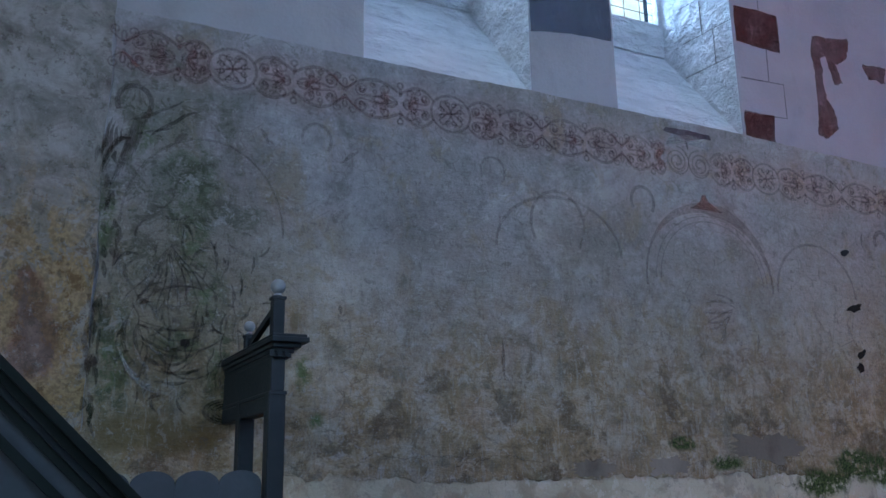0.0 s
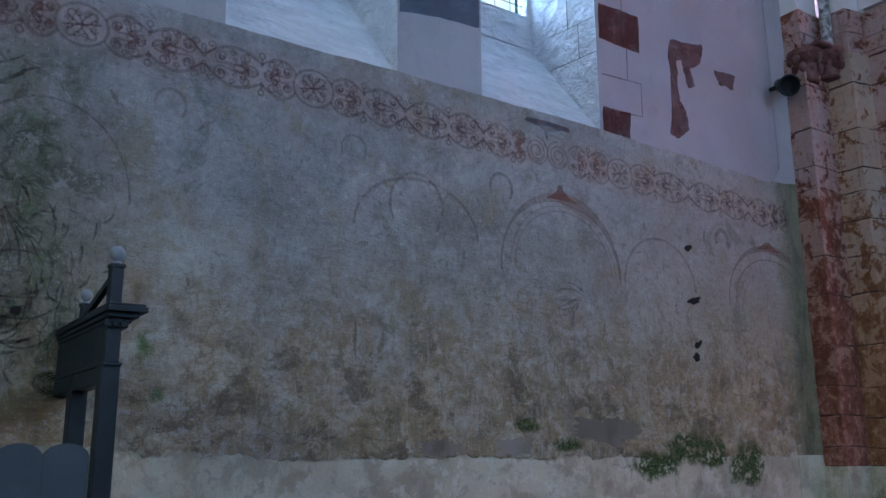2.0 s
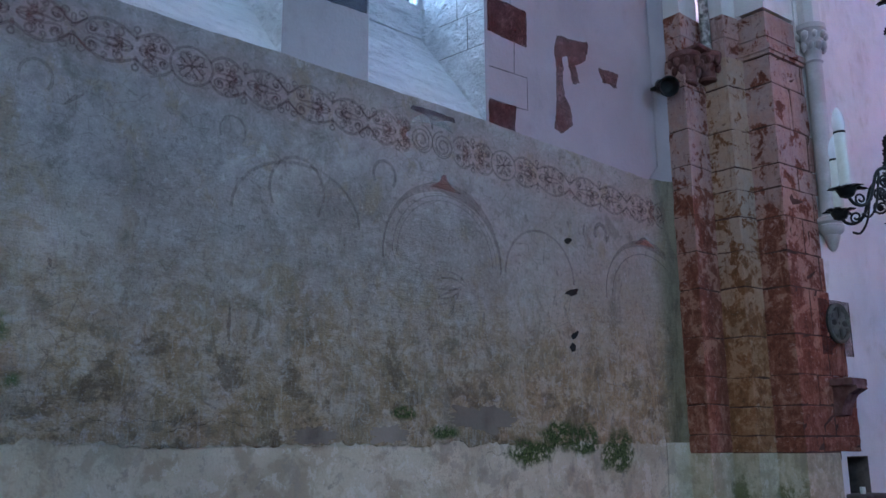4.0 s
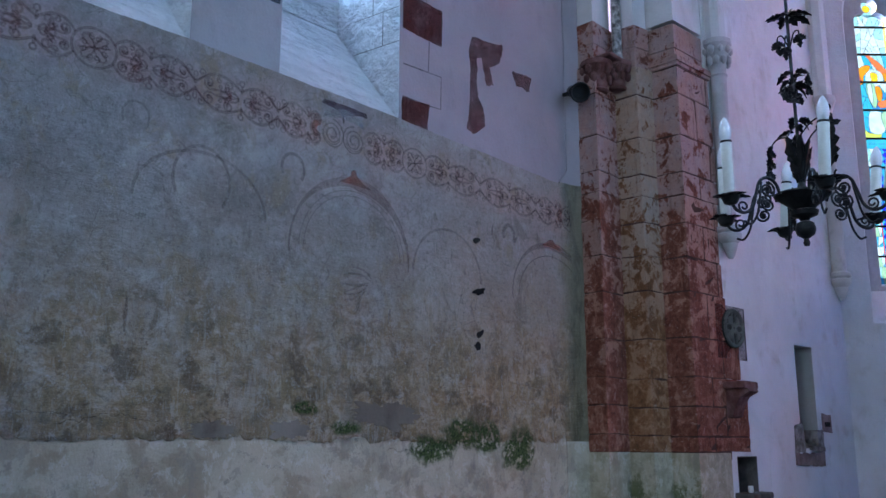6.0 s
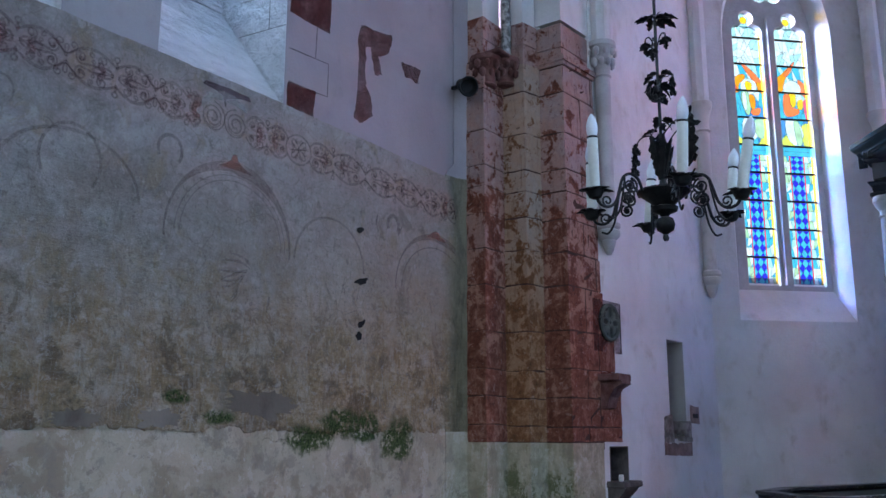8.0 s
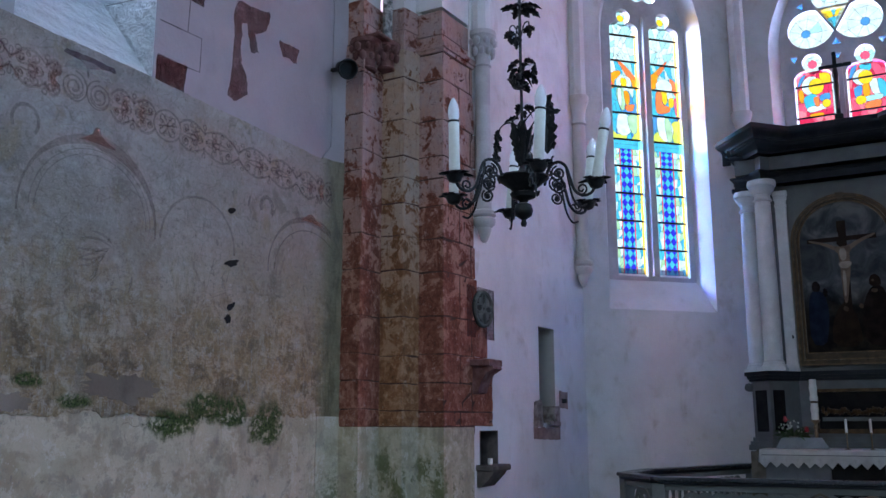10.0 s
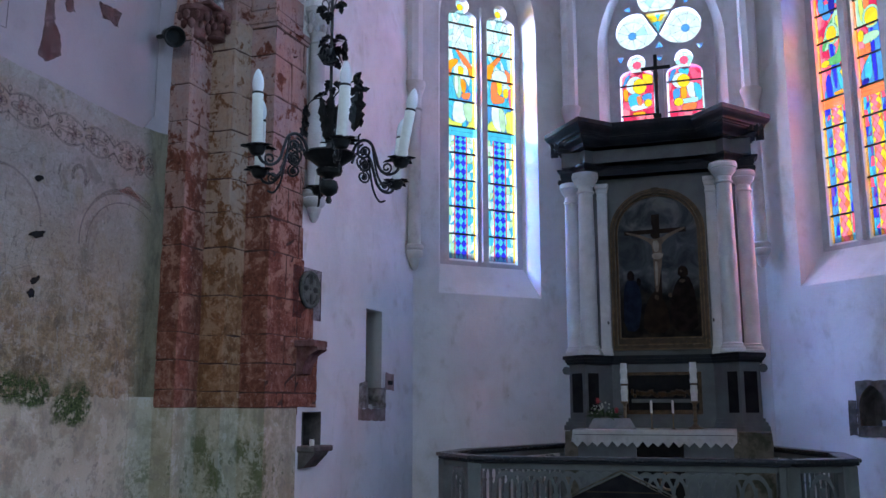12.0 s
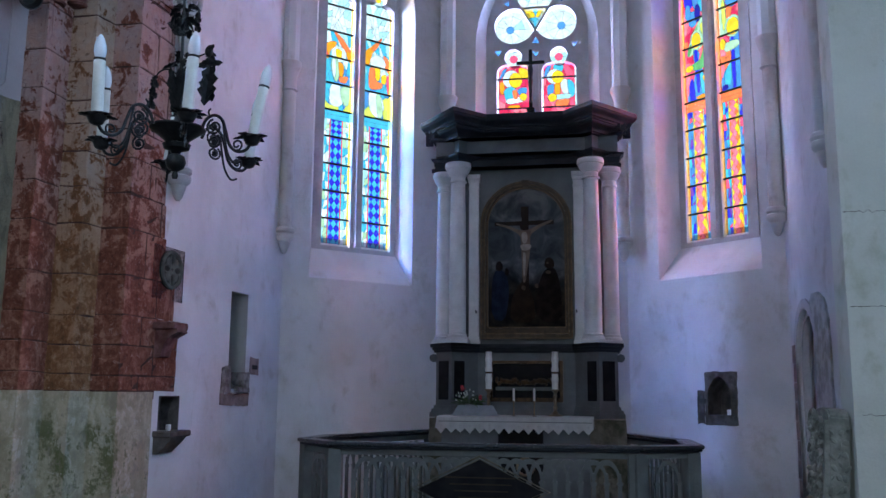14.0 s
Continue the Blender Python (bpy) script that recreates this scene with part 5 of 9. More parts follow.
stained_window("tall two-light window of red and blue stained glass in pale stone tracery", M_SE, -0.42, pointed(0.70, 1.78, 3.57, 7.1, 1.2),
               [(0.76, 1.17), (1.34, 1.72)], 3.60, 7.17, 0.10, [3.60 + 0.392 * k for k in range(1, 10)], 5, "warm", [quatrefoil(1.25, 7.85, 0.25)], 9)
yE = lambda y: 1.57 - y
tri = lambda u, v, s, turn: [(u + s * math.cos(radians(turn + a)), v + s * math.sin(radians(turn + a))) for a in (0, 120, 240)]
EYE = [(1.165, 7.335), (1.580, 7.335), (1.3725, 6.975)]


def drop(c, p, q, r=0.28, n=22):
    """A lobe of the trefoil: round outside, cut straight towards the middle between the points p and q."""
    a0, a1 = math.atan2(p[1] - c[1], p[0] - c[0]), math.atan2(q[1] - c[1], q[0] - c[0])
    away = math.atan2(c[1] - 7.217, c[0] - 1.3725)
    turn = (a1 - a0) % (2 * math.pi)
    if (away - a0) % (2 * math.pi) > turn:
        turn -= 2 * math.pi
    ends = [math.hypot(w[0] - c[0], w[1] - c[1]) - 0.02 for w in (p, q)]
    pts = []
    for i in range(n + 1):
        t = i / n
        k = min(1.0, 5 * t, 5 * (1 - t))
        rr = (ends[0] if t < 0.5 else ends[1]) * (1 - k) + r * k
        pts.append((c[0] + rr * math.cos(a0 + turn * t), c[1] + rr * math.sin(a0 + turn * t)))
    return pts


stained_window("two-light east window of red and gold stained glass under a trefoil of white roundels", M_E, -0.28, pointed(0.72, 2.06, 3.55, 7.0, 1.1),
               [(yE(0.78), yE(0.28)), (yE(0.11), yE(-0.40))], 3.6, 6.33, 0.13, [4.2, 4.8, 5.4, 5.78, 6.24], 3, "rose",
               [drop((1.0375, 7.054), EYE[2], EYE[0]), drop((1.706, 7.083), EYE[1], EYE[2]), drop((1.3725, 7.56), EYE[0], EYE[1]), tri(1.3725, 7.217, 0.205, 270),
                tri(1.3775, 6.807, 0.07, 90), tri(1.3775, 6.609, 0.06, 270), tri(0.813, 6.647, 0.062, 30), tri(1.947, 6.734, 0.062, 150), tri(0.95, 7.42, 0.06, 60), tri(1.79, 7.46, 0.065, 0)], 3)


def plain_window(m, u0, u1, z0, spring, rise, depth, label):
    """A clear leaded nave window in a wooden frame."""
    w = thing("nave_window", label, "window", kind="structure")
    arch = pointed(u0, u1, z0, spring, rise)
    lead = bmesh.new()
    for i in range(1, 6):
        ribbon(lead, [(u0 + (u1 - u0) * i / 6, z0), (u0 + (u1 - u0) * i / 6, spring + rise * 0.7)], 0.008, m, depth + 0.004)
    for j in range(1, 22):
        ribbon(lead, [(u0, z0 + 0.11 * j), (u1, z0 + 0.11 * j)], 0.008, m, depth + 0.004)
    bm = bmesh.new()
    bm.faces.new([bm.verts.new(m @ Vector((u, v, depth))) for u, v in arch])
    part("glass_panel", bm, GLASS["white"], w)
    part("leading", lead, LEAD, w)
    part("sill_board", plate(bmesh.new(), rect(u0 - 0.06, u1 + 0.075, z0 - 0.30, z0), depth - 0.06, depth + 0.05, m), LIME_SILL, w, "plastered upstand below the glass")
    part("frame", plate(bmesh.new(), rect(u1 - 0.02, u1 + 0.06, z0 - 0.2, spring + rise), depth - 0.062, depth + 0.054, m), LIME_SILL, w)
    part("frame", plate(bmesh.new(), rect(u0 - 0.06, u0 + 0.02, z0 - 0.2, spring + rise), depth - 0.062, depth + 0.054, m), LIME_SILL, w)
    return w


for x0, x1 in ((2.07, 3.25), (3.95, 5.10)):
    plain_window(M_NORTH, x0 - WN + 0.08, x1 - WN - 0.08, 5.36, 6.75, 0.75, -0.76, "clear leaded north window high in the nave wall")
# assumed windows in the unseen south and west walls
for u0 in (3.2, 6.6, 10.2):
    plain_window(M_SOUTH, u0 + 0.12, u0 + 1.38, 3.95, 6.6, 0.8, -0.76, "assumed, unseen clear leaded south window of the nave")
plain_window(M_WEST, 4.32, 6.08, 3.95, 6.6, 1.0, -0.76, "assumed, unseen clear leaded west window of the nave")

# daylight in the openings
DAY = (0.60, 0.80, 1.25)


def at(m, u, v, d):
    return tuple(m @ Vector((u, v, d)))


SKY = 145.0


def sky_material(name, colour, strength):
    m = bpy.data.materials.new(name)
    m.use_nodes = True
    t = m.node_tree
    t.nodes.clear()
    e, out = t.nodes.new("ShaderNodeEmission"), t.nodes.new("ShaderNodeOutputMaterial")
    e.inputs[0].default_value, e.inputs[1].default_value = (*colour, 1), strength
    t.links.new(e.outputs[0], out.inputs[0])
    return m


SKY_GLOW = sky_material("bright_sky", (0.86, 0.94, 1.0), 3.2)


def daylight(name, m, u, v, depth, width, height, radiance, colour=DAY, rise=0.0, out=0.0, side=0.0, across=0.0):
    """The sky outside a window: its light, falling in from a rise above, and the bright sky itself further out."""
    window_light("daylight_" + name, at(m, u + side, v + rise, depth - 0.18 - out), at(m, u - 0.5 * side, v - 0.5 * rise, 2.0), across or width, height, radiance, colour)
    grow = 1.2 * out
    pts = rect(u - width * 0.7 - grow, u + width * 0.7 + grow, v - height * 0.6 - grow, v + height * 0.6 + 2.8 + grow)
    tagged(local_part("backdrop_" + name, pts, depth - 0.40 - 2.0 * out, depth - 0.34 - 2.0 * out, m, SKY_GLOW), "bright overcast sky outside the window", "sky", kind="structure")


# lamp set far out and aside, to light a strip of the south-east wall
daylight("north_east", M_NE, 1.25, 5.2, -0.62, 3.4, 3.4, SKY * 2.7, (0.90, 0.78, 1.26), 3.4, 4.2, -4.9)
daylight("east", M_E, 1.39, 5.9, -0.22, 1.7, 4.2, SKY * 0.27, (0.72, 0.76, 1.36), 0.0, 0.0)
# lamp tinted pink, to redden the pier's south faces
daylight("south_east", M_SE, 1.24, 5.2, -0.62, 5.2, 3.8, SKY * 0.55, (1.10, 0.76, 1.04), 1.6, 2.4)
for k, x in enumerate((2.66, 4.52)):
    daylight("north_%d" % (k + 1), M_NORTH, x - WN, 6.4, -0.95, 1.2, 2.4, 32.0)
# assumed, unseen south windows: unequal lamps added to brighten the north wall and pier
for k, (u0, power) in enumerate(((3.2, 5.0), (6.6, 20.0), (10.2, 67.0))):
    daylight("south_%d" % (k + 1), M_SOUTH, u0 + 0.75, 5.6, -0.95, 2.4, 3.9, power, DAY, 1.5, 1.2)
# assumed, unseen west window: lamp added to brighten the chancel and west faces
daylight("west", M_WEST, 5.2, 5.6, -0.95, 3.0, 4.0, 78.0, (0.83, 0.80, 0.90), 1.5, 1.2)


# ---- the painted north wall ----
M_X = wall_matrix((0.0, 4.402), (1.0, 4.402), ROOM)  # u = x, v = z, depth towards the room


def edge_noise(x, seed, size=0.06):
    return size * (noise.noise(Vector((x * 1.7, seed, 0))) + 0.6 * noise.noise(Vector((x * 6, seed, 3))) + 0.35 * noise.noise(Vector((x * 19, seed, 5))))


def ragged(pts, step, size, seed):
    """An outline with its straight sides broken into small irregular bites."""
    out = []
    for i, (x0, z0) in enumerate(pts):
        x1, z1 = pts[(i + 1) % len(pts)]
        k = max(2, int(math.hypot(x1 - x0, z1 - z0) / step))
        for j in range(k):
            t = j / k
            q = Vector((x0 + (x1 - x0) * t, z0 + (z1 - z0) * t, seed))
            out.append((q.x + size * (noise.noise(q * 9) + 0.7 * noise.noise(q * 31)), q.y + size * (noise.noise(q * 9 + Vector((5, 5, 5))) + 0.7 * noise.noise(q * 31 + Vector((3, 7, 1))))))
    return out


def plaster_layer(name, x0, x1, bottom, top, depth, material, label, nx, nz, lump=0.0015, side=(0.0, 0.0)):
    """A coat of plaster lying on the wall: ragged edges, a little uneven, with its own thickness."""
    bm = bmesh.new()
    grid = []
    for i in range(nx + 1):
        row = []
        for j in range(nz + 1):
            t = j / nz
            x = x0 + (x1 - x0) * i / nx
            lo, hi = bottom(x), top(x)
            z = lo + (hi - lo) * t
            if i in (0, nx):
                x += edge_noise(z, 7.0 + i, 0.05) * (side[0] if i == 0 else side[1])
            d = depth + lump * noise.noise(Vector((x * 2.1, z * 2.1, depth * 100))) + 0.5 * lump * noise.noise(Vector((x * 7, z * 7, 4)))
            row.append(bm.verts.new(M_X @ Vector((x, z, d))))
        grid.append(row)
    for i in range(nx):
        for j in range(nz):
            bm.faces.new((grid[i][j], grid[i + 1][j], grid[i + 1][j + 1], grid[i][j + 1]))
    rim = [e for e in bm.edges if e.is_boundary]
    ext = bmesh.ops.extrude_edge_only(bm, edges=rim)
    for v in [g for g in ext["geom"] if isinstance(g, bmesh.types.BMVert)]:
        v.co.y = 4.404
    return tagged(part(name, bm, material, None, "", True), label, "wall plaster", kind="structure")


LOW_Z = 1.66
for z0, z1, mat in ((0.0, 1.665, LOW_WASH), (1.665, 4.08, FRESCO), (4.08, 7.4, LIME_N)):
    bm = bmesh.new()
    k = 24
    rows = []
    for i in range(k + 1):
        z = z0 + (z1 - z0) * i / k
        a, b = 0.012 * noise.noise(Vector((z * 3, 1, 4))), 0.012 * noise.noise(Vector((z * 5, 6, 2)))
        rows.append([bm.verts.new(p) for p in ((7.24 + a + (0.13 if z > 4.1 else 0.0), 4.388, z), (7.39 + a, 4.372 + 0.4 * b, z), (7.46, 4.345 + b, z), (7.512, 4.315 + b, z), (7.512, 4.42, z), (7.24 + a + (0.13 if z > 4.1 else 0.0), 4.42, z))])
    for p, q in zip(rows, rows[1:]):
        for j in range(6):
            bm.faces.new((p[j], p[(j + 1) % 6], q[(j + 1) % 6], q[j]))
    bm.faces.new(rows[0][::-1])
    bm.faces.new(rows[-1])
    tagged(part("corner_plaster", bm, mat, None, "", True), "plaster rounded into the corner by the pier", "wall plaster", kind="structure")
plaster_layer("whitewash_low", WN, 7.50, lambda x: 0.0, lambda x: 1.76 + edge_noise(x, 2.0, 0.03), 0.004, LOW_WASH, "pale damp-stained wash along the foot of the wall", 120, 10)
plaster_layer("fresco_plaster", 0.67, 7.47, lambda x: LOW_Z + 0.06 * max(0, 2.6 - x) / 2 + edge_noise(x, 1.0, 0.042) + 0.05 * max(0.0, noise.noise(Vector((x * 4.3, 3.3, 1))) - 0.15) + 0.012 * noise.noise(Vector((x * 29, 1.3, 2))) + 0.03 * max(0.0, noise.noise(Vector((x * 9.7, 5.1, 2))) - 0.1) + 0.008 * noise.noise(Vector((x * 61, 2.3, 7))), lambda x: 4.125 - 0.028 * max(0.0, x - 4.9) + edge_noise(x, 6.0, 0.008),
              0.013, FRESCO, "old grey-brown plaster with faded wall painting and green stains", 560, 48, 0.002, (0.5, 0.2))
plaster_layer("ochre_plaster", WN, 0.665, lambda x: 1.72 + edge_noise(x, 4.0, 0.05), lambda x: 5.2 + edge_noise(x, 9.0, 0.05), 0.009, OCHRE, "stained ochre and grey plaster west of the painting", 90, 50, 0.003, (0.0, 0.5))
DEPTH = [0.0165]
PAINT_LIGHT = faded_paint("pale_lime_paint", (0.40, 0.40, 0.37), 0.4)


def stroke(bm, pts, width):
    """One painted line on the wall; every line lies a hair above the last."""
    DEPTH[0] += 0.00002
    ribbon(bm, pts, [1.5 * w for w in width] if isinstance(width, list) else 1.5 * width, M_X, DEPTH[0])


def band_z(x):
    return 3.905 - 0.026 * (x - 0.8)


def petal(bm, u, v, length, wide, angle, width):
    """A drop-shaped loop from (u, v) in a direction."""
    pts = []
    for i in range(13):
        t = 2 * math.pi * i / 12
        a, b = length * 0.5 * (1 - math.cos(t)), wide * math.sin(t) * (0.45 + 0.6 * math.sin(t / 2) ** 3)
        ca, sa = math.cos(radians(angle)), math.sin(radians(angle))
        pts.append((u + a * ca - b * sa, v + a * sa + b * ca))
    stroke(bm, pts, width)


def curl(bm, u, v, r, start, turns, width):
    """A tendril that winds inwards and ends in a knob."""
    pts = []
    k = 18 if abs(turns) < 2 else 44
    for i in range(k + 1):
        t = i / k
        a = radians(start + 360 * turns * t)
        rr = r * (1 - 0.80 * t)
        pts.append((u + rr * math.cos(a), v + rr * math.sin(a)))
    stroke(bm, pts, [width * (0.75 + 0.7 * (i / k) ** 4) for i in range(k + 1)])


def fleur(bm, x, size=1.0):
    """Three small shoots above and below a crossing of the two bands."""
    v = band_z(x)
    for s in (1, -1):
        petal(bm, x, v + s * 0.030, 0.062 * size, 0.017, 90 * s, 0.0075)
        for e in (1, -1):
            stroke(bm, [(x, v + s * 0.030), (x + e * 0.030, v + s * 0.048), (x + e * 0.056, v + s * 0.072)], 0.008)
            curl(bm, x + e * 0.044, v + s * 0.096, 0.030 * size, -60 * s if e > 0 else 180 + 60 * s, e * s * 1.2, 0.0085)


def pinch(bm, x):
    """Where two cells of the frieze meet: the bands dip and hold a little loop outside."""
    v = band_z(x)
    for s in (1, -1):
        stroke(bm, circle(x, v + s * 0.116, 0.018, n=12), 0.0085)
        stroke(bm, [(x, v + s * 0.098), (x + 0.004, v + s * 0.07), (x, v + s * 0.045)], [0.011, 0.017, 0.009])


def cell(bm, x_far, x_pinch, open_end, rnd):
    """One foliage cell: two arched bands from the crossing to the pinch, filled with lobes and tendrils."""
    w = x_pinch - x_far
    e = 1 if w > 0 else -1
    lo = 0.03 if not open_end else 0.16
    for s in (1, -1):
        pts = []
        for i in range(17):
            t = i / 16
            u = x_far + w * t
            pts.append((u, band_z(u) + s * 0.120 * math.sin(math.pi * (lo + (0.83 - lo) * t ** 0.85))))
        stroke(bm, pts, [0.0100 + 0.005 * math.sin(math.pi * i / 16) for i in range(17)])
    span = abs(w)
    u, v = x_pinch - e * 0.016, band_z(x_pinch)
    a0 = 180 if e > 0 else 0
    k = min(1.0, span / 0.30)
    # a short stem with a trefoil, and two rows of winding tendrils on either side
    m = u - e * 0.13 * span
    stroke(bm, [(u, v), (m, v)], [0.016, 0.012])
    for a, length, wide in ((0, 0.082 * k, 0.024), (52, 0.062, 0.022), (-52, 0.062, 0.022)):
        petal(bm, m - e * 0.06 * span, v, length * rnd.uniform(0.9, 1.1), wide, a0 + a, 0.0115)
    for s in (1, -1):
        r = 0.038 * rnd.uniform(0.9, 1.08)
        cu = u - e * 0.23 * span
        stroke(bm, [(u, v + s * 0.004), (u - e * 0.08 * span, v + s * 0.026), (cu + e * 0.012, v + s * 0.034)], [0.008, 0.011, 0.010])
        curl(bm, cu, v + s * 0.070, r, -90 * s, -e * s * 1.4, 0.012)
        cu, r = u - e * 0.66 * span, (0.043 * k + 0.002) * rnd.uniform(0.92, 1.06)
        stroke(bm, [(m, v + s * 0.006), (m - e * 0.14 * span, v + s * 0.026), (m - e * 0.34 * span, v + s * 0.020), (cu, v + s * (0.052 - r))], [0.007, 0.011, 0.011, 0.010])
        curl(bm, cu, v + s * 0.052, r, -90 * s, -e * s * 1.45, 0.012)
        curl(bm, u - e * 0.45 * span, v + s * 0.088, 0.021, 90 * s, e * s * 1.15, 0.0105)
        curl(bm, u - e * 0.43 * span, v + s * 0.046, 0.017, -90 * s, e * s * 1.1, 0.0095)
        petal(bm, cu + e * 0.02, v + s * 0.052, 0.036, 0.012, a0 + s * e * 30, 0.009)


def ring_motif(bm, x, r):
    """A ring crossed by the bands, with four lobed quarters."""
    v = band_z(x)
    stroke(bm, circle(x, v, r, n=28, squash=0.118 / r), 0.0115)
    for k in range(4):
        a = 45 + 90 * k
        petal(bm, x, v, 0.098, 0.032, a, 0.0095)
        c, q = math.cos(radians(90 * k)), math.sin(radians(90 * k))
        curl(bm, x + 0.062 * c - 0.018 * q, v + 0.062 * q + 0.018 * c, 0.023, 90 * k, 1.2, 0.0085)
        curl(bm, x + 0.062 * c + 0.018 * q, v + 0.062 * q - 0.018 * c, 0.023, 90 * k, -1.2, 0.0085)
    stroke(bm, [(x - 0.1, v - 0.02), (x, v), (x + 0.1, v + 0.02)], 0.007)


def spiral_motif(bm, x, turn):
    v = band_z(x)
    curl(bm, x, v, 0.112, 90, 2.6 * turn, 0.0105)
    stroke(bm, circle(x, v, 0.078, 200, 340, 14), 0.006)


frieze = thing("painted_frieze", "faded red scrollwork frieze painted along the plaster's top", "wall painting", kind="structure")
NODES = [("x", 0.715), ("p", 0.997), ("r", 1.29), ("p", 1.64), ("x", 1.947), ("p", 2.30), ("r", 2.64), ("p", 2.99), ("x", 3.30), ("p", 3.644), ("x", 3.94), ("p", 4.20),
         ("s", 4.42), ("s", 4.625), ("p", 4.93), ("r", 5.26), ("p", 5.65), ("x", 6.05), ("p", 6.45), ("x", 6.83), ("p", 7.14), ("r", 7.36)]
rnd = random.Random(12)
for k, (kind, x) in enumerate(NODES):
    bm = bmesh.new()
    if kind == "p":
        pinch(bm, x)
        for near in (NODES[k - 1], NODES[k + 1]):
            edge = {"x": 0.0, "r": 0.118, "s": 0.105}[near[0]]
            if not (near[0] == "s" and near[1] < x and x < 4.5):
                cell(bm, near[1] + (edge if near[1] < x else -edge), x, edge > 0, rnd)
    elif kind == "x":
        fleur(bm, x, 0.85 if x > 5.5 else 1.0)
    elif kind == "r":
        ring_motif(bm, x, 0.135)
    else:
        spiral_motif(bm, x, 1 if k % 2 else -1)
    part({"p": "foliage_cell", "r": "roundel", "x": "knot", "s": "spiral"}[kind], bm, PAINT_RED if x < 4.0 else PAINT_PALE, frieze)
# a purple patch and two pale horns over the pair of spirals
bm = bmesh.new()
plate(bm, ragged([(4.33, 4.03), (4.35, 4.065), (4.74, 4.055), (4.76, 4.02), (4.62, 4.005), (4.54, 3.985), (4.525, 3.92), (4.50, 3.995), (4.42, 4.02)], 0.02, 0.012, 3.0), 0.014, 0.0168, M_X)
part("purple_patch", bm, PAINT_PURPLE, frieze, "worn purple paint over the spirals")
bm = bmesh.new()
for e in (1, -1):
    stroke(bm, [(4.525 + e * 0.20 * math.cos(radians(a)), 3.90 + 0.085 * math.sin(radians(a))) for a in range(20, 171, 15)], [0.012, 0.03, 0.045, 0.05, 0.05, 0.046, 0.04, 0.03, 0.022, 0.014, 0.006])
part("pale_horn", bm, PAINT_LIGHT, frieze, "pale curved horns over the spirals")

# painted arches, haloes and strokes on the plaster
def arch_line(bm, x, half, spring, rise, width, ogee=0.0):
    pts = circle(x, spring, half, 180, 0, 32, rise / half)
    if ogee:
        pts = [(u, v + ogee * math.exp(-((u - x) / (0.13 * half)) ** 2)) for u, v in pts]
    stroke(bm, pts, width)


painting = thing("wall_painting", "faint red arches and haloes left of a medieval wall painting", "wall painting", kind="structure")
def ogee_arch(x, spring, half, rise, tip, width, seed):
    """A painted arch that thickens to its crown and carries a concave pointed cap; its line fades to the feet."""
    bm = bmesh.new()
    pts = circle(x, spring, half, 186, -4, 44, rise / half)
    stroke(bm, [(u, v + edge_noise(u, seed, 0.006)) for u, v in pts], [width * (0.28 + 0.9 * max(0.0, (v - spring) / rise) ** 3 + (0.5 if u > x else 0.0) * max(0.0, (v - spring) / rise)) for u, v in pts])
    cap = [(x - 0.135, spring + rise * 0.985), (x - 0.07, spring + rise + 0.022), (x - 0.03, spring + rise + 0.055), (x - 0.012, spring + rise + tip), (x + 0.012, spring + rise + tip), (x + 0.03, spring + rise + 0.055), (x + 0.08, spring + rise + 0.020), (x + 0.16, spring + rise * 0.975), (x, spring + rise * 0.99)]
    DEPTH[0] += 0.00002
    plate(bm, cap, 0.014, DEPTH[0], M_X)
    return bm


bm = ogee_arch(4.635, 2.95, 0.565, 0.535, 0.10, 0.040, 3.0)
part("ogee_arch", bm, PAINT_PALE, painting)
bm = bmesh.new()
for r in (0.50, 0.46):
    arch_line(bm, 4.65, r, 2.95, r * 0.95, 0.006)
arch_line(bm, 5.65, 0.40, 2.93, 0.39, 0.014)
arch_line(bm, 3.40, 0.47, 3.05, 0.36, 0.014)
arch_line(bm, 1.18, 0.42, 2.95, 0.5, 0.009)
part("faint_arch_line", bm, PAINT_FAINT, painting)
bm = ogee_arch(7.06, 2.92, 0.585, 0.50, 0.06, 0.032, 5.0)
arch_line(bm, 7.06, 0.50, 2.9, 0.42, 0.007)
part("ogee_arch", bm, PAINT_PALE, painting)
for x, z, r, w, m in ((1.78, 3.55, 0.085, 0.013, PAINT_FAINT), (2.92, 3.52, 0.085, 0.010, PAINT_FAINT), (3.385, 3.23, 0.20, 0.014, PAINT_FAINT), (4.08, 3.47, 0.095, 0.016, PAINT_RED), (0.79, 3.60, 0.085, 0.018, PAINT_DARK), (6.43, 3.42, 0.075, 0.024, PAINT_PALE)):
    bm = bmesh.new()
    stroke(bm, circle(x, z, r, -40, 210, 24, 1.1), w)
    part("halo", bm, m, painting)
rnd = random.Random(4)
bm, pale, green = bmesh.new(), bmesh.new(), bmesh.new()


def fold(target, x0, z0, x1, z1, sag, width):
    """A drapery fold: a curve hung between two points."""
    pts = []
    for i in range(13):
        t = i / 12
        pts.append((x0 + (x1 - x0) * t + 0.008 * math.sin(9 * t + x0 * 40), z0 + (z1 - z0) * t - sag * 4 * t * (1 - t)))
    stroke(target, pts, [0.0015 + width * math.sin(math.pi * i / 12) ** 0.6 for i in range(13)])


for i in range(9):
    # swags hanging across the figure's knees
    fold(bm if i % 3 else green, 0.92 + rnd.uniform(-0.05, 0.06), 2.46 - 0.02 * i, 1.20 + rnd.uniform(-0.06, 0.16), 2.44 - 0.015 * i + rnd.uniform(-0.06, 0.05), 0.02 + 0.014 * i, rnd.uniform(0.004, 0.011))
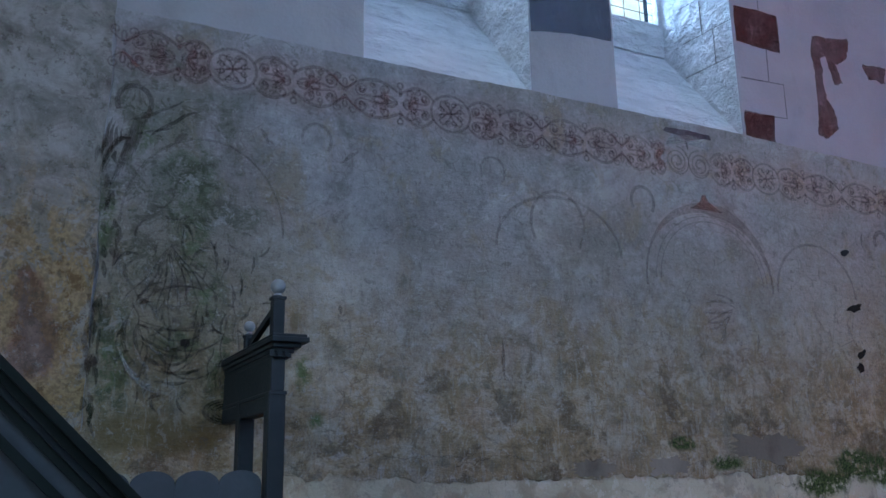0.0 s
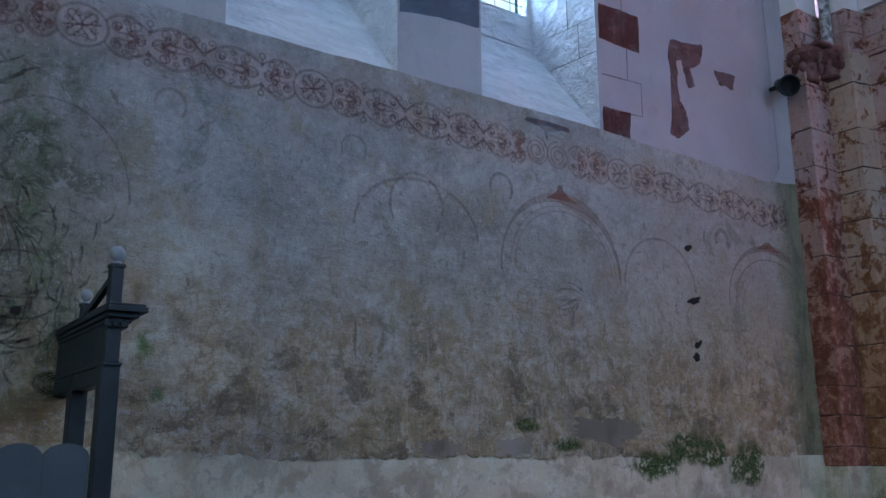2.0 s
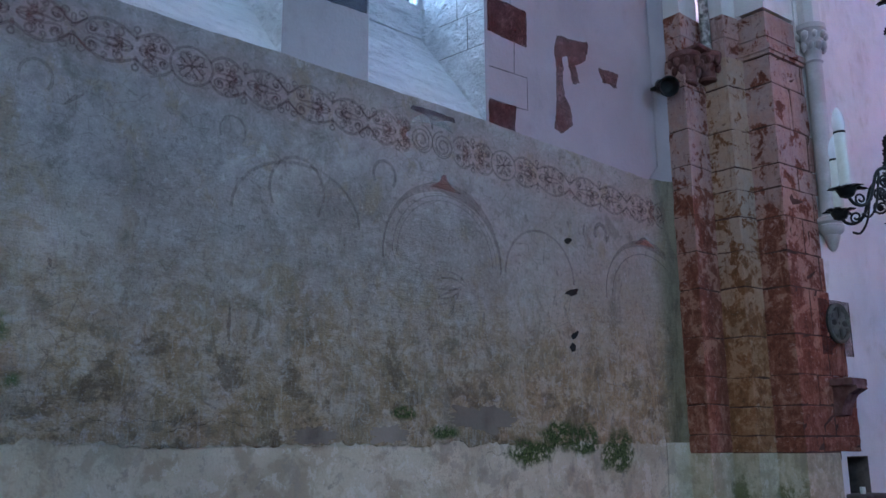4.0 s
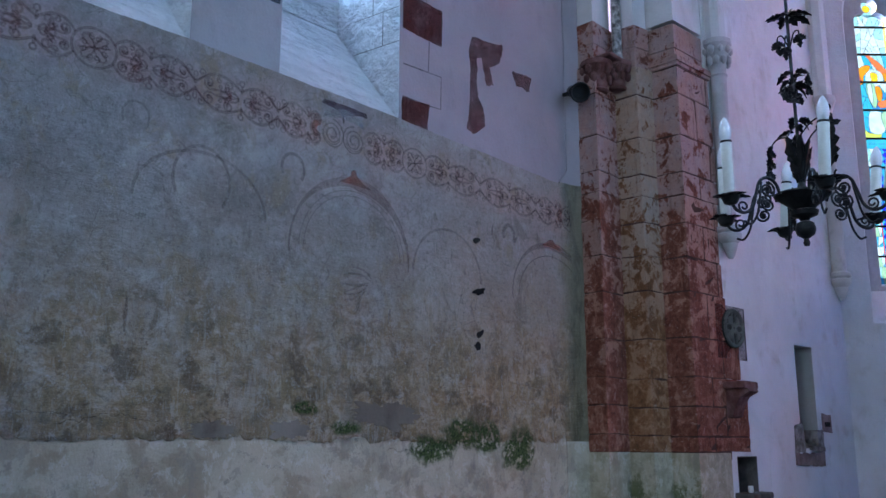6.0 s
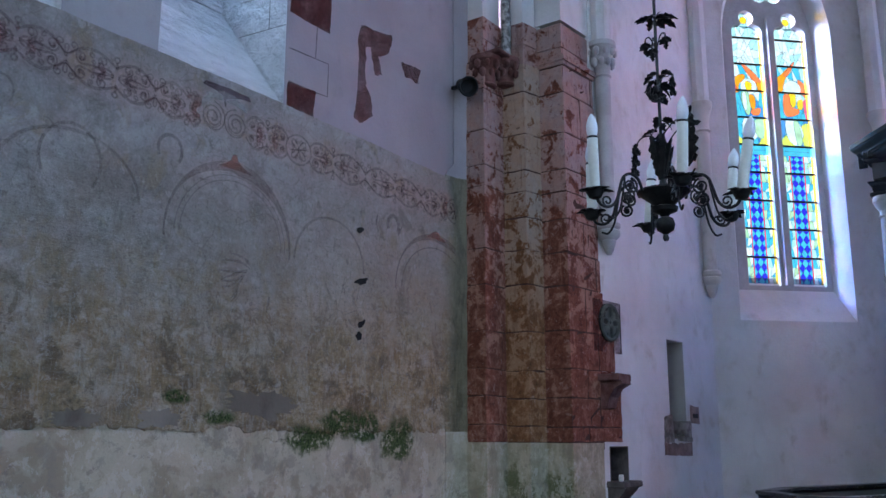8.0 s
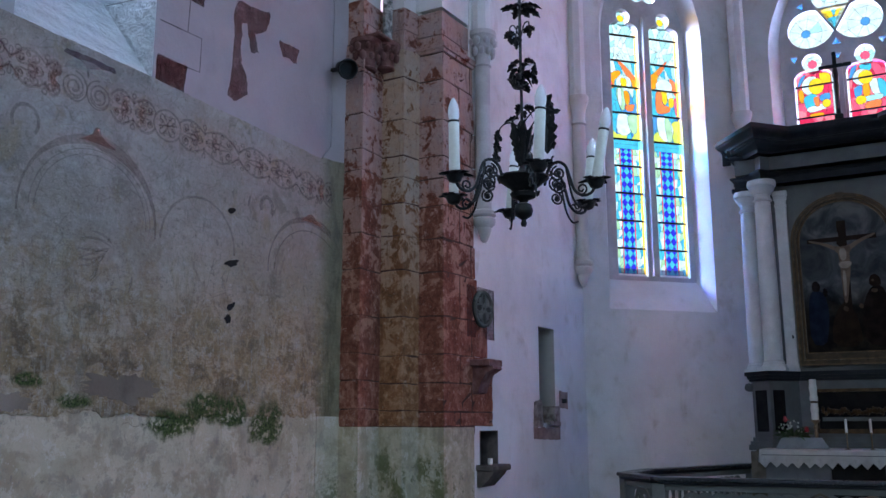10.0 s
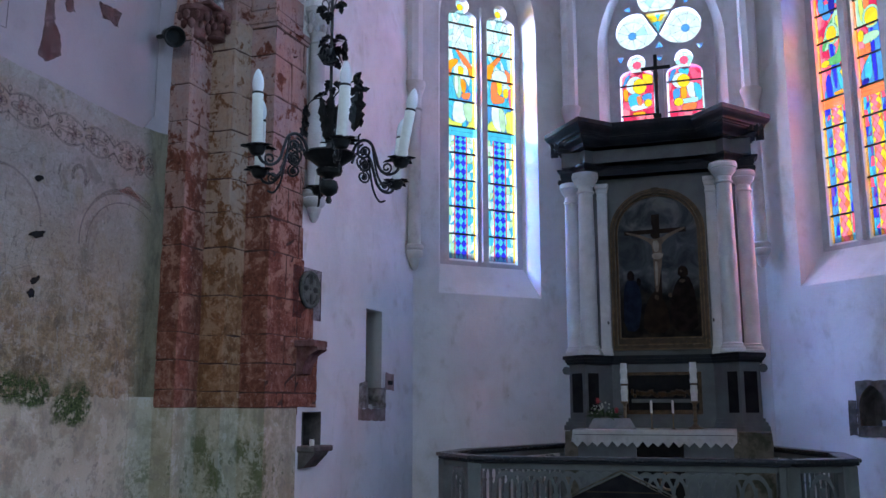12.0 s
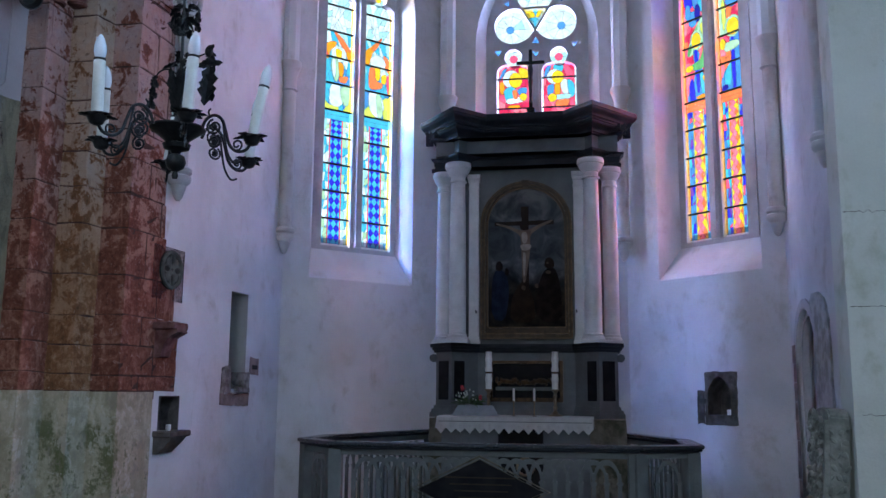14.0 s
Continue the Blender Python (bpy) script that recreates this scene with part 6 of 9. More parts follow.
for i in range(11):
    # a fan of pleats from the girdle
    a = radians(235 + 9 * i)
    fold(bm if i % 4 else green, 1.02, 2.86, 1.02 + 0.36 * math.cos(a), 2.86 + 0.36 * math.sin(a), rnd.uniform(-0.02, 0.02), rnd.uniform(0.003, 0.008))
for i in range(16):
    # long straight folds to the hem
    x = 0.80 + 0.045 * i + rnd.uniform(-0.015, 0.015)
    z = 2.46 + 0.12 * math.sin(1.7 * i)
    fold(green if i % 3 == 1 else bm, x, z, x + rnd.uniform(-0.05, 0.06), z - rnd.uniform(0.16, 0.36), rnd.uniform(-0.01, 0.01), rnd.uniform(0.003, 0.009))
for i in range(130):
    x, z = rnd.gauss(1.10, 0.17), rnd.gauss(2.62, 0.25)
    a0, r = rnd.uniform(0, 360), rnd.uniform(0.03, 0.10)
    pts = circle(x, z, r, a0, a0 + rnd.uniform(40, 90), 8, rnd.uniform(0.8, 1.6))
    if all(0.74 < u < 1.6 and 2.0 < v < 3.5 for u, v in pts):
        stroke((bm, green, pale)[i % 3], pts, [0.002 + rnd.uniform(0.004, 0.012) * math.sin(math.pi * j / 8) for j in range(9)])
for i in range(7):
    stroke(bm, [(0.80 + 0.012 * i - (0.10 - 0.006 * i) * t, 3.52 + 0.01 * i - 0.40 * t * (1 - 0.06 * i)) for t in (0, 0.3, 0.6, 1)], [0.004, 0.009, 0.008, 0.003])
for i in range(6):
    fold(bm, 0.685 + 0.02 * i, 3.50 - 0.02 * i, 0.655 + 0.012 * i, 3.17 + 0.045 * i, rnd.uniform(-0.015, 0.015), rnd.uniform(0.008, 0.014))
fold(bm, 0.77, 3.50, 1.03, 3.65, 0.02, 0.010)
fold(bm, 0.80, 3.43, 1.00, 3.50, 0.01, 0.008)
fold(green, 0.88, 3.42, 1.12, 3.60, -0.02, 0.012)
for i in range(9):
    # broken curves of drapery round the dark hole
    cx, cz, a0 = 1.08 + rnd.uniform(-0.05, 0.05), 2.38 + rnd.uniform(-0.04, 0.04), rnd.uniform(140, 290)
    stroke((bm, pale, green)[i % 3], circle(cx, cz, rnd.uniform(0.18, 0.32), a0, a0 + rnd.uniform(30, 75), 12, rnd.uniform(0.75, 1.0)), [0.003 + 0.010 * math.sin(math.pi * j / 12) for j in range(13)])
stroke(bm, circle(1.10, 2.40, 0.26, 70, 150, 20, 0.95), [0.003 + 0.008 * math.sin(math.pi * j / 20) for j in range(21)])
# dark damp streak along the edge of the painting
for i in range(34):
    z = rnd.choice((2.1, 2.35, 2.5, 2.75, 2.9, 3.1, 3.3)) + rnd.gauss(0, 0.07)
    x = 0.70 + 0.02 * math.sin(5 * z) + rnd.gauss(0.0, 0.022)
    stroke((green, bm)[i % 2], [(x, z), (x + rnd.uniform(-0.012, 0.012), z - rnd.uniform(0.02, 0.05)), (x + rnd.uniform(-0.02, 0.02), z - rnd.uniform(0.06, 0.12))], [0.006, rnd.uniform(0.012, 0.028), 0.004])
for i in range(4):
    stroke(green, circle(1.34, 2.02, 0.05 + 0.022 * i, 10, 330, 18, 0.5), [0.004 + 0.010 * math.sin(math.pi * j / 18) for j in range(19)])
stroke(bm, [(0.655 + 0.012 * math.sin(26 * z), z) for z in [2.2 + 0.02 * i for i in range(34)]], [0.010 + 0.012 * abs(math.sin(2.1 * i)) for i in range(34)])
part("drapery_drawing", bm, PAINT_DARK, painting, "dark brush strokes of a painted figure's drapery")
part("green_drawing", green, PAINT_GREEN, painting, "dark green strokes of the painted drapery")
part("pale_drawing", pale, PAINT_LIGHT, painting, "pale brush strokes between the folds")
bm = bmesh.new()
for i in range(8):
    # a fan of faded feathers
    a = radians(165 + 12 * i)
    x0, z0 = 4.83 - 0.012 * i, 2.80 - 0.012 * i
    fold(bm, x0, z0, x0 + rnd.uniform(0.18, 0.30) * math.cos(a), z0 + rnd.uniform(0.16, 0.28) * math.sin(a), rnd.uniform(-0.03, 0.03), rnd.uniform(0.007, 0.012))
part("faded_wing", bm, PAINT_FAINT, painting, "fan of faint red feather strokes")
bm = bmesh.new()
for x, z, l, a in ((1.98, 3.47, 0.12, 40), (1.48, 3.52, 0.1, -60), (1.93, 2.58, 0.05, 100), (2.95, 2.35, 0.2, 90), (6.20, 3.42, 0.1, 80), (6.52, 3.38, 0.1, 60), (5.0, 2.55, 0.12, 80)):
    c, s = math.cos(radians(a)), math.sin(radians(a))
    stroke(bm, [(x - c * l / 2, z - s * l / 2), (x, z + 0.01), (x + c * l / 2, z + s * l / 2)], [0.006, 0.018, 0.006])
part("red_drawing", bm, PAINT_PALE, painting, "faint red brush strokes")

# painted quoins and red patches on the upper wall
quoins = thing("painted_quoins", "dark red painted quoin blocks beside the north window", "wall painting", kind="structure")


def quoin(x0, x1, z0, z1, material):
    bm = plate(bmesh.new(), ragged([(x0, z0), (x0 + 0.01, z1), (x1, z1 + 0.012), (x1 - 0.012, z0 - 0.006)], 0.02, 0.009, x1 + z1), 0.001, 0.005, M_X)
    part("painted_block", bm, material, quoins)


quoin(5.13, 5.60, 4.90, 5.215, PAINT_BLOCK)
quoin(5.13, 5.44, 4.085, 4.318, PAINT_BLOCK)
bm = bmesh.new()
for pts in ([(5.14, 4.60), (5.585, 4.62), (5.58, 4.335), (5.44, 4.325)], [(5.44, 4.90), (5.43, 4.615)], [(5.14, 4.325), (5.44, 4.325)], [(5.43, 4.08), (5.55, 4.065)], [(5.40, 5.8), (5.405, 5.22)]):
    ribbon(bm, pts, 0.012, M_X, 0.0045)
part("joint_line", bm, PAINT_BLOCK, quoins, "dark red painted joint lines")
for k, outline in enumerate(([(5.98, 5.14), (6.40, 5.18), (6.36, 5.0), (6.22, 4.93), (6.26, 4.76), (6.17, 4.74), (6.12, 4.98), (6.05, 4.95), (6.06, 4.60), (6.13, 4.48), (6.15, 4.34), (5.99, 4.23), (5.91, 4.25), (5.96, 4.70), (5.945, 4.97)],
                             [(6.55, 4.99), (6.83, 5.01), (6.81, 4.86), (6.60, 4.88)])):
    part("painted_patch", plate(bmesh.new(), ragged(outline, 0.018, 0.022, k), 0.001, 0.0035, M_X), PAINT_PATCH, quoins, "ragged patch of old red paint")
grey = tagged(part("grey_band", plate(bmesh.new(), ragged([(3.262, 4.57), (3.60, 4.63), (3.935, 4.64), (3.935, 6.2), (3.262, 6.2)], 0.03, 0.010, 2.0), 0.001, 0.004, M_X), PAINT_BLUE), "grey-blue painted face between the north windows", "wall painting", kind="structure")


# holes in the plaster: black plates on its surface stand in for their shade
def hole_plate(x, z, w, h, seed, tilt=0.0):
    rn = random.Random(seed)
    pts = []
    for i in range(14):
        a = 2 * math.pi * i / 14
        r = 0.7 + 0.5 * rn.random()
        u, v = w / 2 * r * math.cos(a), h / 2 * r * math.sin(a)
        pts.append((x + u * math.cos(tilt) - v * math.sin(tilt), z + u * math.sin(tilt) + v * math.cos(tilt)))
    return tagged(part("wall_hole_shade", plate(bmesh.new(), pts, -0.02, 0.0185, M_X), HOLE_SHADE), "black ragged plate on the plaster, standing in for a hole's shade", "hole", kind="structure")


for k, (x, z, w, h, tilt) in enumerate(((6.01, 3.30, 0.09, 0.05, 0.3), (6.04, 2.87, 0.17, 0.055, 0.25), (6.05, 2.52, 0.10, 0.05, 0.6), (6.02, 2.42, 0.08, 0.07, 0.0), (1.12, 2.36, 0.05, 0.055, 0.0))):
    hole_plate(x, z, w, h, k, tilt)

# pale repairs and a grey mortar patch low on the painting
PATCH_GREY = limewash_material("grey_mortar", (0.165, 0.135, 0.105), (0.285, 0.24, 0.195), (0.10, 0.08, 0.058), 0.95)
for x, z, w, h, mat, seed in ((3.56, 1.72, 0.34, 0.11, PATCH_GREY, 3), (4.15, 1.73, 0.36, 0.12, PATCH_GREY, 5), (5.02, 1.84, 0.66, 0.19, PATCH_GREY, 7)):
    pts = []
    for i in range(72):
        a = 2 * math.pi * i / 72
        q = Vector((2.2 * math.cos(a), 2.2 * math.sin(a), seed))
        r = 0.9 + 0.45 * noise.noise(q) + 0.3 * noise.noise(q * 2.3) + 0.16 * noise.noise(q * 6)
        pts.append((x + w / 2 * r * math.cos(a), z + h / 2 * r * math.sin(a)))
    tagged(part("plaster_patch", plate(bmesh.new(), pts, 0.0, 0.0155 + 0.0002 * seed, M_X), mat), "ragged patch of bare mortar in the old plaster", "wall plaster", kind="structure")

# cracks along the plaster's ragged foot
cracks = thing("plaster_crack", "thin dark crack and lifted edge in the old plaster", "crack", kind="structure")
for x0, x1, z, seed in ((2.05, 2.75, 1.80, 1.0), (2.6, 3.2, 1.77, 4.0), (3.35, 3.75, 1.79, 8.0), (5.0, 5.5, 1.60, 6.0)):
    bm = bmesh.new()
    k = 26
    stroke(bm, [(x0 + (x1 - x0) * i / k, z + edge_noise(x0 + 2 * (x1 - x0) * i / k, seed, 0.06)) for i in range(k + 1)], [0.0015 + 0.007 * abs(noise.noise(Vector((i * 0.37, seed, 1)))) for i in range(k + 1)])
    part("crack", bm, PAINT_DARK, cracks)

# open joints between the blocks of a window jamb
bm = bmesh.new()


def jamb_point(t, z):
    return Vector((5.094 - 0.06 * t, 4.402 + 0.8 * t, z))


def jamb_line(t0, z0, t1, z1, w):
    across = Vector((0, w, 0)) if t0 == t1 else Vector((0, 0, w))
    a, b = jamb_point(t0, z0), jamb_point(t1, z1)
    bm.faces.new([bm.verts.new(p) for p in (a - across, a + across, b + across, b - across)])


for k, z in enumerate((4.78, 5.08, 5.40, 5.72, 6.05, 6.4)):
    jamb_line(0.0, z, 0.62, z + 0.01, 0.003)
    jamb_line(0.22 + 0.14 * (k % 2), z, 0.22 + 0.14 * (k % 2), z + 0.3, 0.004)
bmesh.ops.solidify(bm, geom=list(bm.faces), thickness=0.002)
tagged(part("jamb_joint", bm, STONE_GREY), "fine open joints between whitewashed jamb stones", "joint", kind="structure")


# ---- loose and built-in things of the nave ----
# the wooden entrance with finials against the north wall
portal = thing("pew_portal", "blue-grey painted wooden pew entrance with cornice and ball finials", "pew", (1.348, 3.54, 0))
for y in (0.0, 0.50):
    part("post", a_box(-0.037, 0.037, y - 0.037, y + 0.037, 0.0, 2.04, 0.006), WOOD_TEAL, portal)
part("lintel", a_box(-0.034, 0.034, 0.037, 0.84, 1.96, 2.03, 0.005), WOOD_TEAL, portal)
part("frieze", a_box(-0.030, 0.030, -0.036, 0.84, 2.045, 2.19, 0.004), WOOD_TEAL, portal)
part("architrave", a_box(-0.036, 0.040, -0.044, 0.84, 2.03, 2.047, 0.004), WOOD_TEAL, portal)
bm = bmesh.new()
for z0, z1, o in ((2.185, 2.205, 0.052), (2.205, 2.225, 0.062), (2.225, 2.245, 0.085), (2.245, 2.268, 0.112), (2.268, 2.280, 0.104)):
    box(bm, -0.35 * o - 0.01, o, -o, 0.84, z0, z1, 0.003)
part("cornice", bm, WOOD_TEAL, portal, "stepped overhanging cornice")
for k in range(3):
    part("dentil", a_box(-0.045 + 0.032 * k, -0.027 + 0.032 * k, -0.066, -0.052, 2.19, 2.215), WOOD_TEAL, portal)
for y, z, s in ((0.0, 2.44, 0.92), (0.48, 2.345, 0.75)):
    fin = part("finial_post", a_box(-0.028 * s, 0.028 * s, y - 0.028 * s, y + 0.028 * s, 2.275, z, 0.004), WOOD_TEAL, portal)
    part("finial_cap", a_box(-0.033 * s, 0.033 * s, y - 0.033 * s, y + 0.033 * s, z, z + 0.012), WOOD_TEAL, fin)
    part("ball", turned(bmesh.new(), [(0.010, z + 0.012), (0.022 * s, z + 0.018), (0.014 * s, z + 0.028)] + [(0.036 * s * math.sin(radians(a)), z + 0.028 + 0.034 * s - 0.036 * s * math.cos(radians(a))) for a in range(25, 181, 14)], 0, y, 18), WOOD_BALL, fin, "pale round ball", True)
m = Matrix(((0, 0, 1, 0), (1, 0, 0, 0), (0, 1, 0, 0), (0, 0, 0, 1)))
part("raking_board", plate(bmesh.new(), [(0.02, 2.395), (0.45, 2.29), (0.45, 2.315), (0.02, 2.425)], -0.012, 0.012, m), WOOD_TEAL, portal)

# the low panel with a scalloped top beside it
scallop = thing("scalloped_panel", "pale blue-grey board partition with a scalloped top edge", "partition", (0.0, 3.56, 0))
m = Matrix(((1, 0, 0, 0), (0, 0, 1, 0), (0, 1, 0, 0), (0, 0, 0, 1)))
for k in range(6):
    u0 = 1.305 - 0.172 * (k + 1)
    arc = [(u0 + 0.086 + 0.0855 * math.cos(radians(a)), 1.672 + 0.055 * math.sin(radians(a))) for a in range(0, 181, 15)]
    part("board", plate(bmesh.new(), [(u0 + 0.0005, 0.0)] + [(u0 + 0.1715, 0.0)] + arc, -0.012, 0.012, m), WOOD_PALE, scallop)

# the gabled pew front near the camera's start
pediment = thing("gabled_pew_front", "dark green painted wooden gable with raking mouldings over pale panels", "pew", (0.30, 2.30, 0))
slope = math.atan2(0.34, 0.345)
apex = (-0.62, 2.60)


def rake(d0, d1, y0, y1, material, name, label=""):
    """A strip along the gable's right slope, d0 to d1 below its edge."""
    c, s = math.cos(slope), math.sin(slope)
    for side in (1, -1):
        def p(t, d):
            return (apex[0] + side * (t * c - 0 * d) * 1.0, apex[1] - t * s - d / c)
        pts = [p(0, d0), p(2.2, d0), p(2.2, d1), p(0, d1)]
        part(name, plate(bmesh.new(), pts, -y1, -y0, Matrix(((1, 0, 0, 0), (0, 0, -1, 0), (0, 1, 0, 0), (0, 0, 0, 1)))), material, pediment, label)


rake(0.0, 0.022, -0.10, 0.08, WOOD_GREEN, "raking_moulding", "dark green outer moulding")
rake(0.022, 0.044, -0.075, 0.08, WOOD_GREEN, "raking_moulding")
rake(0.044, 0.060, -0.06, 0.08, WOOD_TEAL, "raking_moulding")
rake(0.060, 0.082, -0.045, 0.08, WOOD_GREEN, "raking_moulding")
rake(0.082, 0.118, -0.03, 0.08, WOOD_PALE, "raking_band", "pale grey-blue band")
rake(0.118, 0.142, -0.04, 0.08, WOOD_GREEN, "raking_moulding")
cs, sn = math.cos(slope), math.sin(slope)
top = apex[1] - 0.142 / cs
low = top - 2.2 * sn
part("field", plate(bmesh.new(), [(apex[0], top), (apex[0] - 2.2 * cs, low), (apex[0] - 2.2 * cs, 0.0), (apex[0] + 2.2 * cs, 0.0), (apex[0] + 2.2 * cs, low)], -0.03, 0.015, Matrix(((1, 0, 0, 0), (0, 0, -1, 0), (0, 1, 0, 0), (0, 0, 0, 1)))), WOOD_PALE, pediment, "pale grey-blue boarded field")

# the loudspeaker high on the north wall
speaker = thing("loudspeaker", "small black loudspeaker on a bracket high on the wall", "loudspeaker", (7.36, 4.26, 5.00))
bm = turned(bmesh.new(), [(0.03, -0.02), (0.05, 0.0), (0.075, 0.08), (0.095, 0.15), (0.10, 0.17), (0.09, 0.17), (0.06, 0.10)], 0, 0, 18, pose(0, 0, 0, 115, 0, -40) @ Matrix.Diagonal((1.0, 1.0, 1.1, 1)))
part("horn", bm, RUBBER, speaker, "", True)
part("bracket", a_box(-0.015, 0.015, -0.01, 0.16, -0.015, 0.015), RUBBER, speaker)
part("driver", turned(bmesh.new(), [(0.055, -0.10), (0.06, -0.09), (0.06, -0.01), (0.04, 0.0)], 0, 0, 16, pose(0, 0, 0, 115, 0, -40)), RUBBER, speaker, "", True)

# ---- the chandelier ----
HUB = Vector((3.620, 0.825, 0.0))
LIFT = Matrix.Translation((0, 0, 0.03))
chandelier = thing("chandelier", "black wrought-iron chandelier with six ivory candle lamps and iron leaves", "chandelier", tuple(HUB))


def leaf(bm, base, direction, length, width, curl_by, rnd, facing=(0.2, 0.3, 1)):
    """A ragged iron leaf: a bent, thick blade with saw-toothed lobes."""
    d = Vector(direction).normalized()
    side = d.cross(Vector(facing)).normalized()
    up = side.cross(d).normalized()
    rows = []
    n = 11
    teeth = rnd.uniform(3.2, 4.6)
    for i in range(n + 1):
        t = i / n
        c = Vector(base) + d * length * t + up * curl_by * (t * t) * length
        body = width * (math.sin(math.pi * min(1, 0.10 + 0.90 * t)) ** 0.7)
        row = []
        for s in (-1, -0.45, 0, 0.45, 1):
            tooth = 1.0 - 0.62 * ((teeth * t + (0.5 if s > 0 else 0.0)) % 1.0) if abs(s) == 1 else 0.8
            w = body * tooth + 0.0015
            row.append(bm.verts.new(c + side * w * s + up * (0.4 * abs(s) - 0.25) * body))
        rows.append(row)
    for a, b in zip(rows, rows[1:]):
        for j in range(4):
            bm.faces.new((a[j], a[j + 1], b[j + 1], b[j]))


def solid_leaves(bm, thick=0.0022):
    bmesh.ops.solidify(bm, geom=list(bm.faces), thickness=thick)
    return bm


def spiral(cx, cz, r, a0, turns, n=18):
    return [(cx + r * (1 - 0.72 * i / n) * math.cos(radians(a0 + 360 * turns * i / n)), cz + r * (1 - 0.72 * i / n) * math.sin(radians(a0 + 360 * turns * i / n))) for i in range(n + 1)]


def smooth_path(pts, n=5):
    """A Catmull-Rom line through points."""
    out = []
    for i in range(len(pts) - 1):
        p = [Vector(pts[max(0, min(len(pts) - 1, i + k))]) for k in (-1, 0, 1, 2)]
        for j in range(n):
            t = j / n
            out.append(tuple(0.5 * ((2 * p[1]) + (p[2] - p[0]) * t + (2 * p[0] - 5 * p[1] + 4 * p[2] - p[3]) * t * t + (3 * p[1] - p[0] - 3 * p[2] + p[3]) * t ** 3)))
    return out + [tuple(pts[-1])]


bm = turned(bmesh.new(), [(0.008, 2.29), (0.012, 2.30), (0.008, 2.315), (0.03, 2.33), (0.036, 2.35), (0.03, 2.372), (0.014, 2.38), (0.02, 2.39), (0.045, 2.40), (0.05, 2.415), (0.035, 2.42), (0.05, 2.435), (0.085, 2.462), (0.098, 2.472), (0.098, 2.478), (0.05, 2.475), (0.02, 2.49), (0.012, 2.52)], 0, 0, 22, LIFT)
part("bowl", bm, IRON, chandelier, "turned iron bowl and drop", True)
part("stem", tube(bmesh.new(), [(0, 0, 2.47), (0.002, 0, 2.7), (-0.002, 0, 3.0), (0, 0, 3.6), (0, 0, 6.0), (0, 0, H_NAVE)], 0.006), IRON, chandelier, "", True)
for k in range(6):
    ang = radians((32, 94, 156, 212, 272, 335)[k])
    stretch = (1.28, 1.01, 1.17, 1.18, 1.0, 1.22)[k]
    ca, sa = math.cos(ang), math.sin(ang)

    def out(r, z, off=0.0):
        r = r * stretch
        return (r * ca - off * sa, r * sa + off * ca, z + 0.028)

    arm = part("arm", tube(bmesh.new(), [out(r, z) for r, z in smooth_path([(0.09, 2.468), (0.105, 2.505), (0.135, 2.522), (0.165, 2.505), (0.182, 2.46), (0.198, 2.41), (0.228, 2.385), (0.262, 2.392), (0.28, 2.425)])], 0.0058), IRON, chandelier, "", True)
    bm = bmesh.new()
    tube(bm, [out(r, z) for r, z in spiral(0.138, 2.478, 0.030, 100, 1.6)], 0.0042, 6)
    tube(bm, [out(r, z) for r, z in spiral(0.140, 2.425, 0.026, 60, -1.6)], 0.0042, 6)
    tube(bm, [out(r, z, 0.008) for r, z in smooth_path([(0.166, 2.50), (0.176, 2.44), (0.19, 2.38), (0.215, 2.345), (0.24, 2.352)])], 0.0042, 6)
    tube(bm, [out(r, z, -0.006) for r, z in spiral(0.228, 2.408, 0.022, 240, 1.3)], 0.0038, 6)
    tube(bm, [out(r, z) for r, z in smooth_path([(0.12, 2.515), (0.114, 2.535), (0.122, 2.548)])], 0.0036, 6)
    part("scrollwork", bm, IRON, arm, "curled iron scrolls", True)
    for r, z in ((0.140, 2.480), (0.142, 2.426)):
        bm = bmesh.new()
        bmesh.ops.create_icosphere(bm, subdivisions=1, radius=0.011, matrix=Matrix.Translation(out(r, z)))
        part("bud", bm, IRON, arm)
    rnd = random.Random(20 + k)
    cup_at = out(0.28, 2.425)
    part("drip_cup", turned(bmesh.new(), [(0.008, 2.432), (0.022, 2.438), (0.031, 2.456), (0.033, 2.468), (0.026, 2.468)], cup_at[0], cup_at[1], 12), IRON, arm, "", True)
    for i in range(8):
        a, bm = 2 * math.pi * i / 8, bmesh.new()
        leaf(bm, cup_at, (math.cos(a), math.sin(a), 0.85 + 0.3 * rnd.random()), 0.050, 0.021, -0.55 - 0.4 * rnd.random(), rnd)
        part("cup_leaf", solid_leaves(bm), IRON, arm)
    tip = Vector(((0.04, -0.076, -0.05, -0.023, 0.066, 0.15)[k], (-0.095, -0.044, -0.01, -0.066, -0.165, -0.06)[k], 1.0))
    lean = Matrix.Translation(out(0.28, 2.43)) @ tip.to_track_quat("Z", "Y").to_matrix().to_4x4()
    candle = part("candle_tube", turned(bmesh.new(), [(0.0180, 0.0), (0.0190, 0.005), (0.0190, 0.192), (0.0165, 0.195)], 0, 0, 18, lean), TUBE, arm, "ivory plastic candle tube", True)
    part("collar", turned(bmesh.new(), [(0.018, 0.192), (0.0196, 0.194), (0.0196, 0.200), (0.014, 0.201)], 0, 0, 16, lean), RUBBER, candle, "black ring", True)
    part("bulb", turned(bmesh.new(), [(0.014, 0.201), (0.0185, 0.210), (0.0208, 0.224), (0.0200, 0.241), (0.0158, 0.259), (0.0095, 0.274), (0.0035, 0.282), (0.0005, 0.284)], 0, 0, 18, lean), BULB, candle, "milky flame-shaped bulb, unlit", True)
rnd = random.Random(11)
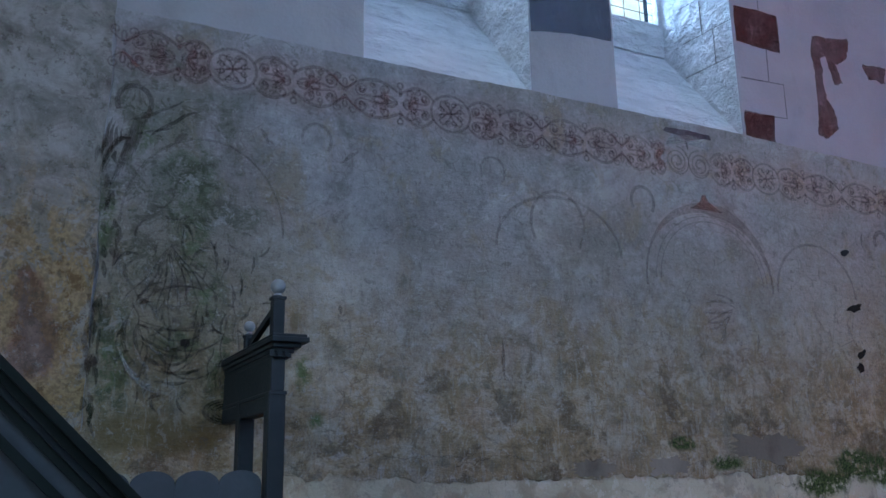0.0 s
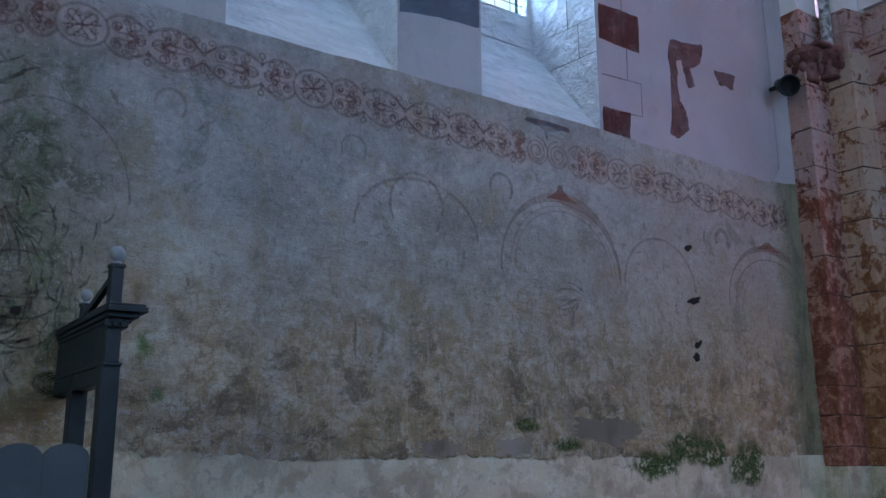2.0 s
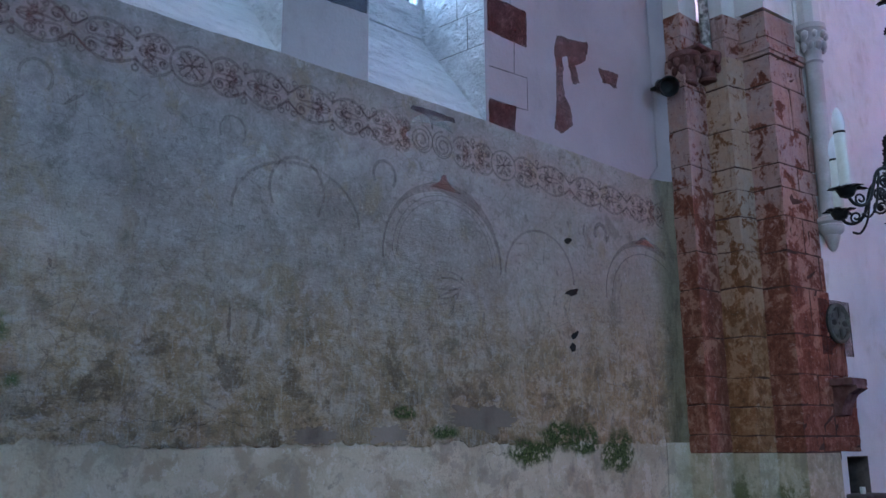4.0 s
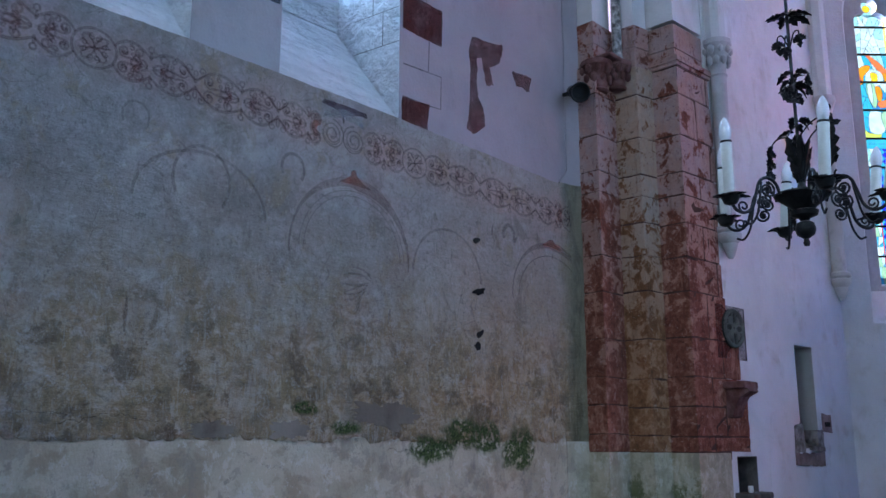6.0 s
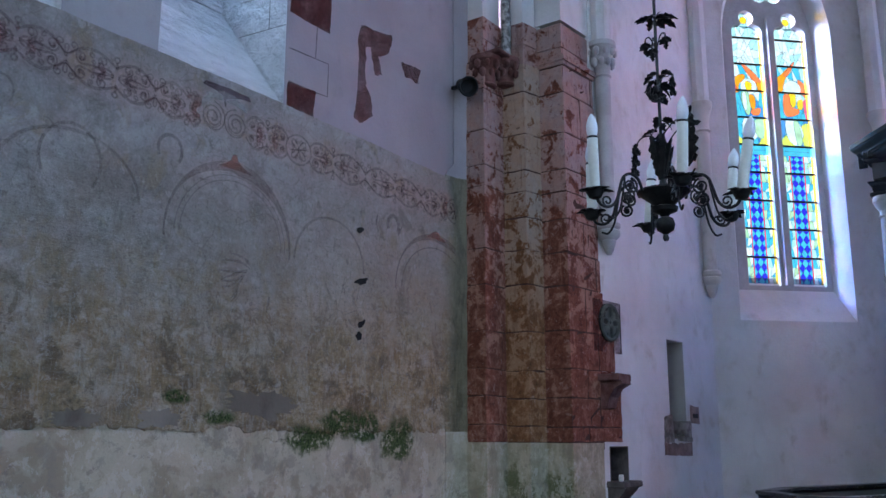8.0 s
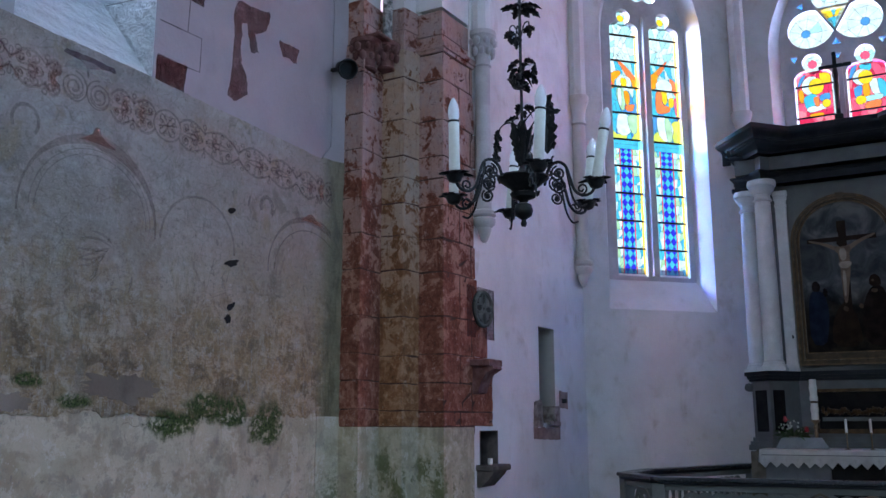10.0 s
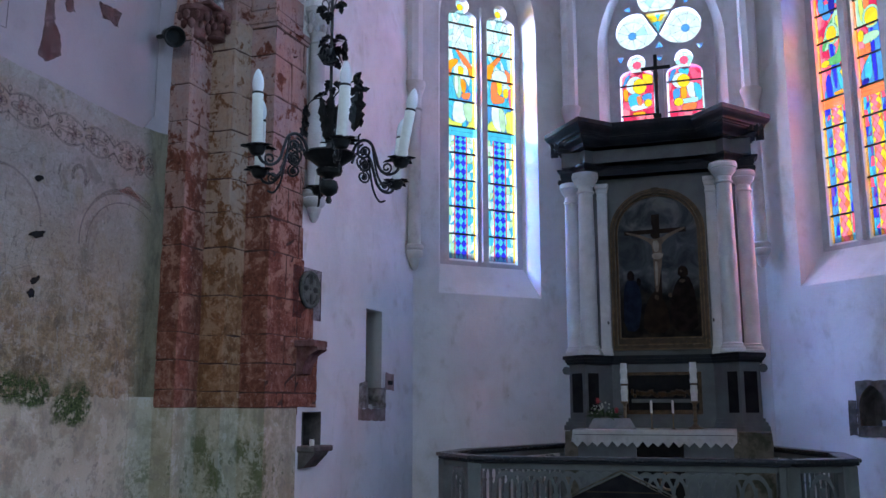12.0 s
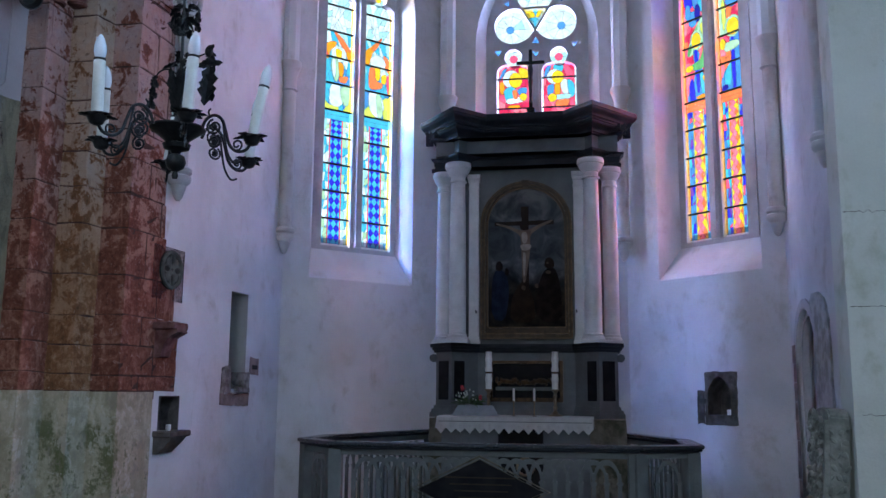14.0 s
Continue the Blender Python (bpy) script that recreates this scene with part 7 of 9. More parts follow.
TOWARDS = (-0.9, -0.45, 0.05)


def iron_leaf(base, direction, length, width, curl_by, parent=None, facing=(0.2, 0.3, 1), name="iron_leaf"):
    bm = bmesh.new()
    leaf(bm, base, direction, length, width, curl_by, rnd, facing)
    return part(name, solid_leaves(bm), IRON, parent or chandelier)


# a sheath of acanthus round the stem's foot, then smaller leaves up to the rose
for i in range(7):
    a = 0.9 * i
    iron_leaf((0.010 * math.cos(a), 0.010 * math.sin(a), 2.55 + 0.012 * (i % 3)), (0.18 * math.cos(a), 0.18 * math.sin(a), 1), rnd.uniform(0.13, 0.18), 0.024, -0.12)
for i in range(7):
    a = 1.1 * i + 0.4
    iron_leaf((0.012 * math.cos(a), 0.012 * math.sin(a), 2.73 + 0.012 * i), (math.cos(a), math.sin(a), rnd.uniform(-0.4, 0.5)), rnd.uniform(0.04, 0.055), 0.019, -0.7)
# a dense cluster over the rose
for i in range(12):
    a = 2.4 * i
    iron_leaf((0.012 * math.cos(a), 0.012 * math.sin(a), 2.89 + 0.008 * i), (math.cos(a), math.sin(a), rnd.uniform(-0.6, 0.7)), rnd.uniform(0.04, 0.062), 0.021, rnd.uniform(-0.9, -0.2))
# the crown above
for i in range(9):
    a = 2 * math.pi * i / 9
    iron_leaf((0.012 * math.cos(a), 0.012 * math.sin(a), 3.19 + 0.006 * (i % 3)), (math.cos(a), math.sin(a), rnd.uniform(-0.2, 0.4)), rnd.uniform(0.055, 0.075), 0.022, -0.5)


def twig(points):
    return part("twig", tube(bmesh.new(), smooth_path(points), 0.0028, 6), IRON, chandelier, "", True)


# a drooping spray on one side, a great curled acanthus leaf on the other
spray = twig([(0, 0.005, 2.70), (0, 0.04, 2.728), (0, 0.075, 2.728), (0, 0.098, 2.70), (0, 0.105, 2.63)])
for j in range(6):
    iron_leaf((0, 0.098 + 0.002 * j, 2.71 - 0.02 * j), (0.3 * (-1) ** j, 0.45 * (-1) ** j, -1), 0.045, 0.013, 0.2, spray, TOWARDS, "hanging_leaf")
big = twig([(0, -0.005, 2.62), (0, -0.03, 2.69), (0, -0.07, 2.735), (0, -0.105, 2.735)])
iron_leaf((0, -0.07, 2.735), (0, -0.75, 0.25), 0.075, 0.022, -0.6, big, TOWARDS, "hanging_leaf")
iron_leaf((0, -0.112, 2.735), (-0.1, 0.05, -1), 0.165, 0.038, 0.15, big, TOWARDS, "hanging_leaf")
iron_leaf((-0.01, -0.100, 2.700), (0.15, -0.25, -1), 0.10, 0.026, -0.1, big, TOWARDS, "hanging_leaf")
shoot = twig([(0, -0.005, 2.72), (0, -0.05, 2.765), (0, -0.10, 2.785)])
bm = bmesh.new()
bmesh.ops.create_icosphere(bm, subdivisions=2, radius=0.016, matrix=Matrix.Translation((0, -0.105, 2.79)) @ Matrix.Diagonal((1, 0.9, 1.3, 1)))
part("bud", bm, IRON, shoot, "", True)
for j in range(4):
    a = 1.57 * j
    iron_leaf((0, -0.095, 2.782), (math.cos(a), -0.9, math.sin(a) + 0.3), 0.045, 0.014, -0.3, shoot, TOWARDS)
drop = twig([(0, -0.005, 2.93), (0, -0.03, 2.965), (0, -0.055, 2.955), (0, -0.058, 2.90)])
for j in range(4):
    iron_leaf((0, -0.056, 2.945 - 0.018 * j), (0.3 * (-1) ** j, 0.3 * (-1) ** j, -1), 0.04, 0.012, 0.2, drop, TOWARDS, "hanging_leaf")
# three-lobed leaves on curled stalks
for y, dz in ((0.038, 0.0), (-0.042, 0.005), (0.012, -0.03)):
    stalk = twig([(0, 0, 3.06), (-0.01, 0.5 * y, 3.115), (-0.012, 0.95 * y, 3.115 + dz), (-0.012, y, 3.095 + dz)])
    for s, l in ((-0.8, 0.036), (0.0, 0.055), (0.8, 0.036)):
        iron_leaf((-0.012, y, 3.098 + dz), (0, s, -1), l, 0.013, 0.15, stalk, TOWARDS, "hanging_leaf")
flower = Matrix.Translation((-0.035, 0.005, 2.862)) @ pose(0, 0, 0, 75, 0, -45)
bm = bmesh.new()
for ring, (r, n) in enumerate(((0.042, 6), (0.028, 5))):
    for i in range(n):
        a = 2 * math.pi * (i + 0.5 * ring) / n
        leaf(bm, (0, 0, 0.004 * ring), (math.cos(a), math.sin(a), 0.25 + 0.3 * ring), r, 0.5 * r, 0.3, rnd)
bmesh.ops.create_icosphere(bm, subdivisions=1, radius=0.009, matrix=Matrix.Translation((0, 0, 0.012)))
solid_leaves(bm)
bmesh.ops.transform(bm, matrix=flower, verts=bm.verts)
part("iron_rose", bm, IRON, chandelier, "large iron rose")

# ---- on the chancel's north wall ----
medallion = thing("stone_medallion", "round grey carved medallion set in a red painted square", "medallion", (8.80, 3.50, 2.75))
M_W = wall_matrix((8.80, 3.496), (9.80, 3.436), CHANCEL)
M_W.translation = Vector((0, -0.004, 0))
part("red_square", plate(bmesh.new(), rect(-0.29, 0.27, -0.30, 0.22), -0.01, 0.006, M_W), PAINT_BLOCK, medallion, "worn red painted square")
bm = plate(bmesh.new(), circle(0, 0, 0.19, n=28)[:-1], -0.02, 0.028, M_W)
part("disc", bm, STONE_BLACK, medallion, "nearly black sunk ground of the disc")
bm = bmesh.new()
tube(bm, [M_W @ Vector((u, v, 0.032)) for u, v in circle(0, 0, 0.175, n=28)[:-1]], 0.02, 6, True)
part("rim", bm, STONE_GREEN, medallion, "raised grey-green rim", True)
bm = bmesh.new()
for k in range(4):
    a = radians(45 + 90 * k)
    for side in (1, -1):
        pts = [(0.155 * math.cos(a + side * (0.62 - 0.5 * math.sin(math.pi * t))) * (1 - 0.75 * math.sin(math.pi * t)), 0.155 * math.sin(a + side * (0.62 - 0.5 * math.sin(math.pi * t))) * (1 - 0.75 * math.sin(math.pi * t))) for t in (0.0, 0.12, 0.25, 0.38, 0.5)]
        tube(bm, [M_W @ Vector((u, v, 0.034)) for u, v in pts], 0.011, 6)
    plate(bm, [(0.03 * math.cos(a - 0.9), 0.03 * math.sin(a - 0.9)), (0.13 * math.cos(a - 0.32), 0.13 * math.sin(a - 0.32)), (0.14 * math.cos(a), 0.14 * math.sin(a)), (0.13 * math.cos(a + 0.32), 0.13 * math.sin(a + 0.32)), (0.03 * math.cos(a + 0.9), 0.03 * math.sin(a + 0.9))], 0.02, 0.037, M_W)
part("relief", bm, STONE_GREEN, medallion, "worn plain four-lobed relief")

bracket = thing("wall_bracket", "red-stained stone bracket projecting from the wall", "bracket", (8.74, 3.475, 2.0))
part("top_slab", a_box(-0.18, 0.12, -0.185, 0.05, 0.155, 0.225, 0.01), STONE_CAP, bracket)
bm = bmesh.new()
m = Matrix(((0, 0, 1, 0), (1, 0, 0, 0), (0, 1, 0, 0), (0, 0, 0, 1)))
plate(bm, [(0.05, -0.12), (-0.03, -0.10), (-0.06, 0.0), (-0.11, 0.08), (-0.20, 0.13), (-0.185, 0.165), (0.05, 0.165)], -0.13, 0.08, m)
part("corbel", bm, STONE_CAP, bracket)

aumbry = thing("wall_recess", "small dark recess in the pier with a projecting stone shelf", "niche", (8.86, 3.50, 1.2))
part("shelf", a_box(-0.18, 0.25, -0.18, 0.03, -0.06, 0.0, 0.012), STONE_DARK, aumbry)
m = Matrix(((0, 0, 1, 0), (1, 0, 0, 0), (0, 1, 0, 0), (0, 0, 0, 1)))
part("shelf_corbel", plate(bmesh.new(), [(0.03, -0.22), (-0.04, -0.21), (-0.16, -0.09), (-0.18, -0.06), (0.03, -0.06)], -0.16, 0.14, m), STONE_DARK, aumbry)
part("lime_cup", turned(bmesh.new(), [(0.02, 0.0), (0.026, 0.02), (0.024, 0.06), (0.02, 0.062)], -0.06, -0.09, 12), WAX, aumbry, "small white cup", True)

STONE_RUBBLE = plain("broken_rubble", (0.13, 0.11, 0.095), (0.33, 0.30, 0.275), 11, 50, 0.9, relief=0.8, dist=0.02)
slit = thing("slit_sill", "broken stone sill and blocks below the tall wall niche", "sill", (10.337, 3.404, 1.5))
M_SL = wall_matrix((10.2, 3.41), (11.2, 3.348), CHANCEL)
M_SL.translation = Vector((0, 0, 0))
def chipped(pts, step, size, seed):
    """A broken stone's outline."""
    out = []
    for i, (x0, z0) in enumerate(pts):
        x1, z1 = pts[(i + 1) % len(pts)]
        k = max(2, int(math.hypot(x1 - x0, z1 - z0) / step))
        for q in range(k):
            p = Vector((x0 + (x1 - x0) * q / k, z0 + (z1 - z0) * q / k, seed))
            out.append((p.x + size * noise.noise(p * 14), p.y + size * noise.noise(p * 14 + Vector((4, 4, 4)))))
    return out


part("sill_stone", plate(bmesh.new(), chipped([(-0.36, -0.07), (0.32, -0.09), (0.33, 0.06), (-0.10, 0.05), (-0.36, 0.06)], 0.05, 0.02, 1), -0.06, 0.010, M_SL), STONE_WARM, slit, "brick-red lower sill stone")
part("jamb_stone", plate(bmesh.new(), chipped([(-0.36, 0.06), (-0.14, 0.06), (-0.13, 0.26), (-0.18, 0.36), (-0.34, 0.34)], 0.05, 0.02, 2), -0.20, 0.014, M_SL), STONE_RUBBLE, slit)
part("jamb_stone", plate(bmesh.new(), chipped([(0.18, 0.08), (0.34, 0.08), (0.34, 0.30), (0.20, 0.30)], 0.05, 0.015, 3), -0.20, 0.008, M_SL), STONE_RUBBLE, slit)
part("sill_slab", plate(bmesh.new(), chipped([(-0.14, 0.06), (0.34, 0.06), (0.34, 0.16), (0.02, 0.14), (-0.14, 0.20)], 0.05, 0.015, 4), -0.30, -0.02, M_SL), STONE_MOSS, slit, "dark broken slab in the sill")
part("ledge", plate(bmesh.new(), chipped([(-0.02, 0.08), (0.30, 0.07), (0.30, 0.11), (-0.02, 0.13)], 0.06, 0.01, 5), -0.1, 0.035, M_SL), STONE_RUBBLE, slit)
part("side_block", plate(bmesh.new(), chipped([(0.34, 0.28), (0.56, 0.27), (0.56, 0.46), (0.34, 0.48)], 0.06, 0.01, 6), -0.02, 0.014, M_SL), STONE_WARM, slit)
# flat black plate in place of the shade in a peg hole
part("peg_hole_shade", plate(bmesh.new(), rect(0.38, 0.52, 0.335, 0.385), -0.01, 0.017, M_SL), HOLE_SHADE, slit)

# ---- on the south side of the chancel ----
niche = thing("niche_frame", "dark stone frame round a small pointed niche", "niche")
bm = bmesh.new()
outer, hole = ragged([(1.23, 1.22), (1.24, 1.87), (1.71, 1.87), (1.70, 1.22)], 0.03, 0.014, 5.0), pointed(1.27, 1.61, 1.34, 1.55, 0.27)
rims = []
for d in (0.012, -0.02):
    edges, mine = [], []
    for loop in (outer, hole):
        vs = [bm.verts.new(M_SE @ Vector((u, v, d))) for u, v in loop]
        mine.append(vs)
        edges += [bm.edges.new((vs[i], vs[(i + 1) % len(vs)])) for i in range(len(vs))]
    bmesh.ops.triangle_fill(bm, use_beauty=True, edges=edges)
    rims.append(mine)
for a, b in zip(*rims):
    for i in range(len(a)):
        bm.faces.new((a[i], a[(i + 1) % len(a)], b[(i + 1) % len(a)], b[i]))
STONE_BROWN = plain("brown_stone", (0.065, 0.056, 0.042), (0.15, 0.13, 0.105), 9, 45, 0.9, relief=0.6, dist=0.015)
part("surround", bm, STONE_BROWN, niche)
part("side_stone", plate(bmesh.new(), ragged([(1.11, 1.23), (1.12, 1.64), (1.222, 1.64), (1.222, 1.23)], 0.03, 0.012, 7.0), -0.02, 0.009, M_SE), STONE_BROWN, niche)
cup = thing("small_cup", "small white cup standing in the niche", "cup", at(M_SE, 1.52, 1.34, -0.08))
part("bowl", turned(bmesh.new(), [(0.022, 0.0), (0.03, 0.01), (0.024, 0.03), (0.032, 0.07), (0.028, 0.07)], 0, 0, 14), WAX, cup, "", True)

def arched(u0, u1, z0, spring, rise):
    """A round-headed outline."""
    return [(u1, z0)] + circle((u0 + u1) / 2, spring, (u1 - u0) / 2, 0, 180, 24, 2 * rise / (u1 - u0)) + [(u0, z0)]


doorway = thing("stone_doorway", "weathered grey stone surround of an old round-arched doorway", "doorway")
for d0, d1, o, w in ((-0.02, 0.010, -0.11, 0.11), (-0.13, -0.05, 0.0, 0.07), (-0.24, -0.16, 0.05, 0.07)):
    outer, hole = arched(0.28 + o, 1.22 - o, 0.3, 1.95, 0.55 - o), arched(0.28 + o + w, 1.22 - o - w, 0.3, 1.95, 0.55 - o - w)
    bm = bmesh.new()
    for d in (d1, d0):
        a = [bm.verts.new(M_CS @ Vector((u, v, d))) for u, v in outer]
        b = [bm.verts.new(M_CS @ Vector((u, v, d))) for u, v in hole]
        for i in range(len(a) - 1):
            bm.faces.new((a[i], a[i + 1], b[i + 1], b[i]))
    bm.verts.ensure_lookup_table()
    n = len(outer)
    for base in (0, n):
        for i in range(n - 1):
            bm.faces.new((bm.verts[base + i], bm.verts[base + i + 1], bm.verts[2 * n + base + i + 1], bm.verts[2 * n + base + i]))
    part("moulding", bm, STONE_PALE, doorway)
for k in range(8):
    part("jamb_stone", plate(bmesh.new(), [(0.135 - 0.03 * (k % 3 == 1), 0.47 + 0.21 * k), (0.275, 0.47 + 0.21 * k), (0.278, 0.675 + 0.21 * k), (0.145 - 0.02 * (k % 2), 0.67 + 0.21 * k)], 0.0, 0.0135, M_CS), STONE_WARM, doorway, "dark red-stained jamb stone")
STONE_REPAIR = plain("lichened_stone", (0.27, 0.275, 0.245), (0.47, 0.475, 0.45), 7, 45, 0.9, relief=0.45, dist=0.012)
repair = [(1.24, 0.35), (1.72, 0.3), (1.80, 0.9), (1.83, 1.5), (1.84, 2.0), (1.80, 2.32), (1.66, 2.52), (1.46, 2.62), (1.24, 2.60), (1.08, 2.54), (1.20, 2.36), (1.24, 2.1)]
bm = plate(bmesh.new(), ragged(repair, 0.06, 0.025, 9.0), -0.01, 0.022, M_CS)
part("repair_stone", bm, STONE_REPAIR, doorway, "grey lichened stone beside the opening")

slab_stone = thing("grave_slab", "worn grey grave slab with knobbly carving leaning on the pier", "grave slab", (8.14, -2.315, 0.16))
mg = pose(0, 0, 0, 3.5, 0, 0) @ Matrix(((1, 0, 0, 0), (0, 0, 1, 0), (0, 1, 0, 0), (0, 0, 0, 1)))
W3 = 0.62
outline = [(0.0, 0.0), (W3, 0.0), (W3, 1.16), (0.58, 1.26), (0.48, 1.32), (0.2, 1.335), (0.06, 1.32), (0.0, 1.27)]
bm = plate(bmesh.new(), outline, -0.16, 0.0, mg)
bmesh.ops.bevel(bm, geom=list(bm.edges), offset=0.015, segments=2, affect="EDGES")
part("slab", bm, SLAB_STONE, slab_stone)
rnd = random.Random(31)
bm = bmesh.new()
for row in range(5):
    for side in (1, -1):
        cu, cv, r = 0.34 + side * 0.13, 0.16 + 0.25 * row + (0.06 if side > 0 else 0.0), 0.095
        tube(bm, [mg @ Vector((cu + r * (1 - 0.7 * i / 16) * math.cos(side * 0.5 * i), cv + r * (1 - 0.7 * i / 16) * math.sin(0.5 * i), 0.012)) for i in range(17)], [0.026 - 0.0006 * i for i in range(17)], 6)
for col in range(6):
    for row in range(14):
        u, v = 0.10 + 0.092 * col + rnd.uniform(-0.03, 0.03), 0.07 + 0.088 * row + rnd.uniform(-0.03, 0.03)
        bmesh.ops.create_icosphere(bm, subdivisions=1, radius=1.0, matrix=mg @ Matrix.Translation((u, v, 0.002)) @ Matrix.Rotation(rnd.uniform(-0.9, 0.9), 4, "Z") @ Matrix.Diagonal((rnd.uniform(0.014, 0.030), rnd.uniform(0.024, 0.055), rnd.uniform(0.025, 0.045), 1)))
for row in range(13):
    # the same foliage runs round the slab's edge
    for col in range(3):
        v, d = 0.10 + 0.088 * row + rnd.uniform(-0.02, 0.02), -0.03 - 0.05 * col + rnd.uniform(-0.012, 0.012)
        bmesh.ops.create_icosphere(bm, subdivisions=1, radius=1.0, matrix=mg @ Matrix.Translation((0.002, v, d)) @ Matrix.Rotation(rnd.uniform(-0.9, 0.9), 4, "X") @ Matrix.Diagonal((0.022, rnd.uniform(0.018, 0.046), rnd.uniform(0.014, 0.028), 1)))
part("carving", bm, SLAB_STONE, slab_stone, "knobbly worn relief carving", True)
part("edge_band", plate(bmesh.new(), [(0.015, 0.02), (0.055, 0.02), (0.055, 1.24), (0.015, 1.24)], 0.0, 0.025, mg), SLAB_STONE, slab_stone, "plain raised border")

# ---- the communion rail ----
rail = thing("communion_rail", "grey painted wooden communion rail with pointed-arch balusters round the altar", "railing", (0, 0, 0.16))
RAIL = [(11.7, 1.42), (9.88, 2.14), (9.20, 2.16), (8.68, 1.71), (8.84, -0.98), (9.12, -1.47), (10.10, -1.46), (11.5, -0.92)]
ZR = 1.14 - 0.16
SPACE = 0.112
half = SPACE / 2
stem = 0.018
side = [(stem + 0.006, 0.02), (stem + 0.006, 0.10), (stem, 0.12), (stem, 0.60), (stem + 0.009, 0.61), (stem + 0.009, 0.628), (stem - 0.004, 0.64), (stem - 0.006, 0.72)]
outline = side + [(-u, v) for u, v in side[::-1]]
me_bal = None
hub = Vector((9.9, 0.3))
for (x0, y0), (x1, y1) in zip(RAIL, RAIL[1:]):
    a, b = Vector((x0, y0)), Vector((x1, y1))
    d = (b - a).normalized()
    nrm = Vector((-d.y, d.x))
    if nrm.dot((a + b) / 2 - hub) < 0:
        nrm = -nrm
    length = (b - a).length
    turn = Matrix(((d.x, nrm.x, 0, a.x), (d.y, nrm.y, 0, a.y), (0, 0, 1, 0), (0, 0, 0, 1)))
    part("handrail", a_box(-0.03, length + 0.03, -0.07, 0.09, ZR - 0.035, ZR, 0.008, m=turn), HANDRAIL, rail, "dark flat handrail")
    part("rail_moulding", a_box(0, length, -0.03, 0.075, ZR - 0.06, ZR - 0.036, 0.006, m=turn), WOOD_SLATE, rail)
    part("fascia", a_box(0, length, -0.02, 0.035, ZR - 0.115, ZR - 0.061, 0.003, m=turn), WOOD_RAIL, rail)
    part("foot_rail", a_box(0, length, -0.03, 0.04, 0.0, 0.12, 0.005, m=turn), WOOD_RAIL, rail)
    part("corner_post", a_box(-0.06, 0.06, -0.05, 0.05, 0.0, ZR - 0.06, 0.006, m=turn), WOOD_RAIL, rail)
    part("post", a_box(length - 0.10, length - 0.02, -0.045, 0.045, 0.0, ZR - 0.06, 0.006, m=turn), WOOD_RAIL, rail)
    count = int((length - 0.20) / SPACE)
    start = (length - 0.02 - count * SPACE) / 2 + 0.01
    if me_bal is None:
        first = part("baluster", plate(bmesh.new(), outline, -0.010, 0.010, Matrix(((1, 0, 0, 0), (0, 0, -1, 0), (0, 1, 0, 0), (0, 0, 0, 1)))), WOOD_RAIL, rail)
        me_bal = first.data
        rib = circle(0, 0.655, SPACE + 0.004, 0, 180, 16, 0.188 / SPACE) + circle(0, 0.655, SPACE - 0.017, 180, 0, 16, 0.168 / SPACE)
        second = part("arch_rib", plate(bmesh.new(), rib, -0.007, 0.007, Matrix(((1, 0, 0, 0), (0, 0, -1, 0), (0, 1, 0, 0), (0, 0, 0, 1)))), WOOD_RAIL, rail)
        me_rib = second.data
        bpy.data.objects.remove(second)
        bpy.data.objects.remove(first)
    for k in range(count):
        shared("baluster", me_bal, rail, turn @ Matrix.Translation((start + (k + 0.5) * SPACE, 0, 0.09)) @ Matrix.Diagonal((1, 1, 0.90, 1)))
        if 0 < k < count - 1:
            shared("arch_rib", me_rib, rail, turn @ Matrix.Translation((start + (k + 0.5) * SPACE, 0.003 * (k % 3 - 1), 0.09)) @ Matrix.Diagonal((1, 1, 0.90, 1)))
ring = tagged(part("brass_ring", tube(bmesh.new(), [(8.95, 0.02 + 0.075 * math.cos(a), 0.93 + 0.075 * math.sin(a)) for a in [2 * math.pi * i / 20 for i in range(20)]], 0.012, 7, True), BRASS), "gilded ring ornament hanging behind the rail", "ornament")

# the lozenge-shaped coat-of-arms board before the rail
board = thing("lozenge_board", "black lozenge-shaped memorial board with a dark framed edge", "memorial board", (8.40, 0.362, 0.0))
mb = Matrix(((0, 0, -1, 0), (-1, 0, 0, 0), (0, 1, 0, 0), (0, 0, 0, 1)))
W2, C2 = 0.60, 0.768
lozenge = [(-W2, C2), (0, C2 - 0.288), (W2, C2), (0, C2 + 0.288)]
part("panel", plate(bmesh.new(), [(u * 0.9, C2 + (v - C2) * 0.9) for u, v in lozenge], -0.02, 0.004, mb), PANEL_BLACK, board)
bm = bmesh.new()
for sc, w in ((0.982, 0.011), (0.90, 0.005)):
    tube(bm, [mb @ Vector((u * sc, C2 + (v - C2) * sc, 0.006)) for u, v in lozenge], w, 6, True)
part("frame", bm, STONE_MOSS, board, "dark worn frame")
for k in range(5):
    part("text_bar", plate(bmesh.new(), rect(-0.30 + 0.04 * k, 0.30 - 0.03 * k, C2 + 0.10 - 0.055 * k, C2 + 0.112 - 0.055 * k), 0.004, 0.0055, mb), FAINT_GILT, board)
part("stand", a_box(0.02, 0.06, -0.03, 0.03, 0.0, 0.72), WOOD_GREEN, board)

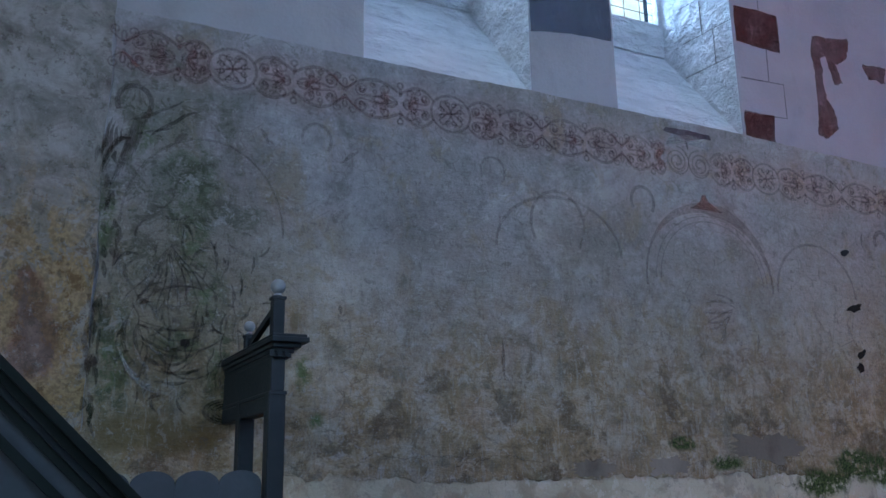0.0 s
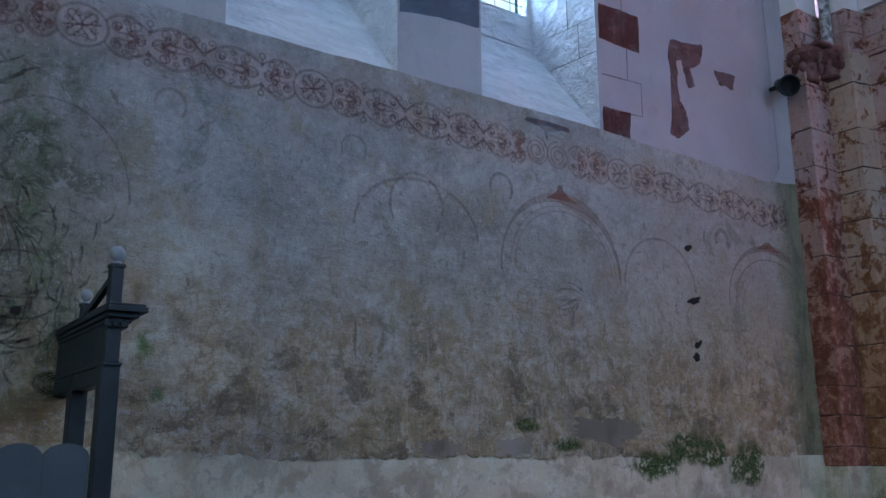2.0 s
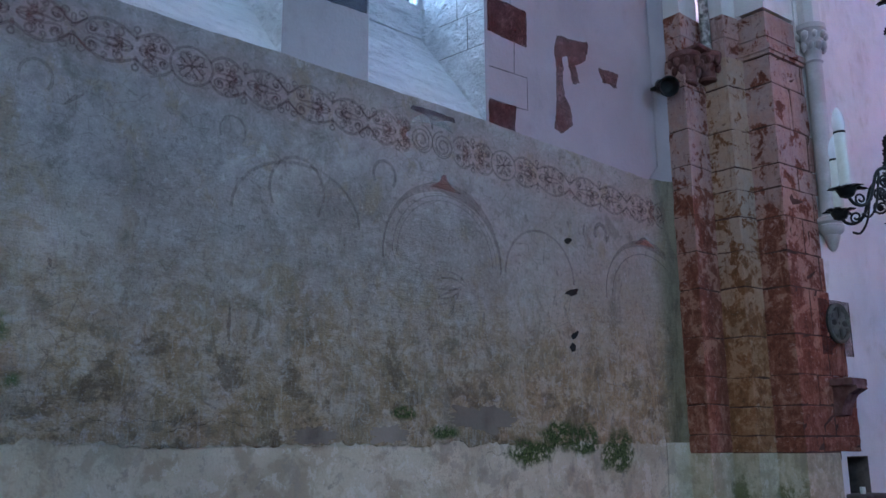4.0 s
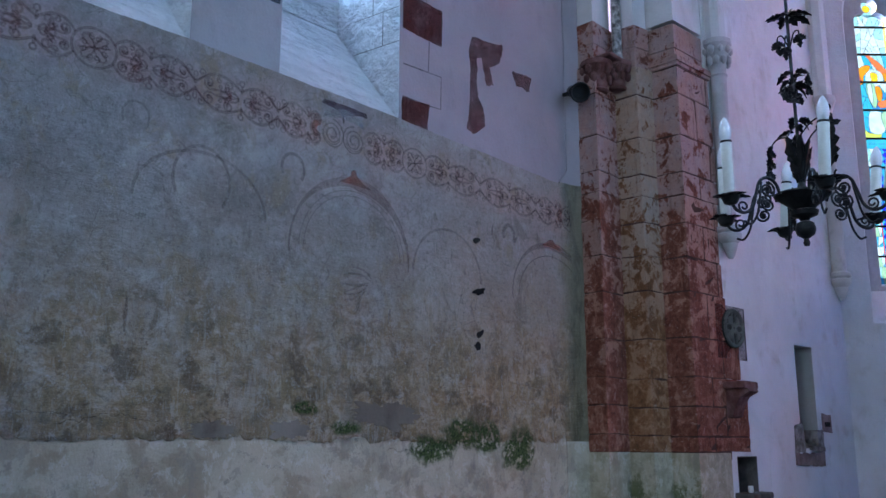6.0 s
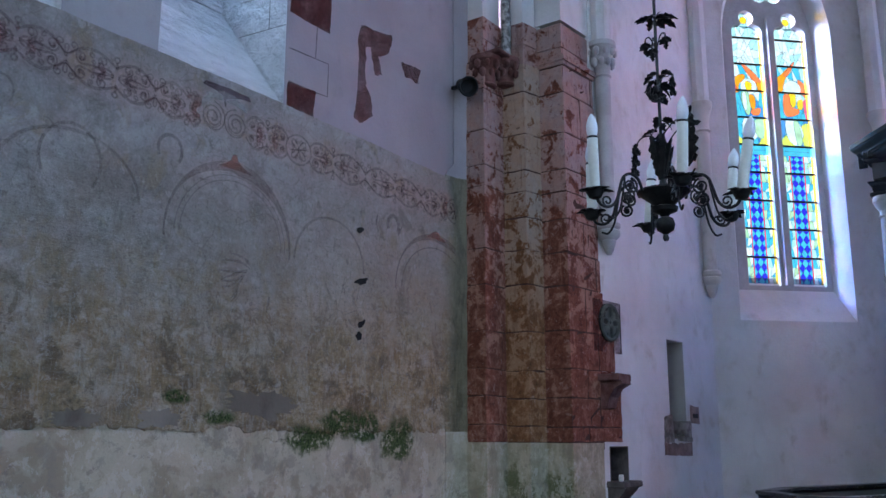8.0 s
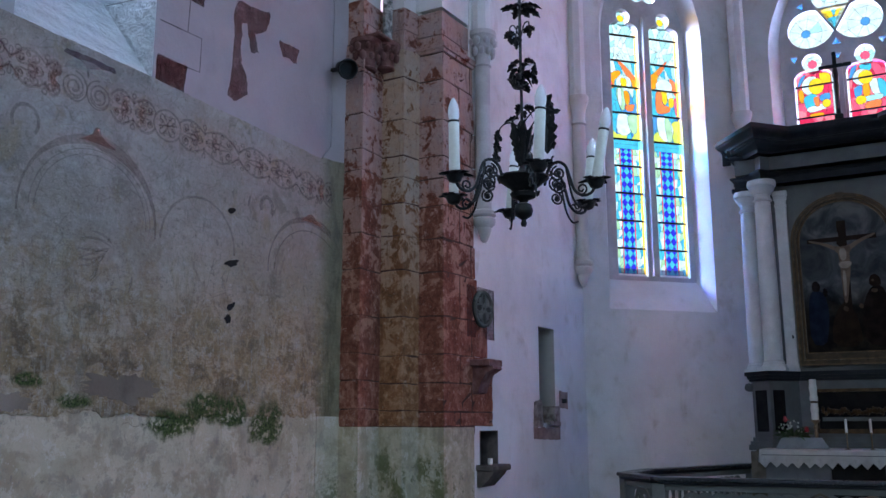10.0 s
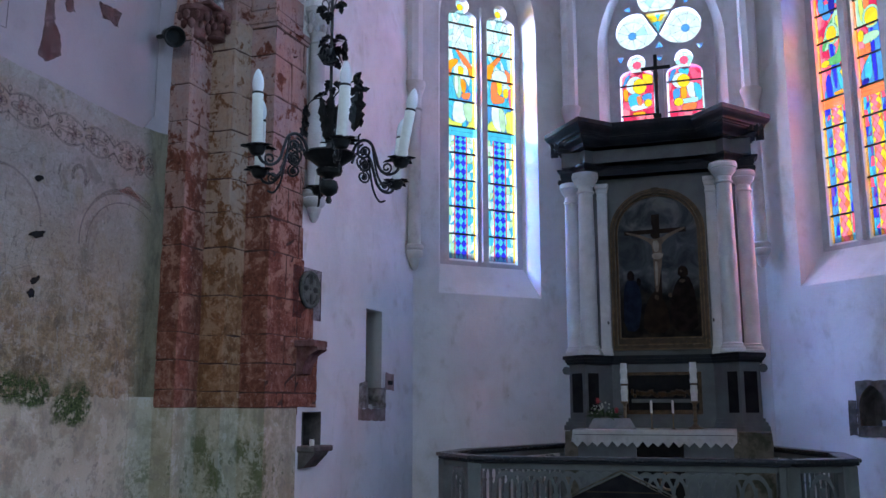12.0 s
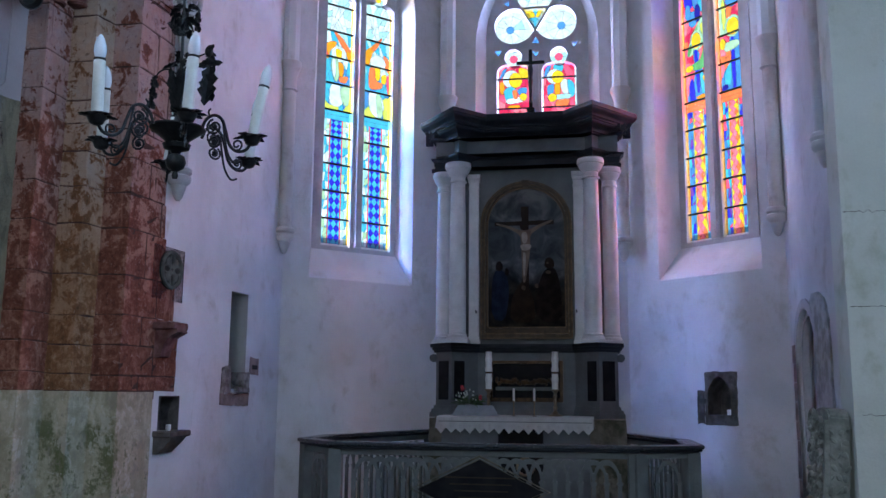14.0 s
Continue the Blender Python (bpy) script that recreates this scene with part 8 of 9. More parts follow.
# ---- altar and altarpiece ----
AY = 0.255
altar = thing("altar", "rough stone altar block with boarded front", "altar", (0, 0, 0.16))
bm = a_box(11.2, 12.75, AY - 1.20, AY + 1.08, 0.0, 1.13)
bmesh.ops.subdivide_edges(bm, edges=list(bm.edges), cuts=9, use_grid_fill=True)
for v in bm.verts:
    v.co += 0.018 * noise.noise_vector(v.co * 4)
part("stone_block", bm, STONE_MOSS, altar, "rough mossy stone block", True)
part("step", a_box(10.6, 11.2, AY - 1.25, AY + 1.25, 0.0, 0.16, 0.01), FLAGSTONE, altar)
for y0, y1 in ((AY - 0.79, AY - 0.26), (AY + 0.26, AY + 0.92)):
    part("front_board", a_box(11.14, 11.19, y0, y1, 0.16, 1.11, 0.004), WOOD_GREY, altar)
# black board in place of the shade between the front boards
part("opening_shade", a_box(11.165, 11.195, AY - 0.26, AY + 0.26, 0.16, 1.10), HOLE_SHADE, altar)
part("mensa", a_box(11.10, 12.0, -0.56, 1.20, 1.11, 1.15, 0.008), WOOD_GREY, altar)

cloth = thing("altar_cloth", "white linen altar cloth with a scalloped lace edge", "tablecloth", (0, 0, 0))
bm = bmesh.new()
rows = []
ny = 96
for j in range(ny + 1):
    y = 1.225 - 1.80 * j / ny
    t = (j / ny * 16) % 1
    drop = 0.135 + 0.055 * (1 - abs(2 * t - 1)) + 0.006 * math.sin(j * 0.7)
    wob = 0.010 * math.sin(y * 23) + 0.006 * math.sin(y * 51 + 1)
    rows.append([bm.verts.new((11.95, y, 1.316)), bm.verts.new((11.4, y, 1.318)), bm.verts.new((11.13, y, 1.318)), bm.verts.new((11.095, y, 1.308)), bm.verts.new((11.088 - 0.2 * wob, y, 1.27)), bm.verts.new((11.085 - 0.5 * wob, y, 1.22)), bm.verts.new((11.08 - wob, y, 1.315 - drop))])
for a, b in zip(rows, rows[1:]):
    for k in range(6):
        bm.faces.new((a[k], a[k + 1], b[k + 1], b[k]))
for row, sgn in ((rows[0], 1), (rows[-1], -1)):
    y0 = row[0].co.y
    low = [bm.verts.new((v.co.x, y0 + sgn * 0.02, 1.316 - 0.15 + 0.02 * math.sin(17 * v.co.x))) for v in row[:4]]
    for k in range(3):
        bm.faces.new((row[k], row[k + 1], low[k + 1], low[k]))
bmesh.ops.solidify(bm, geom=list(bm.faces), thickness=0.003)
cover = part("cloth", bm, LINEN, cloth, "", True)
m_c = Matrix(((0, 0, -1, 11.072), (-1, 0, 0, 0), (0, 1, 0, 0), (0, 0, 0, 1)))
for k in range(16):
    u = -1.225 + 1.80 * (k + 0.5) / 16
    bm = plate(bmesh.new(), rect(u - 0.004, u + 0.004, 1.185, 1.235), 0.0, 0.002, m_c)
    plate(bm, rect(u - 0.018, u + 0.018, 1.207, 1.215), 0.0002, 0.0022, m_c)
    part("embroidered_cross", bm, WAX, cover)
part("hem_line", plate(bmesh.new(), rect(-1.20, 0.56, 1.256, 1.262), -0.012, -0.008, m_c), WOOD_GREY, cover, "grey drawn-thread line")


def candlestick(x, y):
    s = thing("altar_candlestick", "tall brass candlestick with a thick white gilded candle", "candlestick", (x, y, 1.318), "altar candlesticks")
    part("stick", turned(bmesh.new(), [(0.085, 0.0), (0.085, 0.012), (0.05, 0.025), (0.028, 0.05), (0.018, 0.07), (0.03, 0.10), (0.016, 0.13), (0.022, 0.17), (0.014, 0.20), (0.026, 0.235), (0.016, 0.26), (0.03, 0.29), (0.05, 0.305), (0.052, 0.315), (0.02, 0.318)], 0, 0, 20), BRASS, s, "turned brass stick", True)
    c = part("candle", turned(bmesh.new(), [(0.036, 0.316), (0.038, 0.32), (0.038, 0.56), (0.037, 0.60), (0.038, 0.605), (0.038, 0.76), (0.032, 0.765), (0.01, 0.762)], 0, 0, 20), WAX, s, "thick white candle", True)
    part("gold_band", turned(bmesh.new(), [(0.0385, 0.50), (0.0395, 0.505), (0.0395, 0.545), (0.0385, 0.55)], 0, 0, 20), GILT, c, "gold ornament band", True)
    for k in range(3):
        part("wax_collar", turned(bmesh.new(), [(0.038, 0.40 + 0.12 * k), (0.044, 0.41 + 0.12 * k), (0.044, 0.45 + 0.12 * k), (0.038, 0.46 + 0.12 * k)], 0, 0, 14), WAX, c, "", True)
    return s


candlestick(11.55, 0.672)
candlestick(11.55, -0.128)


def small_candle(x, y, h):
    s = thing("small_candle", "slim white candle in a thin brass holder", "candle", (x, y, 1.318), "small altar candles")
    part("holder", turned(bmesh.new(), [(0.028, 0.0), (0.028, 0.006), (0.008, 0.014), (0.006, 0.16), (0.016, 0.168), (0.016, 0.18), (0.01, 0.181)], 0, 0, 14), BRASS, s, "", True)
    part("candle", turned(bmesh.new(), [(0.013, 0.178), (0.013, 0.178 + h), (0.004, 0.185 + h)], 0, 0, 14), WAX, s, "", True)


small_candle(11.30, 0.345, 0.14)
small_candle(11.30, 0.105, 0.14)

bouquet = thing("flower_bouquet", "small bouquet of red and white flowers on the altar", "flowers", (11.42, 0.90, 1.318))
part("vase", turned(bmesh.new(), [(0.045, 0.0), (0.055, 0.03), (0.05, 0.08), (0.04, 0.10), (0.045, 0.11)], 0, 0, 16), STONE_GREY, bouquet, "small grey vase", True)
bouquet.scale = (1.15, 1.15, 1.25)
rnd = random.Random(8)
for i in range(46):
    bm = bmesh.new()
    a, e = rnd.uniform(0, 6.28), rnd.uniform(-0.15, 1.1)
    leaf(bm, (0.03 * math.cos(a), 0.05 * math.sin(a), 0.10 + 0.05 * rnd.random()), (math.cos(a), 1.3 * math.sin(a), e), rnd.uniform(0.08, 0.15), 0.016, -0.3, rnd)
    part("leaf", bm, LEAF, bouquet)
for i in range(26):
    a, e, r = rnd.uniform(0, 6.28), rnd.uniform(0.0, 1.2), rnd.uniform(0.06, 0.12)
    c = Vector((r * math.cos(a) * math.cos(e), 1.25 * r * math.sin(a) * math.cos(e), 0.13 + 0.12 * math.sin(e)))
    if i in (3, 7):
        c = Vector((-0.03, 0.06 if i == 3 else -0.13, 0.25 if i == 3 else 0.16))
    bm = bmesh.new()
    big = 0.036 if i in (3, 7) else 0.014
    for k in range(7):
        leaf(bm, c, (rnd.uniform(-1, 1), rnd.uniform(-1, 1), rnd.uniform(-0.4, 1)), big, big * 0.5, 0.3, rnd)
    bmesh.ops.create_icosphere(bm, subdivisions=1, radius=big * 0.55, matrix=Matrix.Translation(c))
    part("flower", bm, PETAL_RED if i in (3, 7) else PETAL_WHITE, bouquet, "red bloom" if i in (3, 7) else "")

bookrest = thing("book_rest", "grey slanting book rest on the altar", "book rest", (11.30, 0.78, 1.318))
part("board", plate(bmesh.new(), [(-0.30, 0.0), (0.26, 0.0), (0.18, 0.12), (-0.24, 0.12)], 0.0, 0.012, Matrix(((0, 0.7, -1, 0), (-1, 0, 0, 0), (0, 1, 0.2, 0), (0, 0, 0, 1)))), WOOD_BALL, bookrest)
part("foot", a_box(0.0, 0.14, -0.20, 0.20, 0.0, 0.02), WOOD_GREY, bookrest)

retable = thing("altarpiece", "tall slate-grey altarpiece with white columns and a heavy dark cornice", "altarpiece", (0, 0, 0))


def canted(front, wing, back, inner, half_front, half_back):
    """The plan of a canted storey, anticlockwise: recessed middle, forward corners, swept-back ends."""
    return [(back, AY + half_back), (wing, AY + half_back), (front, AY + half_front), (inner[0], AY + inner[1]), (inner[0], AY - inner[1]), (front, AY - half_front), (wing, AY - half_back), (back, AY - half_back)]


CORN = canted(11.60, 12.30, 12.36, (12.0, 0.50), 0.885, 1.46)


def lofted(plan, profile):
    """A moulding run round a plan: rings at (height, set back), joined and closed."""
    bm = bmesh.new()
    rings = [[bm.verts.new((x, y, z)) for x, y in inset(plan, o)] for z, o in profile]
    for p, q in zip(rings, rings[1:]):
        for i in range(len(p)):
            j = (i + 1) % len(p)
            bm.faces.new((p[i], p[j], q[j], q[i]))
    bm.faces.new(rings[0][::-1])
    bm.faces.new(rings[-1])
    return bm


def cyma(z0, z1, o0, o1, n=7):
    """A wave-shaped moulding profile."""
    return [(z0 + (z1 - z0) * i / n, o0 + (o1 - o0) * (i / n - 0.13 * math.sin(2 * math.pi * i / n))) for i in range(n + 1)]


part("cornice", lofted(CORN, [(4.90, 0.235), (4.925, 0.235), (4.925, 0.205), (4.945, 0.205)] + cyma(4.945, 5.045, 0.20, 0.115) + [(5.05, 0.10), (5.075, 0.10), (5.075, 0.08)] + cyma(5.08, 5.175, 0.075, 0.012) + [(5.178, 0.0), (5.232, 0.0), (5.24, 0.008)]), WOOD_SLATE, retable, "dark wave-moulded cornice")
part("frieze", prism(bmesh.new(), inset(CORN, 0.265), 4.70, 4.902), WOOD_GREY, retable, "plain grey frieze")
part("architrave", lofted(CORN, [(4.515, 0.25), (4.575, 0.25), (4.575, 0.238), (4.63, 0.238), (4.634, 0.228)] + cyma(4.634, 4.682, 0.226, 0.192, 5) + [(4.684, 0.186), (4.702, 0.186)]), WOOD_SLATE, retable, "dark moulded architrave")
for s in (1, -1):
    for k, (x, top, drop) in enumerate(((12.14, 5.10, 0.10), (12.20, 5.12, 0.17), (12.26, 5.15, 0.24))):
        y = AY + s * (1.24 + 0.065 * k)
        part("cornice_return", a_box(x, x + 0.055, min(y, y - 0.10 * s), max(y, y - 0.10 * s), top - drop, top, 0.006), WOOD_SLATE, retable, "stepped end of the cornice moulding")
part("back_wall", a_box(12.16, 12.24, AY - 0.98, AY + 0.98, 2.20, 4.515), WOOD_GREY, retable, "grey painted back panel")


def column(x, y, r, z0, z1):
    c = part("column", turned(bmesh.new(), [(r, z0 + 0.12), (r * 1.0, z0 + 0.6), (r * 0.97, z0 + 1.2), (r * 0.90, z0 + 1.7), (r * 0.84, z1 - 0.25)], x, y, 28), WOOD_WHITE, retable, "white painted column", True)
    part("column_base", turned(bmesh.new(), [(r * 1.26, z0 + 0.04), (r * 1.31, z0 + 0.055), (r * 1.26, z0 + 0.075), (r * 1.12, z0 + 0.082), (r * 1.08, z0 + 0.095), (r * 1.17, z0 + 0.105), (r * 1.02, z0 + 0.122)], x, y, 24), WOOD_WHITE, c, "", True)
    part("plinth", a_box(x - r * 1.34, x + r * 1.34, y - r * 1.34, y + r * 1.34, z0, z0 + 0.042, 0.004), WOOD_WHITE, c)
    cap = [(0.86, 0.262), (1.02, 0.256), (1.06, 0.245), (1.02, 0.234), (0.88, 0.228), (0.88, 0.172), (1.00, 0.166), (1.03, 0.155), (1.08, 0.146), (1.22, 0.132), (1.34, 0.112), (1.42, 0.092), (1.44, 0.080), (1.40, 0.076), (1.54, 0.070), (1.58, 0.058), (1.58, 0.026), (1.52, 0.020), (1.52, 0.002)]
    part("column_capital", turned(bmesh.new(), [(r * q, z1 - h) for q, h in cap], x, y, 28), WOOD_WHITE, c, "", True)
    return c


for s in (1, -1):
    column(11.80, AY + s * 0.845, 0.108, 2.20, 4.515)
    column(12.08, AY + s * 1.075, 0.096, 2.20, 4.46)
    part("block_over_column", a_box(12.0, 12.2, AY + s * 1.085 - 0.15, AY + s * 1.085 + 0.15, 4.46, 4.516, 0.01), WOOD_SLATE, retable)
    pil = part("pilaster", a_box(12.10, 12.158, AY + s * 0.68 - 0.065, AY + s * 0.68 + 0.065, 2.20, 4.40, 0.005), WOOD_WHITE, retable, "pale flat pilaster")
    for z0, z1, o in ((2.20, 2.25, 0.03), (2.25, 2.30, 0.015), (4.24, 4.27, 0.01), (4.33, 4.38, 0.02), (4.38, 4.44, 0.04)):
        part("pilaster_moulding", a_box(12.10 - o, 12.155, AY + s * 0.68 - 0.066 - 0.5 * o, AY + s * 0.68 + 0.066 + 0.5 * o, z0, z1, 0.004), WOOD_WHITE, pil)
    part("candle_hook", tube(bmesh.new(), [(12.10, AY + s * 0.64, 2.62), (12.03, AY + s * 0.64, 2.60), (12.0, AY + s * 0.64, 2.63)], 0.008, 6), IRON, retable)

m_p = Matrix(((0, 0, -1, 12.155), (-1, 0, 0, AY), (0, 1, 0, 0), (0, 0, 0, 1)))


def round_top(w, z0, spring, rise, n=24):
    return [(-w, z0)] + [(w * math.cos(radians(a)), spring + rise * math.sin(radians(a))) for a in [180 - 180 * i / n for i in range(n + 1)]] + [(w, z0)]


def ring_plate(outer, inner, d0, d1, m):
    """A closed frame between two outlines with equally many points."""
    bm = bmesh.new()
    n = len(outer)
    v = [[bm.verts.new(m @ Vector((p[0], p[1], d))) for p in loop] for d in (d0, d1) for loop in (outer, inner)]
    for i in range(n):
        j = (i + 1) % n
        bm.faces.new((v[0][i], v[0][j], v[1][j], v[1][i]))
        bm.faces.new((v[2][i], v[2][j], v[3][j], v[3][i]))
        bm.faces.new((v[0][i], v[0][j], v[2][j], v[2][i]))
        bm.faces.new((v[1][i], v[1][j], v[3][j], v[3][i]))
    return bm


FRAME = plain("dark_gilding", (0.022, 0.014, 0.008), (0.050, 0.030, 0.014), 14, 80, 0.5, 0.35, relief=0.2)
fr = part("picture_frame", ring_plate(round_top(0.59, 2.27, 3.76, 0.57), round_top(0.535, 2.34, 3.76, 0.52), 0.0, 0.07, m_p), FRAME, retable, "dark gilded arched frame")
part("frame_inner", ring_plate(round_top(0.537, 2.338, 3.76, 0.522), round_top(0.50, 2.42, 3.76, 0.475), 0.0, 0.04, m_p), FRAME, fr)
for a, b, q, d in ((0.592, 0.572, 2.268, 0.074), (0.545, 0.530, 2.33, 0.078), (0.508, 0.494, 2.412, 0.045)):
    part("gilt_fillet", ring_plate(round_top(a, q, 3.76, a * 0.965), round_top(b, q + a - b, 3.76, b * 0.965), 0.0, d, m_p), GILT, fr, "worn gilt fillet")
part("keystone", plate(bmesh.new(), [(-0.035, 4.25), (0.035, 4.25), (0.05, 4.34), (-0.05, 4.34)], 0.0, 0.085, m_p), FRAME, fr)
part("inscription_bar", plate(bmesh.new(), rect(-0.30, 0.30, 2.345, 2.375), 0.04, 0.072, m_p), FRAME, fr)


def canvas_material():
    """A dark oil painting: stormy grey-blue sky, brown ground."""
    n = Nodes("dark_canvas")
    ax = n.axes()
    cloud = n.noise(3.2, 6, 0.6, warp=0.8)
    c = n.ramp(cloud, (0.35, (0.030, 0.036, 0.042)), (0.55, (0.075, 0.083, 0.09)), (0.70, (0.16, 0.165, 0.165)))
    low = n.step(n.math("ADD", ax[2], n.math("MULTIPLY_ADD", cloud, 0.5, -0.25)), 3.25, 2.85)
    c = n.mix(low, c, n.ramp(n.noise(6, 5), (0.4, (0.007, 0.007, 0.007)), (0.7, (0.032, 0.024, 0.018))))
    light = n.math("MULTIPLY", n.step(ax[2], 3.62, 3.95), n.step(cloud, 0.44, 0.64))
    c = n.mix(n.math("MULTIPLY", light, 0.7), c, (0.16, 0.16, 0.155))
    return n.done(c, 0.75, 0.0, 0.05)


pic = part("canvas", plate(bmesh.new(), round_top(0.51, 2.40, 3.76, 0.485), 0.0, 0.015, m_p), canvas_material(), retable, "dark painting of a cross under a stormy sky")
OIL_WOOD = plain("oil_brown", (0.018, 0.011, 0.008), (0.028, 0.018, 0.012), 9, 60, 0.75, spec=0.05)
OIL_PALE = plain("oil_pale", (0.26, 0.22, 0.18), (0.36, 0.31, 0.26), 9, 60, 0.75, spec=0.05)
OIL_BLUE = plain("oil_blue", (0.008, 0.012, 0.024), (0.015, 0.022, 0.042), 9, 60, 0.75, spec=0.05)
OIL_RED = plain("oil_red", (0.009, 0.007, 0.006), (0.022, 0.014, 0.012), 9, 60, 0.75, spec=0.05)
OIL_WARM = plain("oil_warm", (0.05, 0.036, 0.026), (0.09, 0.065, 0.045), 9, 60, 0.75, spec=0.05)
OIL_TAN = plain("oil_tan", (0.12, 0.09, 0.068), (0.20, 0.15, 0.11), 9, 60, 0.75, spec=0.05)
bm = plate(bmesh.new(), rect(-0.055, 0.035, 2.70, 4.0), 0.015, 0.0165, m_p)
plate(bm, [(-0.41, 3.745), (-0.41, 3.80), (0.36, 3.815), (0.36, 3.755)], 0.0152, 0.0167, m_p)
plate(bm, rect(-0.065, 0.035, 3.86, 4.00), 0.0154, 0.0172, m_p)
part("painted_cross", bm, OIL_WOOD, pic)


def oil_shape(name, outlines, depth, material):
    """Plain shapes of oil paint lying on the canvas, with rounded outlines."""
    bm = bmesh.new()
    for k, pts in enumerate(outlines):
        soft_pts = []
        for i, p in enumerate(pts):
            q = pts[(i + 1) % len(pts)]
            soft_pts += [(0.75 * p[0] + 0.25 * q[0], 0.75 * p[1] + 0.25 * q[1]), (0.25 * p[0] + 0.75 * q[0], 0.25 * p[1] + 0.75 * q[1])]
        plate(bm, soft_pts, 0.015, depth + 0.0003 * k, m_p)
    return part(name, bm, material, pic)


oil_shape("pale_shape", [[(-0.07, 3.68), (-0.22, 3.745), (-0.39, 3.79), (-0.39, 3.765), (-0.22, 3.71), (-0.075, 3.62), (-0.065, 3.53), (-0.06, 3.40), (-0.055, 3.20), (-0.045, 3.00), (-0.01, 3.00), (0.015, 3.18), (0.05, 3.38), (0.055, 3.53), (0.05, 3.62), (0.18, 3.72), (0.345, 3.795), (0.345, 3.825), (0.17, 3.76), (0.04, 3.69)]], 0.0180, OIL_TAN)
oil_shape("pale_shape", [[(-0.06, 3.66), (-0.055, 3.54), (-0.02, 3.50), (0.02, 3.54), (0.015, 3.66)], [(-0.075, 3.50), (-0.07, 3.43), (0.0, 3.41), (0.06, 3.44), (0.07, 3.50)], [(-0.045, 3.40), (-0.04, 3.08), (-0.015, 3.08), (0.0, 3.38)]], 0.0186, OIL_PALE)
oil_shape("dim_shape", [circle(-0.035, 3.735, 0.048, n=12)], 0.0186, OIL_WOOD)
oil_shape("dim_shape", [[(-0.45, 2.52), (-0.45, 2.95), (-0.42, 3.14), (-0.35, 3.18), (-0.26, 3.12), (-0.22, 2.92), (-0.24, 2.70), (-0.28, 2.50)]], 0.0172, OIL_BLUE)
oil_shape("dim_shape", [[(-0.40, 3.16), (-0.39, 3.27), (-0.34, 3.29), (-0.30, 3.23), (-0.31, 3.15)], [(-0.28, 3.10), (-0.27, 3.20), (-0.22, 3.17), (-0.23, 3.08)]], 0.0176, OIL_RED)
oil_shape("dim_shape", [[(0.13, 2.50), (0.13, 2.85), (0.18, 3.05), (0.25, 3.18), (0.36, 3.20), (0.42, 3.05), (0.45, 2.80), (0.45, 2.48)]], 0.0174, OIL_RED)
oil_shape("dim_shape", [[(0.23, 3.18), (0.24, 3.30), (0.30, 3.33), (0.36, 3.28), (0.36, 3.18)]], 0.0179, OIL_WOOD)
oil_shape("dim_shape", [[(-0.21, 2.48), (-0.20, 2.75), (-0.13, 2.93), (-0.04, 3.03), (0.03, 2.95), (0.10, 2.76), (0.12, 2.48)]], 0.0176, OIL_WOOD)
oil_shape("pale_shape", [circle(0.275, 3.25, 0.016, n=10), [(0.24, 3.12), (0.26, 3.16), (0.33, 3.14), (0.30, 3.10)], [(-0.07, 2.92), (-0.05, 2.97), (0.0, 2.94), (-0.02, 2.89)], [(0.10, 2.94), (0.12, 2.99), (0.16, 2.97), (0.15, 2.92)]], 0.0184, OIL_WARM)

# the storey below the columns
PRED = canted(11.62, 11.90, 12.30, (11.95, 0.58), 0.90, 1.21)
for name, z0, z1, o, mat in (("predella_cornice", 2.155, 2.198, 0.0, WOOD_SLATE), ("predella_cornice", 2.12, 2.156, 0.025, WOOD_SLATE), ("predella_cornice", 2.09, 2.121, 0.045, WOOD_SLATE), ("predella_body", 1.43, 2.091, 0.075, WOOD_GREY),
                             ("predella_base", 1.385, 1.431, 0.05, WOOD_GREY), ("predella_base", 1.345, 1.386, 0.02, WOOD_GREY), ("predella_base", 1.285, 1.346, 0.0, WOOD_GREY)):
    part(name, prism(bmesh.new(), inset(PRED, o), z0, z1), mat, retable)
body = inset(PRED, 0.075)
for i, cuts in ((1, ((0.18, 0.82),)), (2, ((0.10, 0.48),)), (4, ((0.52, 0.90),)), (5, ((0.18, 0.82),))):
    a, b = body[i], body[i + 1]
    mm = wall_matrix(a, b, (9.0, AY))
    ln = (Vector(b) - Vector(a)).length
    for c0, c1 in cuts:
        part("dark_panel", plate(bmesh.new(), rect(c0 * ln, c1 * ln, 1.50, 1.98), -0.01, 0.004, mm), PANEL_BLACK, retable, "black sunk panel")
